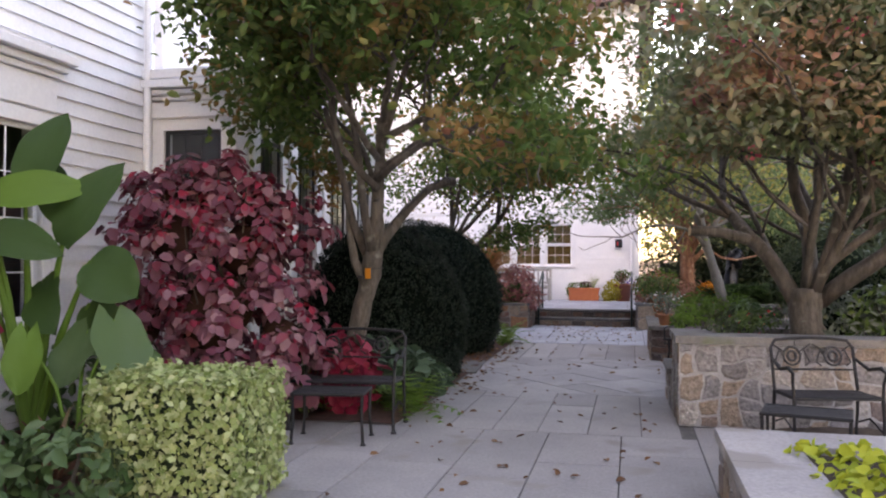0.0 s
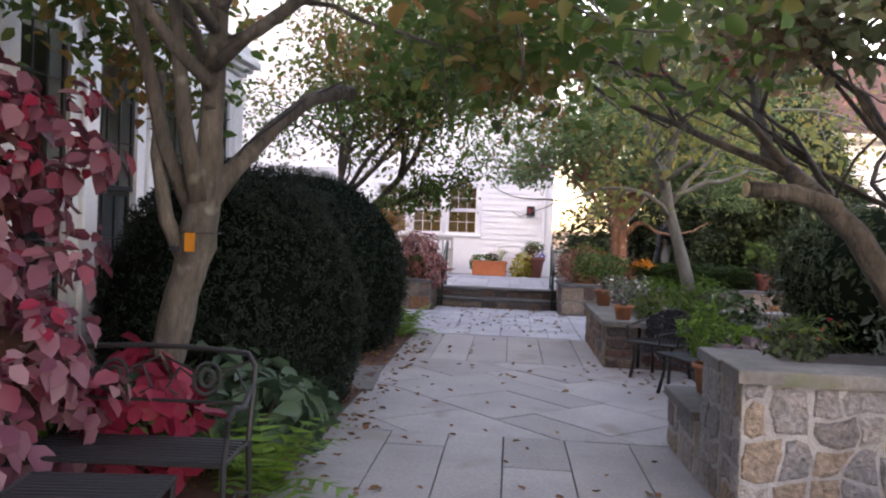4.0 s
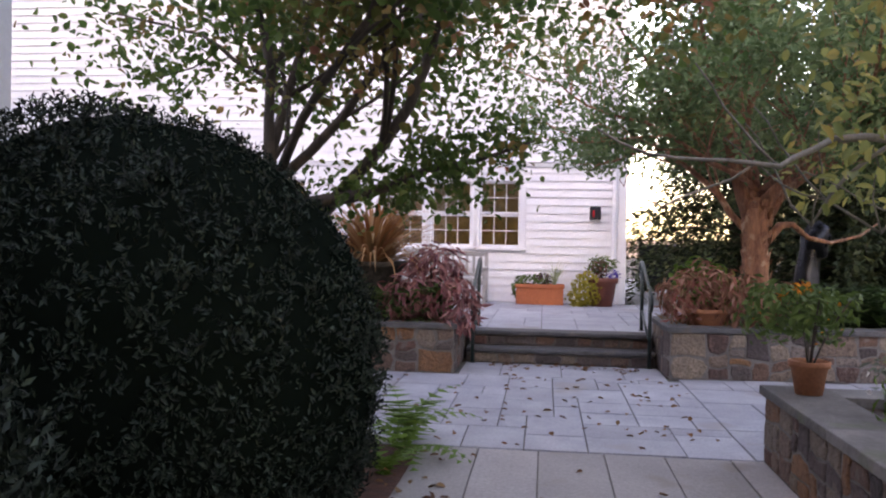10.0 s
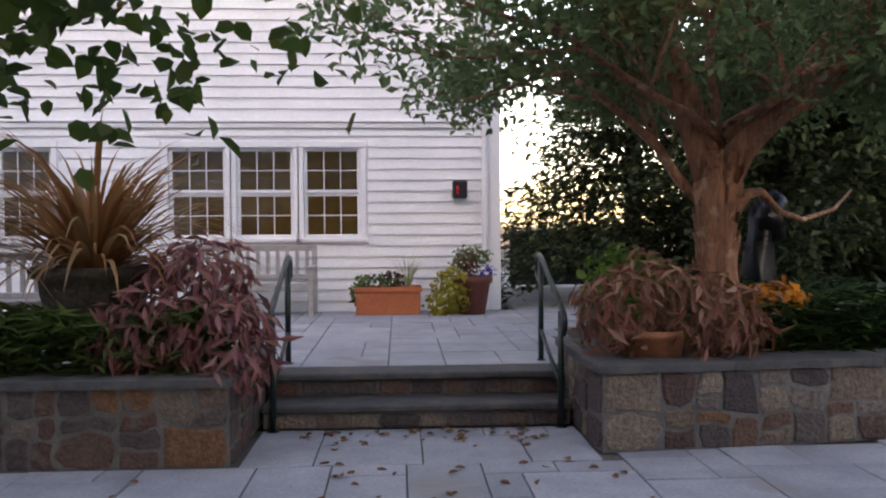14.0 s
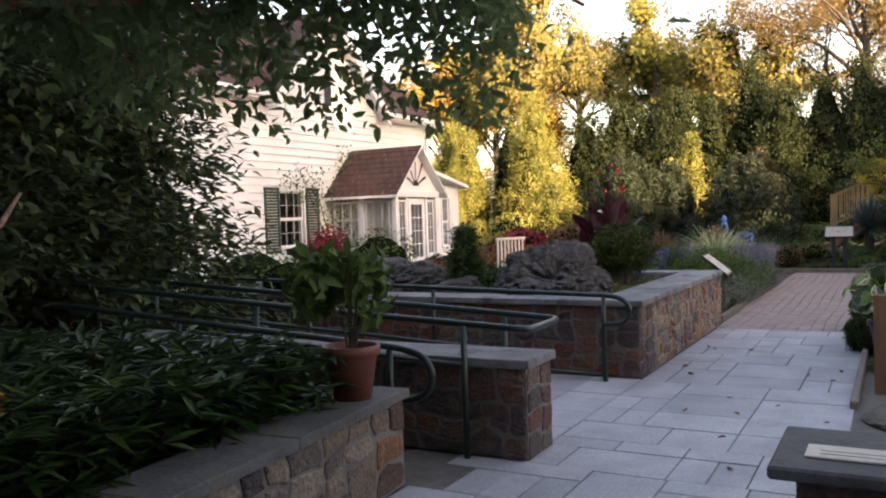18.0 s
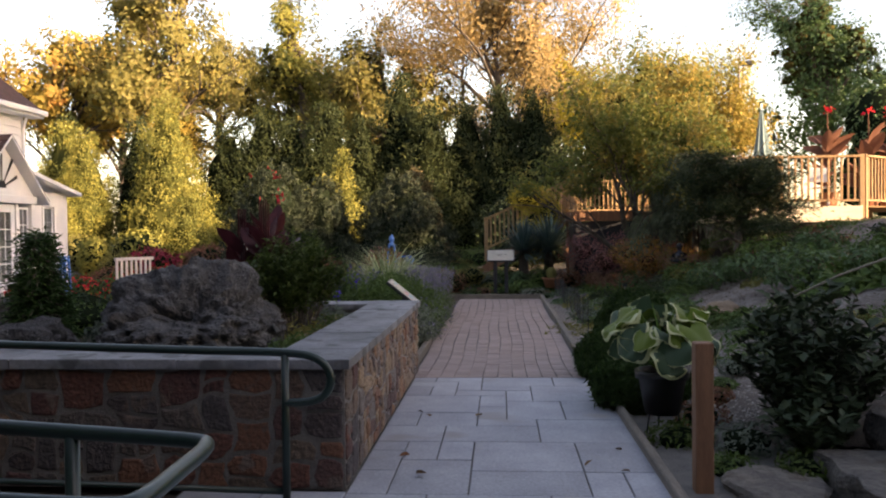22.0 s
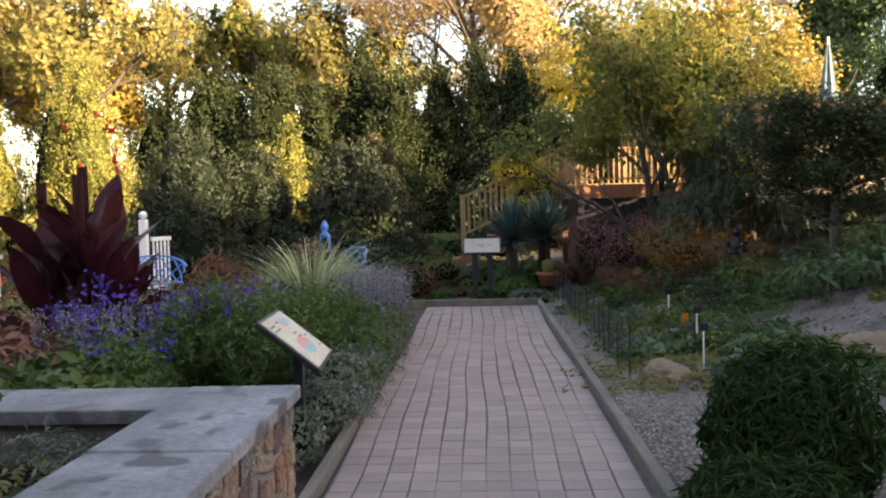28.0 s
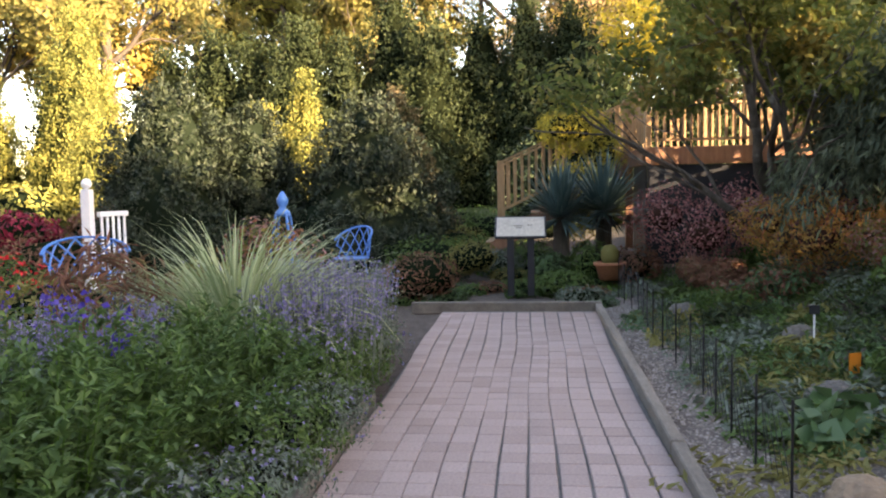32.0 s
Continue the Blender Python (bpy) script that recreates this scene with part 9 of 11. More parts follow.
    part("rope", Build().tube([(1.9, 0.55, -0.62), (1.3, 0.40, -0.40), (0.7, 0.2, -0.16), (0.05, 0.06, 0.02), (-0.06, 0.02, 0.03), (-0.5, -0.35, 0.08), (-1.1, -0.9, 0.20)], 0.012, 6), L_ROPE, rope, smooth=True)
    # rough steps up the bank
    for k in range(4):
        y, z = 16.72 - 0.42 * k, 0.17 * (k + 1)
        ob = thing("stone_step", (6.2 + 0.35 * k, y - 0.3, z - 0.17), "rough thick stone slab step", "step", "rough stone steps")
        b = Build().rock((0, 0, 0.06), (1.5, 0.52, 0.30), 20 + k, 0.14, 5)
        b.v = [(max(-1.1, min(1.1, x)), max(-0.36, min(0.32 + 0.07 * noise.noise((x * 3, k * 5.1, zz * 6)), yy)), max(-0.1, min(0.160 + 0.022 * noise.noise((x * 4, yy * 5, k * 3.3)), zz))) for x, yy, zz in b.v]
        part("slab", b, SLAB_ROCK, ob)
    for k, (x, y, sx, sy) in enumerate(((6.15, 17.2, 0.5, 0.36), (7.0, 17.05, 0.36, 0.3), (5.2, 17.15, 0.42, 0.38))):
        ob = thing("stepping_stone", (x, y, 0), "flat grey stone at the foot of the steps", "stone", "flat stones")
        b = Build().rock((0, 0, 0), (sx, sy, 0.10), 30 + k, 0.15, 3)
        b.v = [(xx, yy, max(-0.05, min(0.055, zz))) for xx, yy, zz in b.v]
        part("slab", b, SLAB_ROCK, ob)
    ped = thing("stone_pedestal", (3.75, 17.35, 0), "stone pedestal with a dark slab top and a small plaque", "pedestal")
    part("base", Build().box((-0.76, -0.40, 0), (-0.26, 0.36, 0.44), 0.02), REDSTONE, ped)
    top = part("slab", Build().box((-0.88, -0.5, 0.442), (-0.15, 0.46, 0.50), 0.012), DARK_CAP, ped)
    part("plaque", Build().box((-0.70, -0.20, 0.501), (-0.50, 0.33, 0.512), 0.004), BOARD_FACE, top, "pale metal plaque with fine print")
    for k in range(2):
        part("line_of_print", Build().box((-0.655 + k * 0.05, -0.14, 0.5125), (-0.645 + k * 0.05, 0.27, 0.5135), 0.0003), INK, top)
    bx = thing("stone_trough", (3.1, 16.62, 0), "rounded rough stone trough with yellow flowers", "planter")
    part("body", Build().rock((0, 0, 0.4), (0.32, 0.32, 0.52), 41, 0.12, 3), SLAB_ROCK, bx)
    part("blossom", blades("blossom", 90, 0.34, 0.02, L_GOLD, rng, 0.8), None, bx).location = (0, 0, 0.86)
    leafy_stems("oakleaf_shrub", (8.15, 16.42, 0.0), 0.85, 0.52, 1.05, 95, 34, 0.10, L_HOLLY, "dark open leafy shrub beside the stone steps", "shrub", 210, 0.12, width=0.55)
    leafy_stems("oakleaf_shrub", (7.55, 16.62, -0.02), 0.45, 0.26, 0.5, 40, 26, 0.09, L_HOLLY, "low dark leafy shrub over the flat stone", "shrub", 213, 0.1, width=0.55)
    bush("yellow_green_shrub", (8.9, 14.9, 0.5), [(0, 0, 0.35, 0.5, 0.5, 0.4)], 700, 0.10, L_LEAFY, "yellow-green shrub on the bank", seed=211, width=0.4, core=0.5)
    # bank planting
    mats = [L_GREEN, L_HOLLY, L_GREYGREEN, L_HOSTA, L_RUST, L_OLIVE, L_GREEN, L_CONIFER]
    r3 = np.random.default_rng(220)
    def tuft(name, x, y, r, h, mat, label, seed, group, size, count=620, width=0.4):
        """A loose irregular clump on the ground."""
        r2 = np.random.default_rng(seed)
        bl = [(0, 0, h * 0.4, r, r, h * 0.5)] + [(r * 0.7 * math.cos(g), r * 0.7 * math.sin(g), h * r2.uniform(0.2, 0.55), r * r2.uniform(0.3, 0.55), r * r2.uniform(0.3, 0.55), h * r2.uniform(0.25, 0.5)) for g in r2.uniform(0, 6.283, 5)]
        bush(name, (x, y, float(ground_z(x, y)) - 0.02), bl, count, size, mat, label, "rock plant", None, group, seed, width, stems=4, shell=0.35, lump=0.3, droop=0.5, broad=seed % 3 == 0)

    def mat_plant(x, y, rx, ry, h, mat, label, seed, count, size, group, floor=None, width=0.4):
        """A low plant that creeps over the ground in an uneven patch."""
        r2 = np.random.default_rng(seed)
        z0 = float(ground_z(x, y)) if floor is None else floor
        ob = thing("creeping_plant", (x, y, z0), label, "ground cover", group)
        count, size = int(count * 0.62), size * 1.2
        g, q = r2.uniform(0, 6.283, count), np.sqrt(r2.uniform(0, 1, count))
        a, b = r2.uniform(0, 6.283, 2)
        edge = 1 + 0.25 * np.sin(2 * g + a) + 0.2 * np.sin(5 * g + b) + 0.1 * np.sin(9 * g)
        px, py = rx * q * edge * np.cos(g), ry * q * edge * np.sin(g)
        lump = 0.65 + 0.5 * np.sin(px * 11 + a) * np.sin(py * 12 + b)
        gz = ground_z(x + px, y + py) - z0 if floor is None else 0
        p = np.stack([px, py, gz + h * (1.05 - q * q) * lump * r2.uniform(0.15, 1.0, count) + 0.008], 1)
        n = np.stack([px / rx * 0.5, py / ry * 0.5, np.ones(count)], 1)
        part("foliage", leaf_mesh("foliage", p, n, size, mat, r2, width, 0.12, -0.1), None, ob)
    greens = [L_GREEN, L_HOSTA, L_GREYGREEN, L_FEATHERY, L_GREEN, L_OLIVE, L_GREEN, L_GREYGREEN]
    k = 0
    while k < 125:
        x, y = r3.uniform(10.5, 24.2), 17.15 - abs(r3.normal(0, 2.3))
        path = abs((y - 14.6) - 0.12 * (x - 12)) < 0.45 and x < 17
        if y < 10.2 or (x < 13.6 and y > 15.9) or math.hypot(x - 14.3, y - 16.6) < 0.8 or path:
            continue
        big = r3.uniform(0, 1) < 0.35
        s = r3.uniform(0.45, 0.85) if big else r3.uniform(0.25, 0.5)
        mat_plant(x, y, s * r3.uniform(0.8, 1.3), s * r3.uniform(0.6, 1.0), r3.uniform(0.10, 0.24) if big else r3.uniform(0.06, 0.16), greens[int(r3.integers(0, 8))], "low creeping rock garden plant over gravel", 230 + k, int(1500 * s + 250), r3.uniform(0.04, 0.075), "creeping rock plants", width=r3.uniform(0.3, 0.6))
        k += 1
    for k in range(46):
        x, y = r3.uniform(10.2, 23.8), 16.6 - abs(r3.normal(0, 2.2))
        if y < 10.0 or (x < 13.4 and y > 15.7):
            continue
        s = r3.uniform(0.16, 0.38)
        tuft("rock_garden_plant", x, y, s, s * r3.uniform(0.7, 1.3), mats[int(r3.integers(0, 8))], "loose leafy rock garden plant on the gravel bank", 420 + k, "rock garden plants", r3.uniform(0.05, 0.09))
    for k, (x, y, s) in enumerate(((12.3, 13.9, 0.75), (13.1, 13.5, 0.8), (13.9, 13.2, 0.7), (12.8, 14.5, 0.55))):
        mat_plant(x, y, s, s * 0.8, 0.34, L_GREEN, "spreading patch of broad-leaved green plants on the bank", 470 + k, 900, 0.13, "broad-leaved bank plants", width=0.5)
    for k, (x, y) in enumerate(((16.0, 16.75), (14.6, 16.15), (15.1, 16.0))):
        mat_plant(x, y, 0.4, 0.3, 0.22, L_HOSTA, "rounded broad leaves among the bank stones", 480 + k, 150, 0.15, "round-leaved plants", width=0.85)
    for k, (x, y, s) in enumerate(((8.7, 20.15, 0.5), (9.4, 20.05, 0.5), (10.1, 20.2, 0.45), (9.7, 20.7, 0.5), (8.0, 20.05, 0.35), (10.2, 21.2, 0.5), (9.1, 21.0, 0.35))):
        mat_plant(x, y, s, s * 0.5, 0.13, (L_OLIVE, L_GREEN, L_GREYGREEN)[k % 3], "low weedy growth in the raised bed", 485 + k, 700, 0.05, "raised bed weeds", 0.64, 0.2)
    for k, (x, y, sx, sy, sz, mt) in enumerate(((14.85, 16.95, 0.26, 0.2, 0.16, TAN_ROCK), (14.2, 16.35, 0.36, 0.28, 0.24, SLAB_ROCK), (16.6, 16.5, 0.22, 0.16, 0.12, SLAB_ROCK), (14.1, 15.45, 0.34, 0.24, 0.16, TAN_ROCK), (11.8, 13.9, 0.34, 0.26, 0.16, SLAB_ROCK), (13.2, 14.9, 0.30, 0.2, 0.12, SLAB_ROCK), (18.2, 16.2, 0.28, 0.2, 0.14, SLAB_ROCK), (10.9, 15.2, 0.5, 0.35, 0.2, SLAB_ROCK), (20.5, 16.7, 0.3, 0.2, 0.12, SLAB_ROCK))):
        boulder((x, y, float(ground_z(x, y)) + 0.02), (sx, sy, sz), 50 + k, "weathered stone set in the gravel bank", mt, "bank stones", 0.18)
    mats2 = [L_GREEN, L_FERN, L_GREYGREEN, L_PINE, L_HOSTA, L_GREEN, L_OLIVE, L_RUST, L_CONIFER]
    for k in range(26):
        x, y = r3.uniform(15.2, 21.2), r3.uniform(16.2, 17.2)
        mat_plant(x, y, r3.uniform(0.2, 0.42), r3.uniform(0.15, 0.3), r3.uniform(0.08, 0.2), (L_GREYGREEN, L_GREEN, L_FEATHERY, L_BAMBOO, L_OLIVE)[k % 5], "flat mat-forming plant on the gravel by the kerb", 900 + k, 600, r3.uniform(0.03, 0.055), "mat plants", width=0.3)
    for k, (x, y) in enumerate(((7.4, 17.2), (7.9, 16.95), (8.75, 17.05), (7.3, 16.75), (9.9, 16.6), (10.4, 16.3), (9.5, 16.75), (8.1, 17.35))):
        s = r3.uniform(0.14, 0.26)
        dome("rock_garden_plant", (x, y, float(ground_z(x, y)) - 0.02), s, s * 0.9, (L_GREEN, L_GREYGREEN, L_RUST, L_FEATHERY)[k % 4], "low plant among gravel by the stone steps", 940 + k, 600, 0.05, 0.35, "plants by the steps", 0.6)
    m = 24000
    gx, gy = r3.uniform(8.6, 21.5, m), 17.57 - np.abs(r3.normal(0, 0.95, m))
    gc = np.stack([gx, gy, ground_z(gx, gy) + 0.003], 1)
    gs = r3.uniform(0.006, 0.017, (m, 1)) * r3.uniform(0.6, 1.2, (m, 3))
    octa = np.array([(1, 0, 0), (0, 1, 0), (-1, 0, 0), (0, -1, 0), (0, 0, 0.8)])
    spin = r3.uniform(0, 6.283, m)
    ca, sa = np.cos(spin)[:, None], np.sin(spin)[:, None]
    ox, oy = octa[None, :, 0] * gs[:, :1], octa[None, :, 1] * gs[:, 1:2]
    gv = gc[:, None] + np.stack([ox * ca - oy * sa, ox * sa + oy * ca, np.broadcast_to(octa[None, :, 2] * gs[:, 2:], ox.shape)], -1)
    gf = (np.arange(m)[:, None, None] * 5 + np.array([(0, 1, 4), (1, 2, 4), (2, 3, 4), (3, 0, 4)])[None]).reshape(-1, 3)
    tagged(new("gravel", raw_mesh("gravel", gv.reshape(-1, 3), gf, L_GRAVEL)), "pale mixed gravel chips on the bank", "gravel", kind="stuff")
    for k in range(42):
        x, y = r3.uniform(21.4, 25.2), r3.uniform(16.6, 20.6)
        if 18.2 < y < 18.95 and x < 22.2:
            continue
        s = r3.uniform(0.15, 0.36)
        dome("rock_garden_plant", (x, y, float(ground_z(x, y)) - 0.02), s, s * r3.uniform(0.4, 0.9), mats2[int(r3.integers(0, 9))], "low plant in the bed past the brick walk", 820 + k, 700, r3.uniform(0.04, 0.075), 0.35, "rock garden plants", 0.6)
    # low wire fence
    fe = thing("wire_border_fence", (15.0, 17.25, 0), "low black wire border fence with arched panels", "fence")
    for k in range(15):
        x = k * 0.52
        ofs = 0.03 * math.sin(k)
        pst = part("stake", Build().tube([(x, ofs, -0.1), (x, ofs, 0.46)], 0.007, 6), BLACK_IRON, fe)
        if k < 14:
            part("hoop", Build().tube([(x + 0.52 * u, ofs, 0.33 + 0.10 * math.sin(math.pi * u)) for u in np.linspace(0, 1, 9)], 0.004, 5), BLACK_IRON, fe)
            for j in range(5):
                u0 = j / 5
                part("wire", Build().tube([(x + 0.52 * u0, ofs, 0.02), (x + 0.52 * min(1, u0 + 0.45), ofs, 0.35)], 0.0022, 4), BLACK_IRON, fe)
    for k, (x, y) in enumerate(((14.9, 16.6), (15.9, 16.4), (13.1, 16.6), (17.6, 16.3))):
        s = thing("plant_label", (x, y, float(ground_z(x, y))), "small black plant label on a white stake", "plant label", "plant labels")
        part("stake", Build().tube([(0, 0, 0), (0, 0, 0.4)], 0.007, 6), TRIM, s)
        part("plate", Build().box((-0.01, -0.04, 0.38), (-0.004, 0.04, 0.45), 0.002), DARK_FRAME, s)
    tg = thing("orange_marker", (16.8, 16.3, float(ground_z(16.8, 16.3))), "orange plastic plant tags", "tag")
    part("tag", Build().box((-0.004, -0.05, 0.1), (0.004, 0.05, 0.24), 0.001, pose(0, 0, 0, 0, 0, 25)), L_ORANGE, tg)
    bush("barberry_shrub", (20.5, 15.3, float(ground_z(20.5, 15.3))), [(0, 0, 0.45, 0.75, 0.65, 0.40), (0.4, 0.4, 0.62, 0.5, 0.45, 0.34), (-0.3, -0.45, 0.5, 0.5, 0.5, 0.36), (0.0, 0.1, 0.8, 0.4, 0.4, 0.25)], 6500, 0.05, L_AMBER, "amber and yellow autumn shrub on the bank", seed=300, width=0.45, stems=9, core=0.35, shell=0.4, inner=L_SHRUB_SHADE)
    bush("barberry_shrub", (22.9, 16.0, float(ground_z(22.9, 16.0))), [(0, 0, 0.6, 0.8, 0.7, 0.55), (0.3, 0.5, 0.85, 0.6, 0.6, 0.5), (0.1, -0.5, 0.9, 0.6, 0.6, 0.5)], 4500, 0.06, L_PINKISH, "dull pink leaved shrub below the deck", seed=301, width=0.4, stems=8, core=0.4, shell=0.4, inner=L_SHRUB_SHADE)
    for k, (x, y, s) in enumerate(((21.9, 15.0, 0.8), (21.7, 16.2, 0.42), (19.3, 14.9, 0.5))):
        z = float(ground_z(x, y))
        bush("barberry_shrub", (x, y, z), [(0, 0, 0.5 * s, 0.8 * s, 0.75 * s, 0.45 * s), (0.4 * s, 0.45 * s, 0.7 * s, 0.55 * s, 0.5 * s, 0.4 * s), (-0.3 * s, -0.5 * s, 0.65 * s, 0.55 * s, 0.5 * s, 0.4 * s)], 4200, 0.06, (L_PINKISH, L_RUST, L_CLIMBER)[k], "dull red and rust spreading shrub on the bank", seed=303 + k, width=0.4, stems=7, core=0.4, shell=0.4, inner=L_SHRUB_SHADE)
    for k, (x, y, s) in enumerate(((24.0, 17.98, 1.3), (24.3, 17.3, 1.4))):
        yu = thing("yucca", (x, y, float(ground_z(x, y)) + 0.05), "spiky blue-green yucca rosette", "yucca", "yuccas")
        part("trunk", Build().tube([(0, 0, -0.1), (0, 0, 0.75 * s)], [0.14, 0.12], 8), DARK_BARK, yu)
        part("foliage", blades("foliage", 300, 0.72 * s, 0.055, L_YUCCA, rng, 2.0, 0.06, 0.10, 4), None, yu).location = (0, 0, 0.75 * s)
    cp = flower_pot("flower_pot", (23.3, 17.3, 0.08), 0.22, 0.26, TERRACOTTA, "terracotta pot with a cactus by the deck")
    part("cactus", Build().lathe([(0.09, 0.2), (0.13, 0.30), (0.13, 0.42), (0.08, 0.50), (0.001, 0.52)], 14), L_OLIVE, cp, smooth=True)
    dome("dried_shrub", (21.9, 19.9, 0.0), 0.5, 0.62, L_RUST, "brown rounded dying shrub by the end of the walk", 310, 1800, 0.06, 0.3)
    dome("dried_shrub", (24.3, 19.4, 0.1), 0.4, 0.5, L_OLIVE, "pale dried plants past the sign", 311, 900, 0.08, 0.3)
    for k, (x, y, r, h, mt) in enumerate(((23.2, 20.4, 0.5, 0.4, L_GREYGREEN), (22.6, 18.0, 0.4, 0.35, L_GREEN), (25.5, 20.2, 0.8, 0.7, L_GREEN), (20.5, 22.5, 0.6, 0.6, L_RUST), (22.4, 22.9, 0.5, 0.5, L_HOSTA), (19.6, 23.6, 0.7, 0.7, L_OLIVE), (18.0, 24.6, 0.8, 0.7, L_RUST), (16.5, 24.6, 0.9, 0.8, L_OLIVE), (13.2, 24.2, 0.8, 0.75, L_GREEN), (12.2, 25.6, 0.8, 0.7, L_GREEN), (22.5, 26.4, 0.9, 0.8, L_RUST), (25.0, 27.0, 1.0, 0.9, L_RUST), (21.0, 27.4, 0.7, 0.7, L_GREEN), (27.0, 25.5, 0.9, 0.8, L_AUTUMN))):
        dome("garden_shrub", (x, y, float(ground_z(x, y)) - 0.03), r, h, mt, "rounded garden shrub among the beds", 320 + k, 1400, 0.09, 0.4, "garden shrubs", 0.6)
    for k, (x, y, r, h, mt) in enumerate(((23.5, 18.15, 0.3, 0.55, L_HOSTA), (23.75, 17.55, 0.35, 0.7, L_GREEN), (23.6, 16.9, 0.4, 0.6, L_RUST), (26.6, 19.6, 0.6, 0.6, L_GREEN), (27.6, 20.0, 0.7, 0.7, L_OLIVE), (25.2, 19.0, 0.45, 0.45, L_GREYGREEN), (28.6, 19.2, 0.8, 1.0, L_GREEN), (29.6, 18.2, 0.9, 1.3, L_HOLLY), (25.6, 18.4, 0.4, 0.5, L_GREEN), (30.2, 20.0, 0.9, 0.9, L_GREEN))):
        dome("garden_shrub", (x, y, float(ground_z(x, y)) - 0.03), r, h, mt, "leafy shrub by the deck stairs", 860 + k, 1800, 0.07, 0.4, "shrubs by the deck stairs", 0.6)
    figure = Build().lathe([(0.13, 0.0), (0.12, 0.10), (0.10, 0.22), (0.085, 0.36), (0.105, 0.48), (0.085, 0.55), (0.035, 0.585), (0.03, 0.61)], 14)
    figure.rock((0, 0, 0.665), (0.062, 0.066, 0.078), 62, 0.04, 3).tube([(0.02, 0.10, 0.52), (-0.02, 0.14, 0.42), (-0.14, 0.13, 0.38)], [0.036, 0.034, 0.026], 8).tube([(0.02, -0.10, 0.52), (-0.02, -0.13, 0.42), (-0.14, -0.06, 0.38)], [0.036, 0.034, 0.026], 8).rock((-0.17, 0.04, 0.38), (0.05, 0.09, 0.045), 63, 0.08, 2)
    st = tagged(part("garden_statue", figure, BRONZE, smooth=True), "small dark robed garden statue beside the weeping conifer", "statue")
    st.matrix_world = pose(19.15, 14.98, float(ground_z(19.15, 14.98)) - 0.01, 0, 0, -20)
    for k, (x, y, s) in enumerate(((18.6, 15.0, 0.45), (16.5, 14.9, 0.55), (15.9, 14.5, 0.5), (16.6, 14.05, 0.6), (15.5, 13.6, 0.42), (13.8, 14.45, 0.62), (14.3, 14.1, 0.5), (20.3, 15.7, 0.4), (12.9, 13.9, 0.45))):
        bush("hellebore", (x, y, float(ground_z(x, y)) - 0.02), [(0, 0, s * 0.42, s, s * 0.85, s * 0.42), (s * 0.5, s * 0.3, s * 0.35, s * 0.6, s * 0.5, s * 0.36)], 620, 0.12, (L_GREEN, L_HOSTA, L_HOSTA)[k % 3], "dark leathery hellebore clump on the gravel bank", "perennial", group="hellebores", seed=660 + k, width=0.34, droop=0.5, stems=5, shell=0.5, lump=0.3)
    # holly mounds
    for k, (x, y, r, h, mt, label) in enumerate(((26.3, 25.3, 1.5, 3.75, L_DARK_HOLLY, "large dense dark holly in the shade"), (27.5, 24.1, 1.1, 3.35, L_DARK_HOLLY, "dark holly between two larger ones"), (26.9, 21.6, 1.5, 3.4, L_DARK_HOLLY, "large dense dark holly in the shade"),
                                                 (29.2, 24.4, 0.85, 3.5, L_ARBOR_LIT, "young yellow-green evergreen behind the hollies"), (28.2, 21.3, 0.95, 3.6, L_BRONZE_TIP, "holly with bronzed tips in the last sun"))):
        spire("holly_bush", x, y, r, h, mt, label, 350 + k, 17000, "hollies", 0.62, 0.86, 420, 0.095, 0.22, 0.9, L_HOLLY_SHADE)
    bush("golden_conifer", (25.3, 17.65, 0.35), [(0, 0, 1.1, 0.45, 0.45, 1.0), (0.1, 0.1, 2.1, 0.62, 0.60, 0.42), (0, -0.4, 1.7, 0.4, 0.4, 0.5)], 6500, 0.075, L_GOLD, "golden topped conifer by the deck stairs", seed=360, width=0.3, core=0.6)
    weeping("weeping_conifer", 20.35, 14.4, 2.5, 1.5, L_WEEPING, "grey-green weeping conifer with hanging strands on the bank", 361)
    gnarled("spreading_conifer", 17.7, 14.15, 2.0, 1.15, L_CONIFER, "dark old conifer with bare twisted lower limbs on the bank", 362)
    tree("yellowing_tree", (21.5, 15.3, float(ground_z(21.5, 15.3))), [((0, 0, 0.2), (-0.35, 0.3, 1.0), 2.2, 0.06), ((0, 0, 0.2), (-0.15, -0.4, 1.0), 2.2, 0.055), ((0, 0, 0.2), (0.3, 0.2, 1.0), 2.2, 0.06), ((0, 0, 0.2), (0.2, -0.5, 1.0), 2.1, 0.05), ((0, 0, 0.2), (-0.1, 0.75, 0.9), 1.8, 0.06), ((-0.1, 0.3, 1.0), (-0.45, 0.85, 0.75), 1.5, 0.07), ((0, 0, 0.2), (-0.25, -0.7, 0.9), 2.0, 0.05), ((0, -0.2, 0.8), (-0.2, -1.0, 0.4), 1.6, 0.045)],
         "multi-stemmed tree with yellow-green leaves beside the deck", GREY_BARK, L_LEAFY, 0.10, 50, 363, [(0, 0, -0.2, 0.14), (0, 0, 0.25, 0.12)], 2, 4, 0.7, 0.17, 0.6, 0.3, True, 0.7, keep=lambda p: (p[:, 2] > np.where(p[:, 1] > -0.2, 1.95, 1.4)) & (p[:, 1] > -1.7), low=1.6)


build_garden()


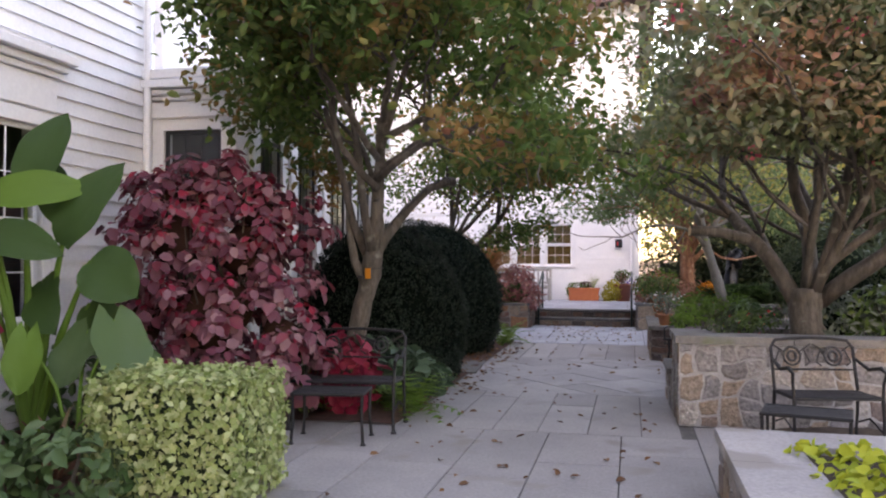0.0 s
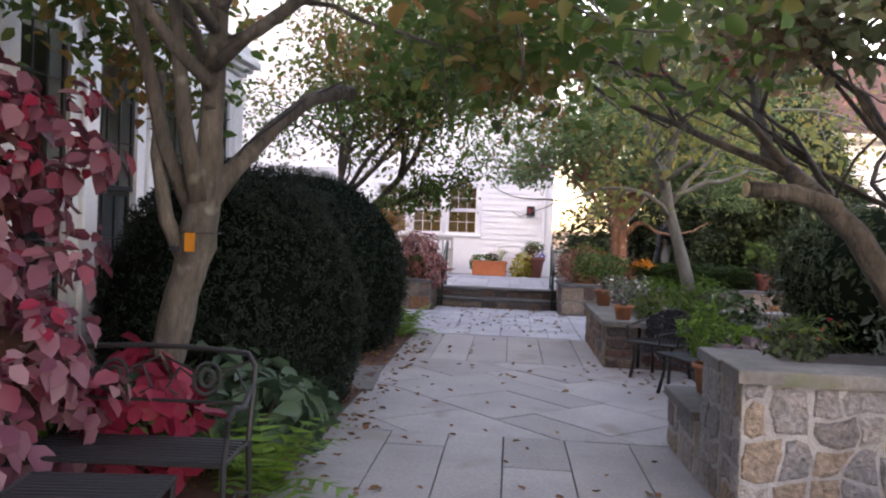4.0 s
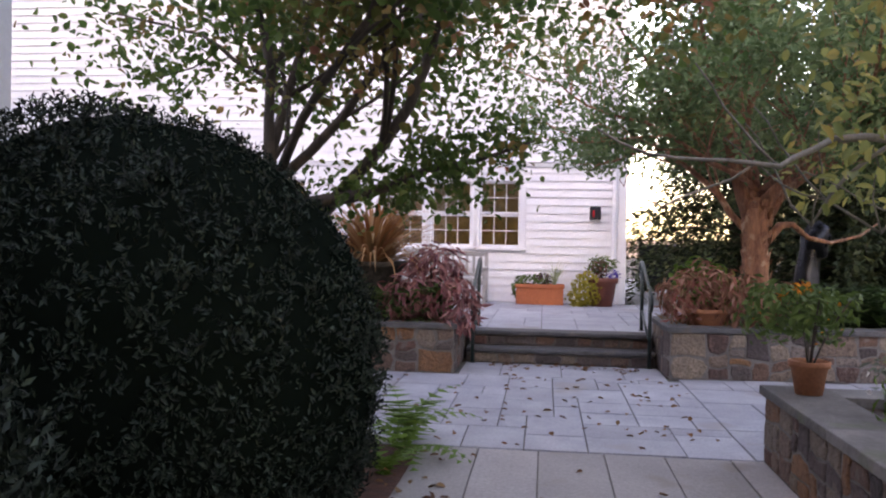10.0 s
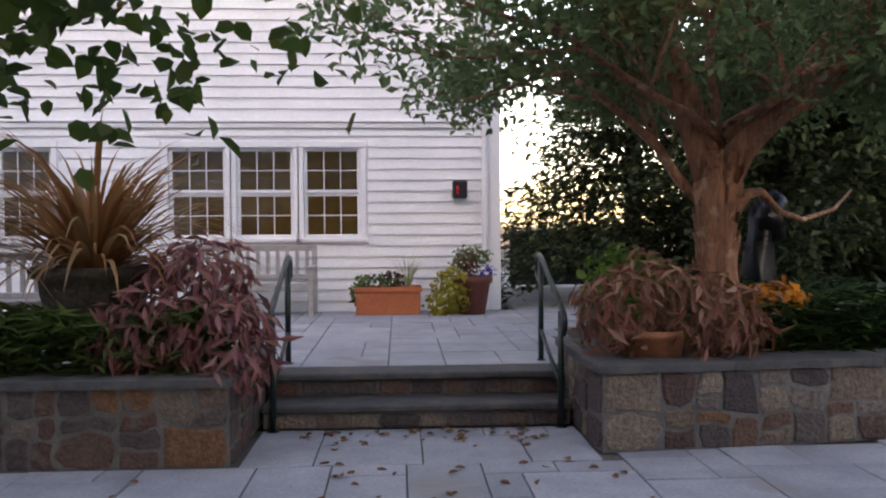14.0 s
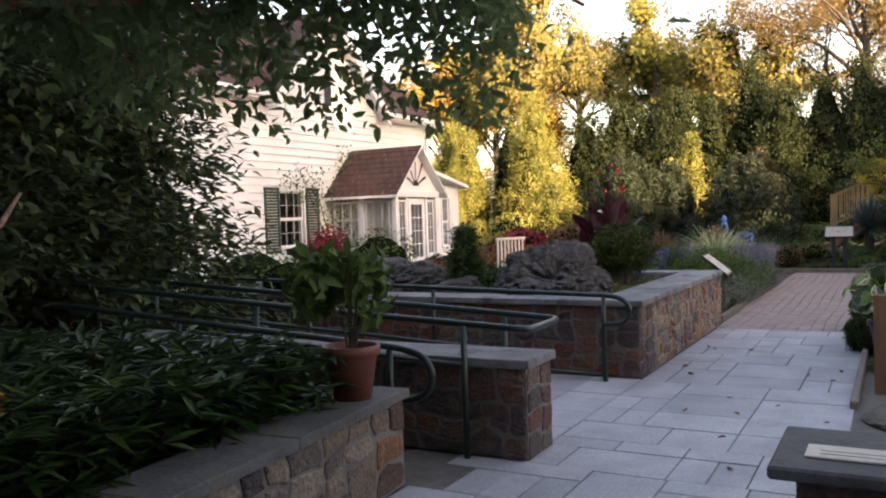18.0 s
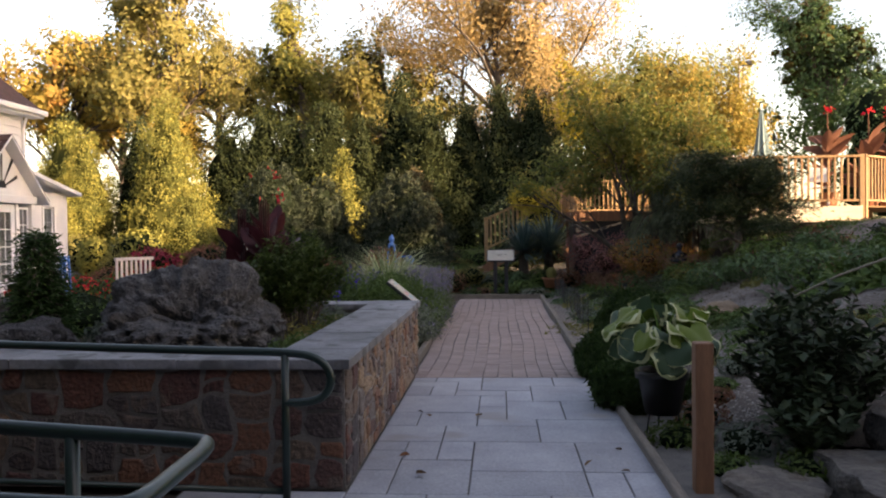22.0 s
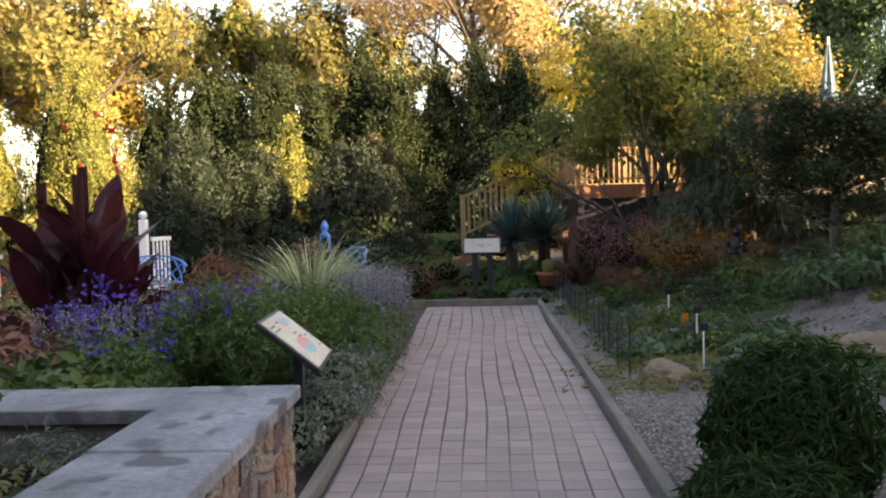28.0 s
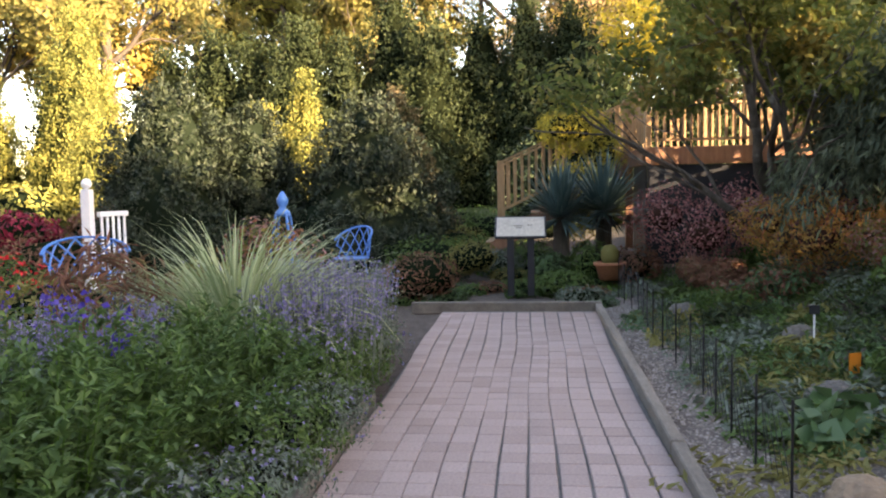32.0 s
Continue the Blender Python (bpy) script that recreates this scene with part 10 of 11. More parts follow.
# ---- deck ----
def railing(parent, a, b, h=0.98, gap=0.13):
    """A wooden railing from a to b: posts, rails and balusters."""
    a, b = Vector(a), Vector(b)
    l = (b - a).length
    ang = math.atan2(b.y - a.y, b.x - a.x)
    slope = (b.z - a.z) / l
    m = Matrix.Translation(a) @ Matrix.Rotation(ang, 4, "Z")

    def q(u, z):
        return slope * u + z
    n = max(1, round(l / 1.7))
    for k in range(n + 1):
        u = l * k / n
        part("post", Build().box((u - 0.045, -0.045, q(u, -0.25)), (u + 0.045, 0.045, q(u, h + 0.06)), 0.006, m), DECKWOOD, parent)
    for nm, z, t in (("top_rail", h, 0.04), ("bottom_rail", 0.09, 0.04)):
        w = 0.07 if nm == "top_rail" else 0.03
        v = [(u, y, q(u, z) + dz) for u in (0, l) for y, dz in ((-w, 0), (w, 0), (w, t), (-w, t))]
        part(nm, Build().add([m @ Vector(p) for p in v], [(0, 1, 2, 3), (7, 6, 5, 4), (0, 4, 5, 1), (1, 5, 6, 2), (2, 6, 7, 3), (3, 7, 4, 0)]), DECKWOOD, parent)
    k = int(l / gap)
    for i in range(1, k):
        u = l * i / k
        part("baluster", Build().box((u - 0.019, -0.019, q(u, 0.13)), (u + 0.019, 0.019, q(u, h)), 0.003, m), DECKWOOD, parent)


def build_deck():
    z = 1.95
    deck = thing("wooden_deck", (19.6, 13.4, 0), "raised cedar deck with baluster railings in low sun", "deck")

    def loc(x, y, zz):
        return (x - 19.6, y - 13.4, zz)
    for k in range(40):
        y = 14.55 - k * 0.145
        x0 = 19.45 + max(0.0, (11.35 - y) * 0.85)
        part("deck_board", Build().box(loc(x0, y - 0.138, z - 0.03), loc(27 if y < 13.2 else 24.2, y, z), 0.004), DECKWOOD, deck)
    part("skirt", Build().box(loc(19.38, 11.3, z - 0.32), loc(19.42, 14.58, z - 0.005), 0.006), PALE_BOARD, deck)
    for x, y in ((21.2, 14.2), (21.2, 12.9), (21.2, 11.4), (22.6, 9.7)):
        part("support_post", Build().box(loc(x, y, 0.6), loc(x + 0.14, y + 0.14, z - 0.03), 0.006), DECKWOOD, deck)
    railing(deck, loc(19.45, 14.55, z), loc(19.45, 11.3, z))
    railing(deck, loc(19.47, 11.22, z), loc(22.6, 7.6, z))
    railing(deck, loc(19.52, 14.55, z), loc(24.1, 14.50, z))
    land = thing("wooden_landing", (24.3, 16.9, 0), "lower cedar landing with railings and stairs", "deck")

    def lc(x, y, zz):
        return (x - 24.3, y - 16.9, zz)
    zl = 2.05
    for k in range(23):
        y = 16.65 - k * 0.145
        part("deck_board", Build().box(lc(24.4, y - 0.138, zl - 0.03), lc(28.0, y, zl), 0.004), DECKWOOD, land)
    part("skirt", Build().box(lc(24.34, 13.32, zl - 0.28), lc(24.38, 16.65, zl - 0.005), 0.006), CEDAR, land)
    part("skirt", Build().box(lc(24.385, 16.66, zl - 0.28), lc(28.0, 16.70, zl - 0.005), 0.006), CEDAR, land)
    for x, y in ((24.52, 16.5), (24.52, 15.0), (24.52, 13.6), (26.2, 16.5), (27.8, 16.5)):
        part("support_post", Build().box(lc(x - 0.07, y - 0.07, 0.2), lc(x + 0.07, y + 0.07, zl - 0.03), 0.006), CEDAR, land)
    # dark panels added to imitate the black shade under the landing
    part("skirting", Build().box(lc(24.40, 13.4, 0.2), lc(24.43, 16.6, zl - 0.285), 0.006), DARK_FRAME, land)
    part("skirting", Build().box(lc(24.44, 16.60, 0.2), lc(26.0, 16.63, zl - 0.285), 0.006), DARK_FRAME, land)
    railing(land, lc(24.42, 16.6, zl), lc(24.42, 13.4, zl))
    railing(land, lc(24.45, 16.6, zl), lc(26.15, 16.65, zl))
    railing(land, lc(27.9, 16.6, zl), lc(27.9, 13.4, zl))
    railing(land, lc(26.15, 16.75, zl - 0.1), lc(26.0, 18.75, 0.92), 0.96)
    railing(land, lc(27.5, 16.75, zl - 0.1), lc(27.4, 18.75, 0.92), 0.96)
    for k in range(9):
        part("stair_tread", Build().box(lc(26.1, 16.75 + 0.28 * k, zl - 0.175 * (k + 1) - 0.035), lc(27.5, 17.04 + 0.28 * k, zl - 0.175 * (k + 1)), 0.005), DECKWOOD, land)
    for x in (26.06, 27.52):
        part("stringer", Build().add([lc(x + dx, yy, zz) for dx in (0, 0.04) for yy, zz in ((16.75, zl - 0.1), (19.2, zl - 1.6), (19.2, zl - 1.85), (16.75, zl - 0.4))], [(0, 1, 2, 3), (7, 6, 5, 4), (0, 4, 5, 1), (1, 5, 6, 2), (2, 6, 7, 3), (3, 7, 4, 0)]), CEDAR, land)
    for k, (x, y, h) in enumerate(((22.4, 12.35, 1.8), (24.2, 11.7, 1.62))):
        um = thing("closed_umbrella", (x, y, z), "closed grey-teal garden umbrella on the deck", "umbrella", "closed umbrellas")
        part("pole", Build().tube([(0, 0, 0), (0, 0, h + 0.75)], 0.025, 8), TRIM, um)
        prof = [(0.17, 0.8), (0.19, 1.0), (0.15, 1.4), (0.10, 1.8), (0.05, h + 0.45), (0.015, h + 0.68)]
        b = Build()
        for r, zz in prof:
            for j in range(24):
                g = 6.283 * j / 24
                rr = r * (1 + 0.22 * math.cos(8 * g))
                b.v.append((rr * math.cos(g), rr * math.sin(g), zz))
        b.f = [(i * 24 + j, i * 24 + (j + 1) % 24, (i + 1) * 24 + (j + 1) % 24, (i + 1) * 24 + j) for i in range(len(prof) - 1) for j in range(24)]
        part("canopy", b, CANVAS, um)
        part("base", Build().lathe([(0.25, 0), (0.25, 0.05), (0.06, 0.09), (0.05, 0.3)], 16), DARK_FRAME, um)
    ch = thing("white_chair", (20.9, 11.6, z), "white garden chair on the deck", "chair", "", 70)
    for x in (-0.2, 0.2):
        part("leg", Build().box((x - 0.018, -0.22, 0), (x + 0.018, -0.185, 0.43), 0.005), TRIM, ch)
        part("leg", Build().box((x - 0.018, 0.185, 0), (x + 0.018, 0.22, 0.88), 0.005), TRIM, ch)
    part("seat", Build().box((-0.23, -0.23, 0.431), (0.23, 0.18, 0.455), 0.008), TRIM, ch)
    part("backrest", Build().box((-0.18, 0.19, 0.55), (0.18, 0.215, 0.86), 0.008), TRIM, ch)
    pole = thing("lamp_pole", (30.0, 10.7, 0.8), "grey lamp pole with a floodlight above the deck", "street lamp")
    part("pole", Build().tube([(0, 0, -0.3), (0, 0, 6.2)], [0.07, 0.05], 8), CONCRETE, pole)
    part("lamp_head", Build().box((-0.1, -0.45, 6.1), (0.1, 0.0, 6.25), 0.03), DARK_FRAME, pole)
    r2 = np.random.default_rng(400)
    for k, (x, y) in enumerate(((22.0, 10.95), (22.3, 9.9), (22.9, 9.2))):
        cn = thing("red_canna", (x, y, z), "potted canna with bronze-red leaves on the deck", "canna", "deck cannas")
        for j in range(15):
            yaw, zz = r2.uniform(0, 360), r2.uniform(0.5, 1.55)
            m = Matrix.Translation((0, 0, zz)) @ pose(0, 0, 0, 0, -r2.uniform(20, 75), yaw) @ pose(0, 0, 0, r2.uniform(-60, 60), 0, 0)
            part("leaf", big_leaf(0.66, 0.27, L_RUST, m, r2, 0.5, 0.03), L_RUST, cn, smooth=True)
        part("pot", Build().lathe([(0.16, 0), (0.22, 0.36), (0.24, 0.38), (0.2, 0.38)], 16), TERRACOTTA, cn)
        part("stalk", Build().tube([(0, 0, 0.3), (0.02, 0.0, 1.3), (0, 0.03, 2.25)], [0.03, 0.022, 0.01], 7), L_RUST, cn)
        fl = np.array([(0, 0.03, 2.3)] * 12) + r2.normal(0, 0.05, (12, 3))
        part("blossom", leaf_mesh("blossom", fl, unit(r2.normal(0, 1, fl.shape)), 0.10, L_RED, r2, 0.7), None, cn)
    tree("golden_tree", (24.3, 13.26, float(ground_z(24.3, 13.26))), [((0, 0, 1.2), (0.3, 0.5, 1.0), 1.3, 0.04), ((0, 0, 1.3), (-0.4, -0.5, 1.0), 1.3, 0.04), ((0, 0, 1.4), (0.4, -0.4, 1.0), 1.3, 0.04), ((0, 0, 1.4), (-0.4, 0.4, 1.0), 1.4, 0.04), ((0, 0, 1.7), (0.0, 0.1, 1.0), 1.6, 0.04), ((0, 0, 1.5), (-0.1, -0.8, 0.7), 1.2, 0.035)],
         "small golden autumn tree between the deck and its landing", DARK_BARK, L_HONEY, 0.11, 26, 372, [(0, 0, -0.2, 0.075), (0, 0, 0.9, 0.06), (0.0, 0.0, 1.7, 0.045)], 2, 4, 0.75, 0.17, 0.6, 0.2, True, 0.7, keep=lambda p: p[:, 2] > 1.75, low=1.6)
    for k, (x, y, r, h) in enumerate(((38.0, 2.6, 2.2, 6.5), (34.5, 0.6, 2.2, 6.0), (33.0, -2.5, 2.2, 5.5))):
        bush("tall_evergreen", (x, y, float(ground_z(x, y))), [(0, 0, h * 0.35, r, r, h * 0.36), (0.2, 0.1, h * 0.7, r * 0.75, r * 0.75, h * 0.3), (-0.3, -0.6, h * 0.5, r * 0.8, r * 0.7, h * 0.2)], 5000, 0.19, L_HOSTA, "tall dark leafy evergreen past the deck", "tree", 0.75, "evergreens past the deck", 650 + k, 0.5, inner=L_HOLLY_SHADE, lump=0.35)


build_deck()


# ---- the white cottage with the porch ----
def build_cottage():
    y, x1 = 31.3, 23.4
    x0 = 8.0
    wall, m = shell("wall_cottage", (x0, y), (x1, y), -0.05, 5.0, 0.2, [(7.75, 8.75, 1.0, 2.45)], "white clapboard wall of the old cottage")
    clapboards(wall, (x0, y), (x1, y), 0.2, 5.0, [(7.65, 8.85, 0.9, 2.56)], 0.2, 0.1, 0.1, 0.05)
    # cross gable above the wall
    gx, gh, gw = 17.98, 7.3, 2.35
    g = Build().add([(gx - gw, y, 5.0), (gx + gw, y, 5.0), (gx, y, gh), (gx - gw, y + 0.2, 5.0), (gx + gw, y + 0.2, 5.0), (gx, y + 0.2, gh)], [(0, 1, 2), (5, 4, 3), (0, 3, 4, 1), (1, 4, 5, 2), (2, 5, 3, 0)])
    part("gable", g, WHITE, wall)
    z = 5.0
    while z < gh - 0.4:
        half = gw * (1 - (z + 0.2 - 5.0) / (gh - 5.0)) - 0.02
        v = [(gx + sx * half, y - d, zz) for sx in (-1, 1) for d, zz in ((0.002, z + 0.2), (0.006, z + 0.2), (0.026, z), (0.002, z))]
        part("clapboard", Build().add(v, [(0, 1, 2, 3), (7, 6, 5, 4), (0, 4, 5, 1), (1, 5, 6, 2), (2, 6, 7, 3), (3, 7, 4, 0)]), WHITE, wall)
        z += 0.2
    win = tagged(new("window_20"), "narrow arched dark gable window", "window", kind="structure")
    prof = [(-0.17, 4.36), (0.17, 4.36), (0.17, 5.65)] + [(0.17 * math.cos(a), 5.65 + 0.2 * math.sin(a)) for a in np.linspace(0.3, 2.84, 7)] + [(-0.17, 5.65)]
    part("pane", Build().add([(gx + a, y - 0.034, b) for a, b in prof], [tuple(range(len(prof)))]), DARK_FRAME, win)
    part("casing", Build().tube([(gx + a * 1.15, y - 0.04, b + (0.03 if b > 5 else 0)) for a, b in prof], 0.03, 6, True), TRIM, win)
    part("window_sill", Build().box((gx - 0.28, y - 0.09, 4.28), (gx + 0.28, y - 0.03, 4.34), 0.01), TRIM, win)

    def slope(p, q, deep, name, label, board):
        """A roof slope between two points of the front edge, running back from the wall."""
        (xa, za), (xb, zb) = p, q
        y0, y1 = y - 0.4, y + deep
        v = [(xa, y0, za), (xb, y0, zb), (xb, y1, zb), (xa, y1, za), (xa, y0, za + 0.1), (xb, y0, zb + 0.1), (xb, y1, zb + 0.1), (xa, y1, za + 0.1)]
        box6 = [(0, 1, 2, 3), (7, 6, 5, 4), (0, 4, 5, 1), (1, 5, 6, 2), (2, 6, 7, 3), (3, 7, 4, 0)]
        rf = tagged(part(name, Build().add(v, box6), SHINGLE), label, "roof", kind="structure")
        w = [(xx, yy, zz + d) for yy in (y0 - 0.03, y0 - 0.002) for (xx, zz), d in (((xa, za), -0.30), ((xb, zb), -0.30), ((xb, zb), 0.11), ((xa, za), 0.11))]
        part("soffit", Build().add([(xx, yy + (0.004 if yy == y0 else 0), zz - 0.10) for xx, yy, zz in v], box6), TRIM, rf)
        part("rake_board", Build().add(w, [(0, 1, 2, 3), (7, 6, 5, 4), (0, 4, 5, 1), (1, 5, 6, 2), (2, 6, 7, 3), (3, 7, 4, 0)]), TRIM, rf)
    slope((gx - gw - 0.3, 4.75), (gx, gh + 0.15), 3.6, "roof_gable_west", "red-brown shingle slope of the cottage gable", True)
    slope((gx + gw + 0.3, 4.75), (gx, gh + 0.15), 3.6, "roof_gable_east", "red-brown shingle slope of the cottage gable", True)
    main = Build()
    ridge, back = 8.0, y + 7.6
    zi = 4.9 + 0.65 / 4.0 * (ridge - 4.9)
    ga, gb = gx - gw - 0.2, gx + gw + 0.2
    main.add([(x0 - 1, y - 0.4, 4.9), (ga, y - 0.4, 4.9), (ga, y + 0.25, zi), (gb, y + 0.25, zi), (gb, y - 0.4, 4.9), (x1 + 0.4, y - 0.4, 4.9), (x1 + 0.4, y + 3.6, ridge), (x0 - 1, y + 3.6, ridge), (x0 - 1, back, 4.9), (x1 + 0.4, back, 4.9), (ga, y + 3.6, ridge), (gb, y + 3.6, ridge)],
             [(0, 1, 10, 7), (2, 3, 11, 10), (4, 5, 6, 11), (7, 6, 9, 8), (0, 7, 8), (5, 9, 6), (1, 2, 10), (3, 4, 11)])
    rm = tagged(part("roof_cottage_main", main, SHINGLE), "red-brown shingle main roof of the cottage", "roof", kind="structure")
    for a, b in ((x0 - 1, gx - gw - 0.25), (gx + gw + 0.25, x1 + 0.42)):
        part("gutter", Build().box((a, y - 0.52, 4.76), (b, y - 0.402, 4.9), 0.02).box((a, y - 0.40, 4.70), (b, y - 0.03, 4.76), 0.01), TRIM, rm)
    side, _ = shell("wall_cottage_side", (x1, y + 0.2), (x1, y + 7), -0.05, 5.0, 0.2, [], "white clapboard side wall of the old cottage")
    tagged(part("corner_trim", Build().box((x1 - 0.1, y - 0.04, 0.1), (x1 + 0.03, y + 0.1, 5.0), 0.01).tube([(x1 - 0.02, y - 0.15, 4.7), (x1 - 0.05, y - 0.08, 4.4), (x1 - 0.05, y - 0.08, 0.2)], 0.045, 8), TRIM), "white corner board and downspout", "trim", kind="structure")
    sash_window("window_21", m, 7.75, 8.75, 1.0, 2.45, "white sash window with dark green shutters", trim=0.1, blind=False, back=ROOM_DARK)
    for k, u in enumerate((7.14, 8.80)):
        sh = thing("window_shutter", (x0 + u, y - 0.03, 0.85), "dark green louvred window shutter", "shutter", "shutters")
        part("frame", Build().box((0, -0.04, 0), (0.06, 0, 1.7), 0.005).box((0.5, -0.04, 0), (0.56, 0, 1.7), 0.005).box((0.062, -0.04, 0), (0.498, 0, 0.08), 0.005).box((0.062, -0.04, 1.62), (0.498, 0, 1.7), 0.005), SHUTTER, sh)
        for j in range(20):
            part("louvre", Build().box((0.062, -0.03, 0.1 + j * 0.076), (0.498, -0.01, 0.155 + j * 0.076), 0.003), SHUTTER, sh)
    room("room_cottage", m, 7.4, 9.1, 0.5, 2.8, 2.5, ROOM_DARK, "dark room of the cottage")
    # porch, projecting to the south; its gable faces south
    px, pw, py0, top = 19.0, 1.15, 29.05, 2.35
    porch = thing("porch", (px, 30.0, 0), "glazed white porch with a red-brown shingle roof and sunburst gable", "porch")

    def lp(x, yy, zz):
        return (x - px, yy - 30.0, zz)
    part("base", Build().box(lp(px - pw, py0, 0.0), lp(px + pw, y - 0.03, 0.28), 0.02), TRIM, porch)
    part("corner_post", Build().box(lp(px - pw, py0, 0.28), lp(px - pw + 0.14, py0 + 0.14, top), 0.008), TRIM, porch)
    part("corner_post", Build().box(lp(px + pw - 0.14, py0, 0.28), lp(px + pw, py0 + 0.14, top), 0.008), TRIM, porch)
    part("beam", Build().box(lp(px - pw - 0.03, py0 - 0.03, top - 0.12), lp(px + pw + 0.03, py0 + 0.16, top + 0.05), 0.01), TRIM, porch)
    for sx in (-1, 1):
        part("beam", Build().box(lp(px + sx * pw - 0.08, py0 + 0.165, top - 0.12), lp(px + sx * pw + 0.08, y - 0.03, top + 0.05), 0.01), TRIM, porch)
    def lights(name, a, b, n_c, n_r, z0, z1, along_x):
        w = part(name, Build(), TRIM, porch)
        fr = Build()
        k = 0.045

        def bx(u0, u1, za, zb, d0=-0.02, d1=0.02):
            if along_x:
                fr.box(lp(u0, a[1] + d0, za), lp(u1, a[1] + d1, zb), 0.004)
            else:
                fr.box(lp(a[0] + d0, u0, za), lp(a[0] + d1, u1, zb), 0.004)
        s, e = (a[0], b[0]) if along_x else (a[1], b[1])
        bx(s, s + k, z0, z1), bx(e - k, e, z0, z1), bx(s + k, e - k, z0, z0 + k), bx(s + k, e - k, z1 - k, z1)
        for i in range(1, n_c):
            u = s + (e - s) * i / n_c
            bx(u - 0.014, u + 0.014, z0 + k, z1 - k, -0.012, 0.012)
        for j in range(1, n_r):
            v = z0 + (z1 - z0) * j / n_r
            bx(s + k, e - k, v - 0.014, v + 0.014, -0.011, 0.011)
        w.data = fr.mesh(name)
        w.data.materials.append(TRIM)
        g = Build()
        if along_x:
            g.box(lp(s + k, a[1] - 0.004, z0 + k), lp(e - k, a[1] + 0.004, z1 - k), 0.0005)
        else:
            g.box(lp(a[0] - 0.004, s + k, z0 + k), lp(a[0] + 0.004, e - k, z1 - k), 0.0005)
        part("pane", g, GLASS, w).visible_shadow = False
    f = py0 + 0.07
    part("wall_panel", Build().box(lp(px - pw + 0.142, f - 0.03, 0.28), lp(px - 0.5, f + 0.03, 0.6), 0.005).box(lp(px + 0.5, f - 0.03, 0.28), lp(px + pw - 0.142, f + 0.03, 0.6), 0.005), TRIM, porch)
    lights("sidelight", (px - pw + 0.2, f), (px - 0.58, f), 2, 4, 0.6, 2.15, True)
    lights("sidelight", (px + 0.58, f), (px + pw - 0.2, f), 2, 4, 0.6, 2.15, True)
    part("wall_panel", Build().box(lp(px - 0.575, f - 0.03, 0.28), lp(px - 0.48, f + 0.03, 2.22), 0.005).box(lp(px + 0.48, f - 0.03, 0.28), lp(px + 0.575, f + 0.03, 2.22), 0.005), TRIM, porch)
    door = part("door", Build().box(lp(px - 0.44, f - 0.022, 0.3), lp(px - 0.3, f + 0.022, 2.2), 0.005).box(lp(px + 0.3, f - 0.022, 0.3), lp(px + 0.44, f + 0.022, 2.2), 0.005).box(lp(px - 0.299, f - 0.022, 0.3), lp(px + 0.299, f + 0.022, 0.55), 0.005).box(lp(px - 0.299, f - 0.022, 2.03), lp(px + 0.299, f + 0.022, 2.2), 0.005), TRIM, porch)
    for u in (-0.1, 0.1):
        part("muntin", Build().box(lp(px + u - 0.012, f - 0.015, 0.55), lp(px + u + 0.012, f + 0.015, 2.03), 0.003), TRIM, door)
    for k in range(1, 4):
        part("muntin", Build().box(lp(px - 0.299, f - 0.014, 0.55 + 0.37 * k - 0.012), lp(px + 0.299, f + 0.014, 0.55 + 0.37 * k + 0.012), 0.003), TRIM, door)
    part("pane", Build().box(lp(px - 0.299, f - 0.004, 0.55), lp(px + 0.299, f + 0.004, 2.03), 0.0005), GLASS, door).visible_shadow = False
    part("door_handle", Build().rock(lp(px - 0.37, f - 0.06, 1.15), (0.03, 0.03, 0.03), 2, 0.0, 1), BRONZE, door)
    sxw = px - pw + 0.07
    part("wall_panel", Build().box(lp(sxw - 0.03, py0 + 0.145, 0.28), lp(sxw + 0.03, y - 0.03, 0.62), 0.005).box(lp(sxw - 0.04, 30.11, 0.62), lp(sxw + 0.04, 30.27, 2.22), 0.005), TRIM, porch)
    lights("side_window", (sxw, py0 + 0.25), (sxw, 30.08), 3, 3, 0.65, 2.15, False)
    lights("side_window", (sxw, 30.30), (sxw, y - 0.15), 3, 3, 0.65, 2.15, False)
    part("inner_wall", Build().box(lp(px + pw - 0.1, py0 + 0.145, 0.28), lp(px + pw, y - 0.03, 2.22), 0.005), TRIM, porch)
    ap = 3.6
    gb = Build().add([lp(px - pw - 0.1, f, top + 0.05), lp(px + pw + 0.1, f, top + 0.05), lp(px, f, ap - 0.06), lp(px - pw - 0.1, f + 0.08, top + 0.05), lp(px + pw + 0.1, f + 0.08, top + 0.05), lp(px, f + 0.08, ap - 0.06)], [(0, 1, 2), (5, 4, 3), (0, 3, 4, 1), (1, 4, 5, 2), (2, 5, 3, 0)])
    gab = part("gable", gb, TRIM, porch)
    sun_b = Build()
    for k in range(5):
        a = math.pi * (0.14 + 0.18 * k)
        l = (0.62, 0.74, 0.86, 0.74, 0.62)[k]
        c, s = math.cos(a), math.sin(a)
        v = [lp(px + d * -s * w + c * q, f - 0.02, 2.55 + d * c * w + s * q) for q, w in ((0.12, 0.018), (l, 0.04)) for d in (-1, 1)]
        sun_b.add(v, [(0, 1, 3, 2)])
    sun_b.add([lp(px + 0.16 * math.cos(a), f - 0.022, 2.55 + 0.16 * math.sin(a)) for a in np.linspace(0, math.pi, 9)], [tuple(range(9))])
    part("sunburst", sun_b, DARK_FRAME, gab)
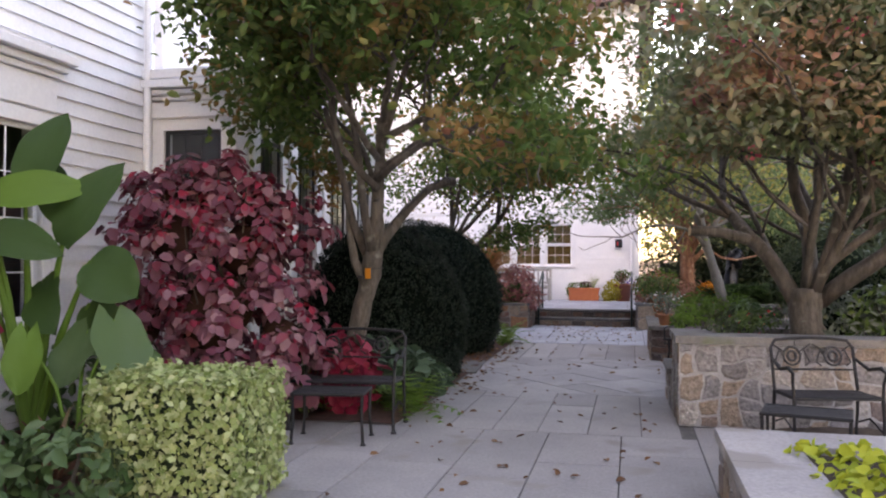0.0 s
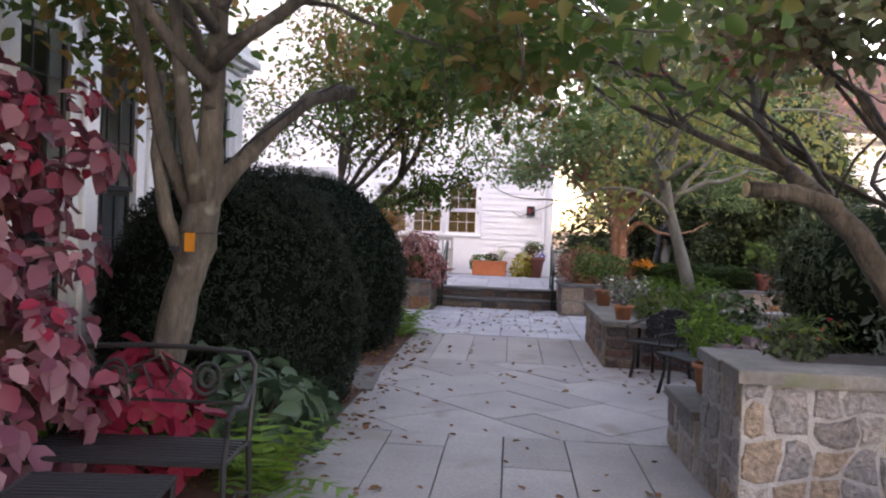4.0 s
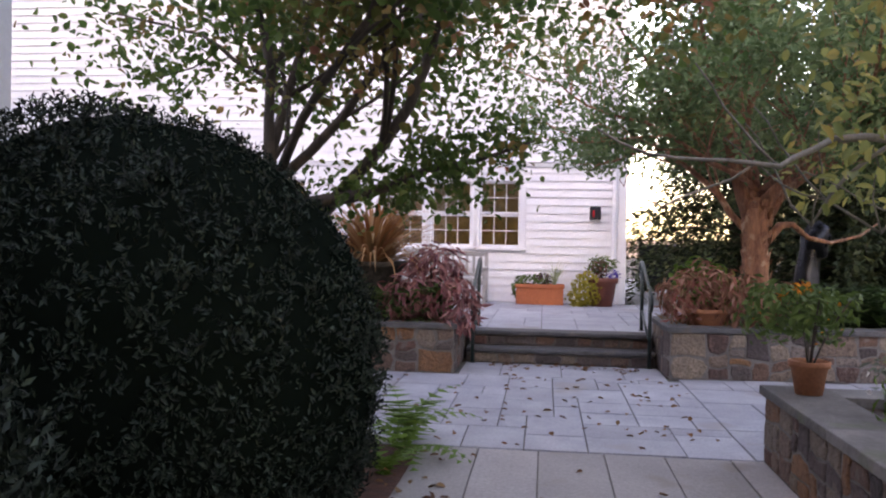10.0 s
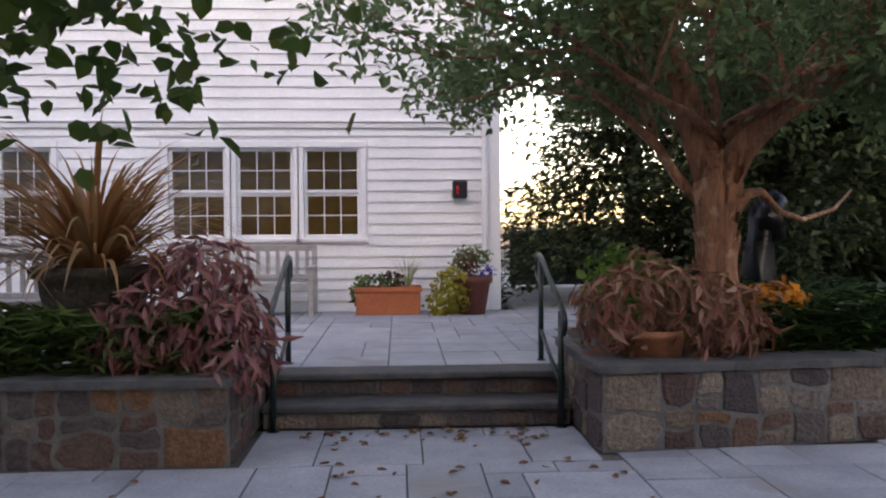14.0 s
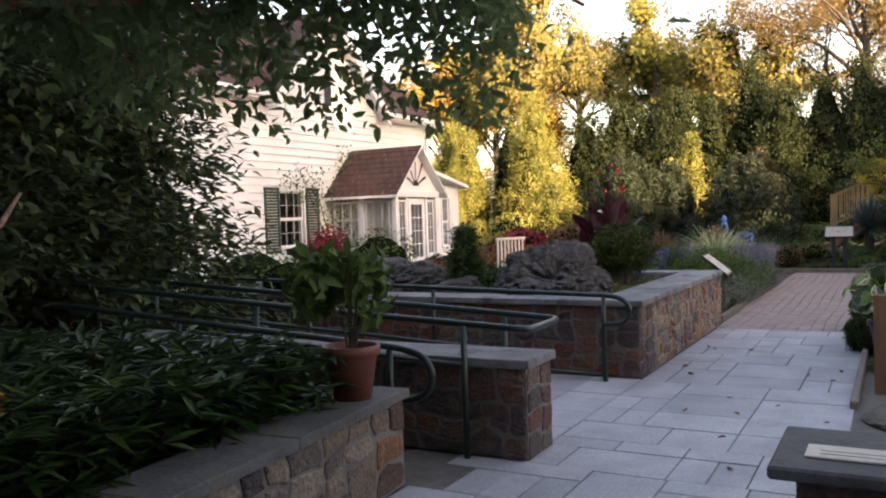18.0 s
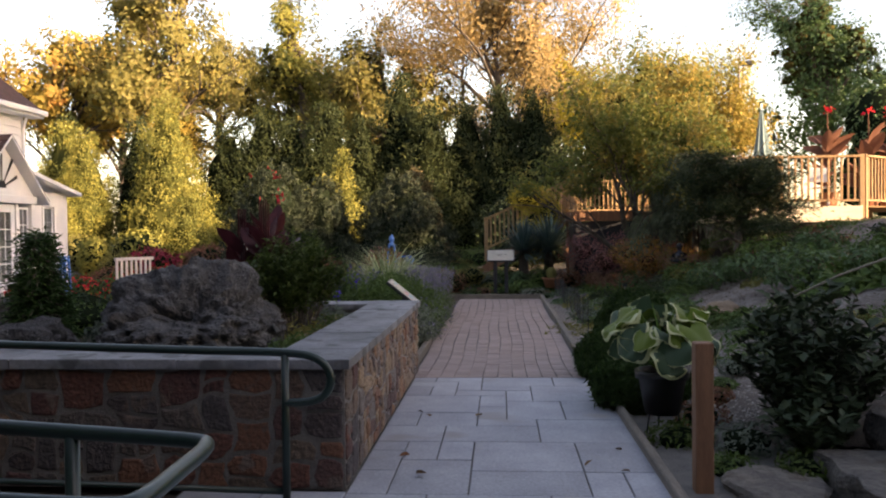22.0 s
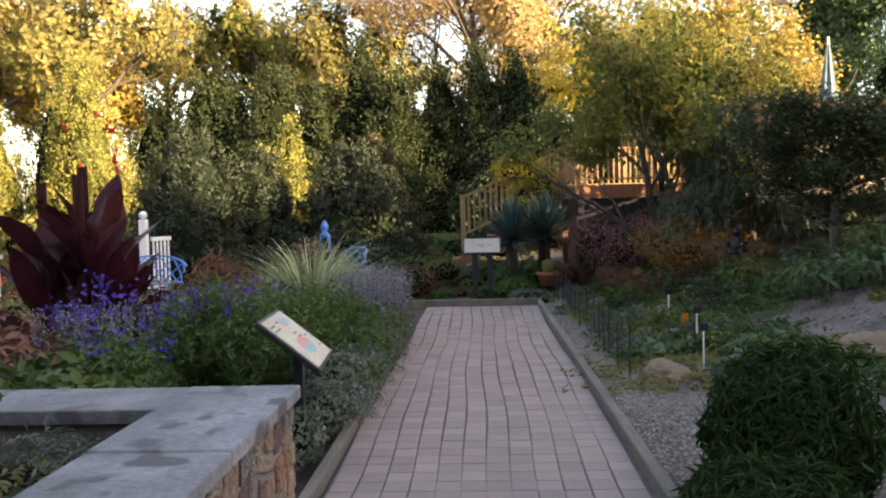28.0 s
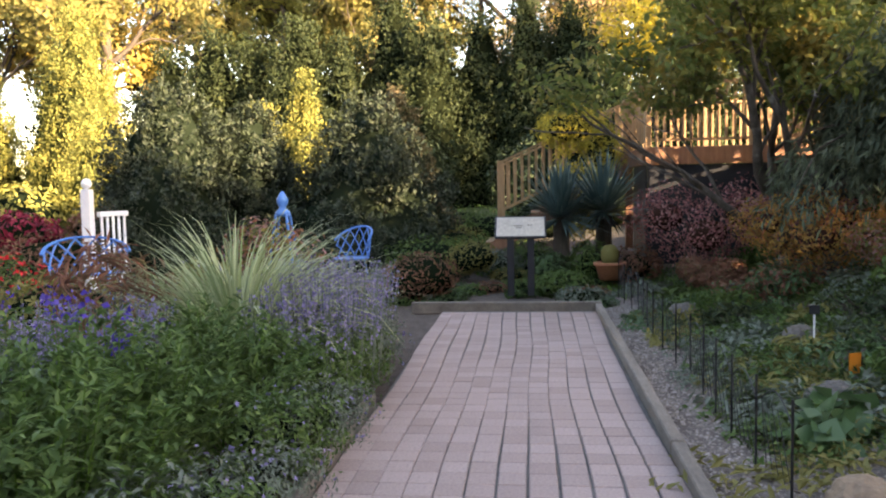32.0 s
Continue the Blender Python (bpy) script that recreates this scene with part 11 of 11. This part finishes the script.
    for sx in (-1, 1):
        e = px + sx * (pw + 0.25)
        n = 9
        roof_part = part("roof_slope", Build().add([lp(e, py0 - 0.2, 2.22), lp(px, py0 - 0.2, ap), lp(px, y, ap), lp(e, y, 2.22), lp(e, py0 - 0.2, 2.28), lp(px, py0 - 0.2, ap + 0.06), lp(px, y, ap + 0.06), lp(e, y, 2.28)], [(0, 1, 2, 3), (7, 6, 5, 4), (0, 4, 5, 1), (1, 5, 6, 2), (2, 6, 7, 3), (3, 7, 4, 0)]), TRIM, porch)
        for r in range(n):
            t0, t1 = r / n, (r + 1.15) / n
            xa, za = e + (px - e) * t0, 2.28 + (ap + 0.06 - 2.28) * t0
            xb, zb = e + (px - e) * min(1, t1), 2.28 + (ap + 0.06 - 2.28) * min(1, t1)
            for j in range(11):
                wd = (y - py0 + 0.2) / 10
                u0 = max(py0 - 0.2, py0 - 0.2 + wd * (j - 0.5 * (r % 2))) + 0.002
                u1 = min(y, py0 - 0.2 + wd * (j + 1 - 0.5 * (r % 2))) - 0.002
                if u1 - u0 < 0.03:
                    continue
                part("shingle", Build().add([lp(xa, u0, za + 0.03), lp(xa, u1, za + 0.03), lp(xb, u1, zb + 0.012), lp(xb, u0, zb + 0.012), lp(xa, u0, za + 0.005), lp(xa, u1, za + 0.005)], [(0, 1, 2, 3), (4, 5, 1, 0)]), SHINGLE, roof_part)
    # small wing beyond the porch
    wing, mw = shell("wall_cottage_wing", (x1 - 1.2, y - 0.7), (x1 + 0.95, y - 0.7), -0.05, 2.7, 0.15, [(0.95, 1.45, 0.7, 2.3)], "white wing beyond the porch", TRIM)
    sash_window("window_22", mw, 0.95, 1.45, 0.7, 2.3, "tall window of the cottage wing", 2, 2, TRIM, trim=0.08, blind=False)
    xa, xb = x1 - 1.3, x1 + 1.2
    tagged(part("roof_wing", Build().add([(xa, y - 1.0, 3.1), (xb, y - 1.0, 2.62), (xb, y - 0.03, 2.62), (xa, y - 0.03, 3.1), (xa, y - 1.0, 3.2), (xb, y - 1.0, 2.72), (xb, y - 0.03, 2.72), (xa, y - 0.03, 3.2)], [(0, 1, 2, 3), (7, 6, 5, 4), (0, 4, 5, 1), (1, 5, 6, 2), (2, 6, 7, 3), (3, 7, 4, 0)]), TRIM), "low white roof of the wing", "roof", kind="structure")
    tagged(part("wall_wing_side", Build().box((x1 + 0.8, y - 0.545, -0.05), (x1 + 0.95, y + 3, 2.62), 0.005).box((x1 - 1.2, y - 0.545, -0.05), (x1 - 1.1, y - 0.05, 2.7), 0.005), TRIM), "white side of the wing", "wall", kind="structure")
    bush("red_shrub", (16.2, 30.3, 0), [(0, 0, 0.6, 0.7, 0.6, 0.6), (0.3, 0, 1.0, 0.5, 0.5, 0.5)], 1500, 0.11, L_CRIMSON, "dark red shrub under the cottage window", seed=370, width=0.5, core=0.6)
    bush("climbing_rose", (17.9, 31.05, 0), [(0, 0, 1.5, 0.9, 0.15, 1.3), (-1.4, 0, 2.6, 1.2, 0.12, 0.7), (0.6, 0, 3.2, 0.6, 0.12, 0.7)], 900, 0.09, L_GREEN, "sparse climbing rose on the cottage wall", "climber", seed=371, width=0.5, stems=6, shell=0.2)
    for k, (x, yy, r, h, mt) in enumerate(((17.6, 29.4, 0.9, 1.4, L_GREEN), (19.3, 28.6, 0.4, 0.6, L_HOLLY), (22.9, 28.6, 0.6, 0.7, L_RUST), (23.8, 28.9, 0.5, 1.1, L_OLIVE), (12.5, 29.3, 0.9, 1.2, L_GREEN), (20.3, 27.9, 0.5, 0.5, L_HOLLY))):
        dome("cottage_shrub", (x, yy, 0), r, h, mt, "shrub at the foot of the cottage", 380 + k, 1500, 0.09, 0.45, "cottage shrubs", 0.7)
    fe = thing("wooden_fence", (19.7, 27.0, 0.0), "short pale pinkish picket fence by the cottage", "fence", "", -25)
    part("top_rail", Build().box((0, -0.03, 0.95), (1.05, 0.03, 1.02), 0.005), PALE_WOOD, fe)
    part("bottom_rail", Build().box((0, -0.02, 0.15), (1.05, 0.02, 0.2), 0.005), PALE_WOOD, fe)
    for k in range(8):
        part("picket", Build().box((0.02 + k * 0.13, -0.015, 0.0), (0.08 + k * 0.13, 0.015, 0.95), 0.004), PALE_WOOD, fe)
    fr = thing("blue_plant_frame", (19.3, 27.9, 0.0), "folded blue wooden plant frame by the cottage", "plant frame")
    for k, (u, v) in enumerate(((-0.22, 0.0), (-0.1, 0.06), (0.02, 0.0), (0.14, 0.06), (0.26, 0.0))):
        part("slat", Build().add([(u + d * 0.03 - 0.4 * u * h, v, h) for h in (0.0, 1.08) for d in (-1, 1)] + [(u + d * 0.03 - 0.4 * u * h, v + 0.03, h) for h in (0.0, 1.08) for d in (-1, 1)], [(0, 1, 3, 2), (4, 6, 7, 5), (0, 2, 6, 4), (1, 5, 7, 3), (2, 3, 7, 6), (0, 4, 5, 1)]), BLUE_IRON, fr)
    for z in (0.3, 0.95):
        part("cross_bar", Build().box((-0.2, 0.032, z), (0.24, 0.058, z + 0.06), 0.005), BLUE_IRON, fr)
    for k, (x, yy, s) in enumerate(((20.0, 27.9, 0.5), (20.9, 27.3, 0.55), (22.2, 27.0, 0.6), (19.0, 28.6, 0.4), (21.8, 25.7, 0.5))):
        bush("red_flower_plant", (x, yy, 0.0), [(0, 0, 0.55 * s, s, s, 0.6 * s), (0.4 * s, 0.2, 0.9 * s, 0.6 * s, 0.6 * s, 0.4 * s)], 900, 0.07, L_GREEN, "leafy bedding plant covered in red flowers", "bedding plant", None, "red flowers", 391 + k, 0.5, stems=4, shell=0.4, extra=(L_RED, 240, 0.08, "blossom"))
    wf = thing("white_picket_fence", (22.8, 24.95, 0.05), "white picket fence panel beside the ball-topped post", "fence", "", -12)
    part("top_rail", Build().box((0.08, -0.03, 1.08), (0.72, 0.03, 1.16), 0.006), TRIM, wf)
    part("bottom_rail", Build().box((0.08, -0.03, 0.18), (0.72, 0.03, 0.25), 0.006), TRIM, wf)
    for k in range(5):
        part("picket", Build().box((0.12 + 0.125 * k, -0.012, 0.05), (0.17 + 0.125 * k, 0.012, 1.08), 0.004), TRIM, wf)
    ps = thing("white_post", (22.7, 25.0, 0.05), "white garden gate post with a ball top", "post")
    part("post", Build().box((-0.07, -0.07, 0), (0.07, 0.07, 1.5), 0.01).rock((0, 0, 1.58), (0.08, 0.08, 0.08), 1, 0.0, 2), TRIM, ps)


build_cottage()


# ---- wood behind the garden ----
def build_wood():
    rng = np.random.default_rng(500)

    def column(x, y, r, h, mat, label, seed):
        near = x < 37 and mat is L_ARBOR_LIT
        spire("arborvitae", x, y, r, h, mat, label, seed, int(2100 * r * h if near else 1050 * r * h), "arborvitae", size=0.11 if near else 0.14, inner=L_ARBOR_SUNNY if mat is L_ARBOR_LIT else L_ARBOR_CORE_SHADE)
    # each tree takes the lit or the shaded colour
    spec = [(36, 32.5, 1.45, 7.0, L_ARBOR_LIT), (35, 40.5, 1.6, 6.0, L_ARBOR_LIT), (36.3, 36.3, 1.15, 5.6, L_ARBOR_LIT), (37.5, 37.9, 1.3, 6.2, L_ARBOR_LIT), (32.5, 30.2, 1.0, 3.0, L_ARBOR_LIT), (34.0, 36.5, 1.0, 3.2, L_ARBOR_LIT), (39.2, 35.2, 1.1, 6.4, L_ARBOR_SHADED), (39.5, 38.8, 1.2, 6.6, L_ARBOR_SHADED), (33.0, 24.5, 0.5, 4.5, L_ARBOR_LIT), (32.6, 16.2, 1.2, 4.3, L_ARBOR_SHADED), (33.4, 14.2, 1.3, 4.6, L_ARBOR_SHADED), (34.2, 12.0, 1.3, 4.4, L_ARBOR_SHADED)]
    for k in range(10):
        spec.append((39.5 + rng.uniform(-0.8, 0.8), 31.0 - k * 1.55 + rng.uniform(-0.2, 0.2), rng.uniform(1.25, 1.6), (6.0, 6.6, 6.2, 6.9, 6.3, 8.4, 6.8, 7.0, 7.5, 7.1)[k], L_ARBOR_SHADED))
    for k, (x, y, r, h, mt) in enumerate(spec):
        column(x, y, r, h, mt, "tall dense arborvitae coloured as lit by the low sun" if mt is L_ARBOR_LIT else "tall dense arborvitae of the garden screen, coloured as in shade", 510 + k)
    for k, (x, y, r, h, mt) in enumerate(((31.0, 31.5, 1.1, 1.5, L_ARBOR_LIT), (33.0, 28.0, 1.3, 2.0, L_OLIVE), (30.0, 28.6, 0.9, 1.0, L_RUST), (35.0, 25.0, 1.2, 2.6, L_ARBOR_LIT), (28.5, 30.0, 0.9, 1.0, L_CRIMSON), (35.5, 21.8, 1.1, 2.6, L_HOLLY), (31.5, 34.0, 1.0, 1.3, L_OLIVE), (33.5, 18.4, 1.2, 2.4, L_HOLLY), (29.5, 32.5, 0.5, 1.3, L_ARBOR_LIT))):
        dome("wood_edge_shrub", (x, y, float(ground_z(x, y))), r, h, mt, "sunlit shrub at the edge of the wood", 540 + k, 1500, 0.16, 0.45, "wood edge shrubs", 0.75)

    def tall(x, y, h, r, mat, label, seed, bark=DARK_BARK, per=26, size=0.26, cluster=0.55, level=2, lowest=0.28, inner=70):
        limbs = []
        r2 = np.random.default_rng(seed)
        for k in range(9):
            g = 6.283 * k / 7 + r2.uniform(-0.3, 0.3)
            z = h * r2.uniform(lowest, 0.6)
            limbs.append(((0, 0, z), (math.cos(g) * 0.75, math.sin(g) * 0.75, 0.8), r * 0.62, 0.10 * h / 12))
        limbs.append(((0, 0, h * 0.6), (0.05, 0.0, 1.0), h * 0.22, 0.13))
        tree("tall_tree", (x, y, float(ground_z(x, y))), limbs, label, bark, mat, size * 1.02, int(per * 0.72), seed, [(0, 0, -0.3, 0.028 * h), (0.05, 0, h * 0.3, 0.021 * h), (0, 0.05, h * 0.62, 0.012 * h)], level, 4, 0.75, cluster * 0.5, 0.6, 0.15, False, 0.4, outward=True, clumps=(inner, 0.36 * (r / 5) ** 0.5) if inner else None)
    tall(49, 18.6, 16.0, 7.5, L_PALE_GOLD, "tall open tree with thin pale golden leaves", 560, per=78, size=0.19, cluster=0.95, inner=0)
    tall(47, 37.5, 16.0, 5.8, L_OLIVE, "tall olive-brown autumn tree", 561, per=28)
    tall(52, 30.5, 17.5, 3.4, L_ARBOR_LIT, "tall narrow tree with green foliage", 562, per=30)
    tall(47.5, 43.5, 12.5, 5.0, L_AUTUMN, "tall orange autumn tree", 563, per=30)
    tall(44, 55.0, 12.0, 5.5, L_AUTUMN, "tall orange autumn tree", 564, per=22)
    tall(53, 42.5, 13.0, 5.5, L_AUTUMN, "tall orange autumn tree", 565, per=26)
    tall(50, 25.0, 12.5, 4.8, L_OLIVE, "tall tree with olive-green leaves", 566, per=24)
    tall(46, 1.6, 14.0, 5.0, L_HOSTA, "tall dark green tree past the deck", 567, per=56, size=0.2, lowest=0.1, cluster=0.8, inner=240)
    tall(42, -6.0, 12.0, 5.0, L_GREYGREEN, "tall grey-green tree past the deck", 568, per=26, lowest=0.1, cluster=0.7)
    tall(36, 11.6, 7.0, 3.4, L_YELLOWING, "yellow autumn tree behind the deck", 569, per=36, size=0.16, cluster=0.5)
    tall(44, 11.5, 9.5, 4.2, L_GOLD, "golden autumn tree behind the deck", 570, per=28, size=0.18)
    tall(61, 39.0, 15.0, 5.5, L_OLIVE, "tall olive-brown autumn tree", 572, per=22, size=0.28)
    tall(62, 33.5, 15.5, 5.5, L_OLIVE, "tall tree with olive-green autumn leaves", 573, per=22, size=0.28)
    tall(60, 14.5, 14.0, 5.5, L_OLIVE, "tall olive-brown autumn tree", 574, per=22, size=0.28)
    tall(62, 27.0, 13.5, 5.0, L_AUTUMN, "tall golden brown autumn tree", 575, per=20, size=0.28)
    tall(30, 48.0, 11.0, 5.0, L_AUTUMN, "orange autumn tree behind the cottage", 571, per=20)
    # unseen trees added behind the walker, to the south-west, to block the sun
    for k in range(15):
        s = 6.6 - k * 4.3
        d = -14 - 2 * (k % 2)
        bx, by = 0.5 * d + 0.866 * s, 0.866 * d - 0.5 * s
        r2 = np.random.default_rng(580 + k)
        h = 25 + r2.uniform(-0.6, 0.6)
        bl = [(r2.normal(0, 0.5), r2.normal(0, 0.5), h * f, q, q, h * 0.15) for f, q in ((0.16, 2.9), (0.34, 3.4), (0.52, 3.6), (0.70, 3.4), (0.85, 2.6))]
        bush("tall_tree", (bx, by, -0.05), bl, 2600, 0.6, L_OLIVE, "unseen tall dense tree added to shade the garden", "tree", 0.93, "shading wood", 580 + k, 0.6, stems=0, shell=0.85, lump=0.12)


build_wood()


def litter():
    """Fallen leaves on the paving and mulch."""
    rng = np.random.default_rng(600)
    zones = [(-2.8, -0.5, 3.0, 16.0, 150), (-2.9, -0.6, 16.2, 20.2, 70), (-4.8, -0.6, 16.3, 19.3, 60), (-2.95, -2.6, 9.0, 16.0, 120), (-4.0, -2.9, 8.8, 16.1, 500), (0.0, 9.0, 17.7, 19.3, 26), (-0.5, 1.2, 12.0, 13.8, 60), (-2.7, -0.9, 19.9, 20.3, 60)]
    p = np.concatenate([np.stack([rng.uniform(a, b, n), rng.uniform(c, d, n), np.full(n, 0.012 if n < 400 else 0.055)], 1) for a, b, c, d, n in zones])
    n = 5200
    bx, by = rng.uniform(9.8, 21.0, n), rng.uniform(11.0, 17.4, n)
    near = rng.uniform(0, 1, n) < np.where(np.abs((by - 14.6) - 0.12 * (bx - 12)) < 0.7, 1.0, 0.35)
    debris = np.stack([bx, by, ground_z(bx, by) + 0.008], 1)[near]
    tagged(new("dry_litter", leaf_mesh("dry_litter", debris, np.tile((0, 0, 1.0), (len(debris), 1)), 0.05, L_DEBRIS, rng, 0.45, 0.15, 0.0, spread=0.6)), "dry brown leaf litter and bark chips on the bank", "leaf litter", kind="stuff")
    nrm = np.tile((0, 0, 1.0), (len(p), 1))
    ob = new("fallen_leaves", leaf_mesh("fallen_leaves", p, nrm, 0.065, L_LITTER, rng, 0.7, 0.12, 0.0, True, spread=0.5))
    tagged(ob, "scattered dry brown fallen leaves", "fallen leaves", kind="stuff")


litter()
build_bricks()
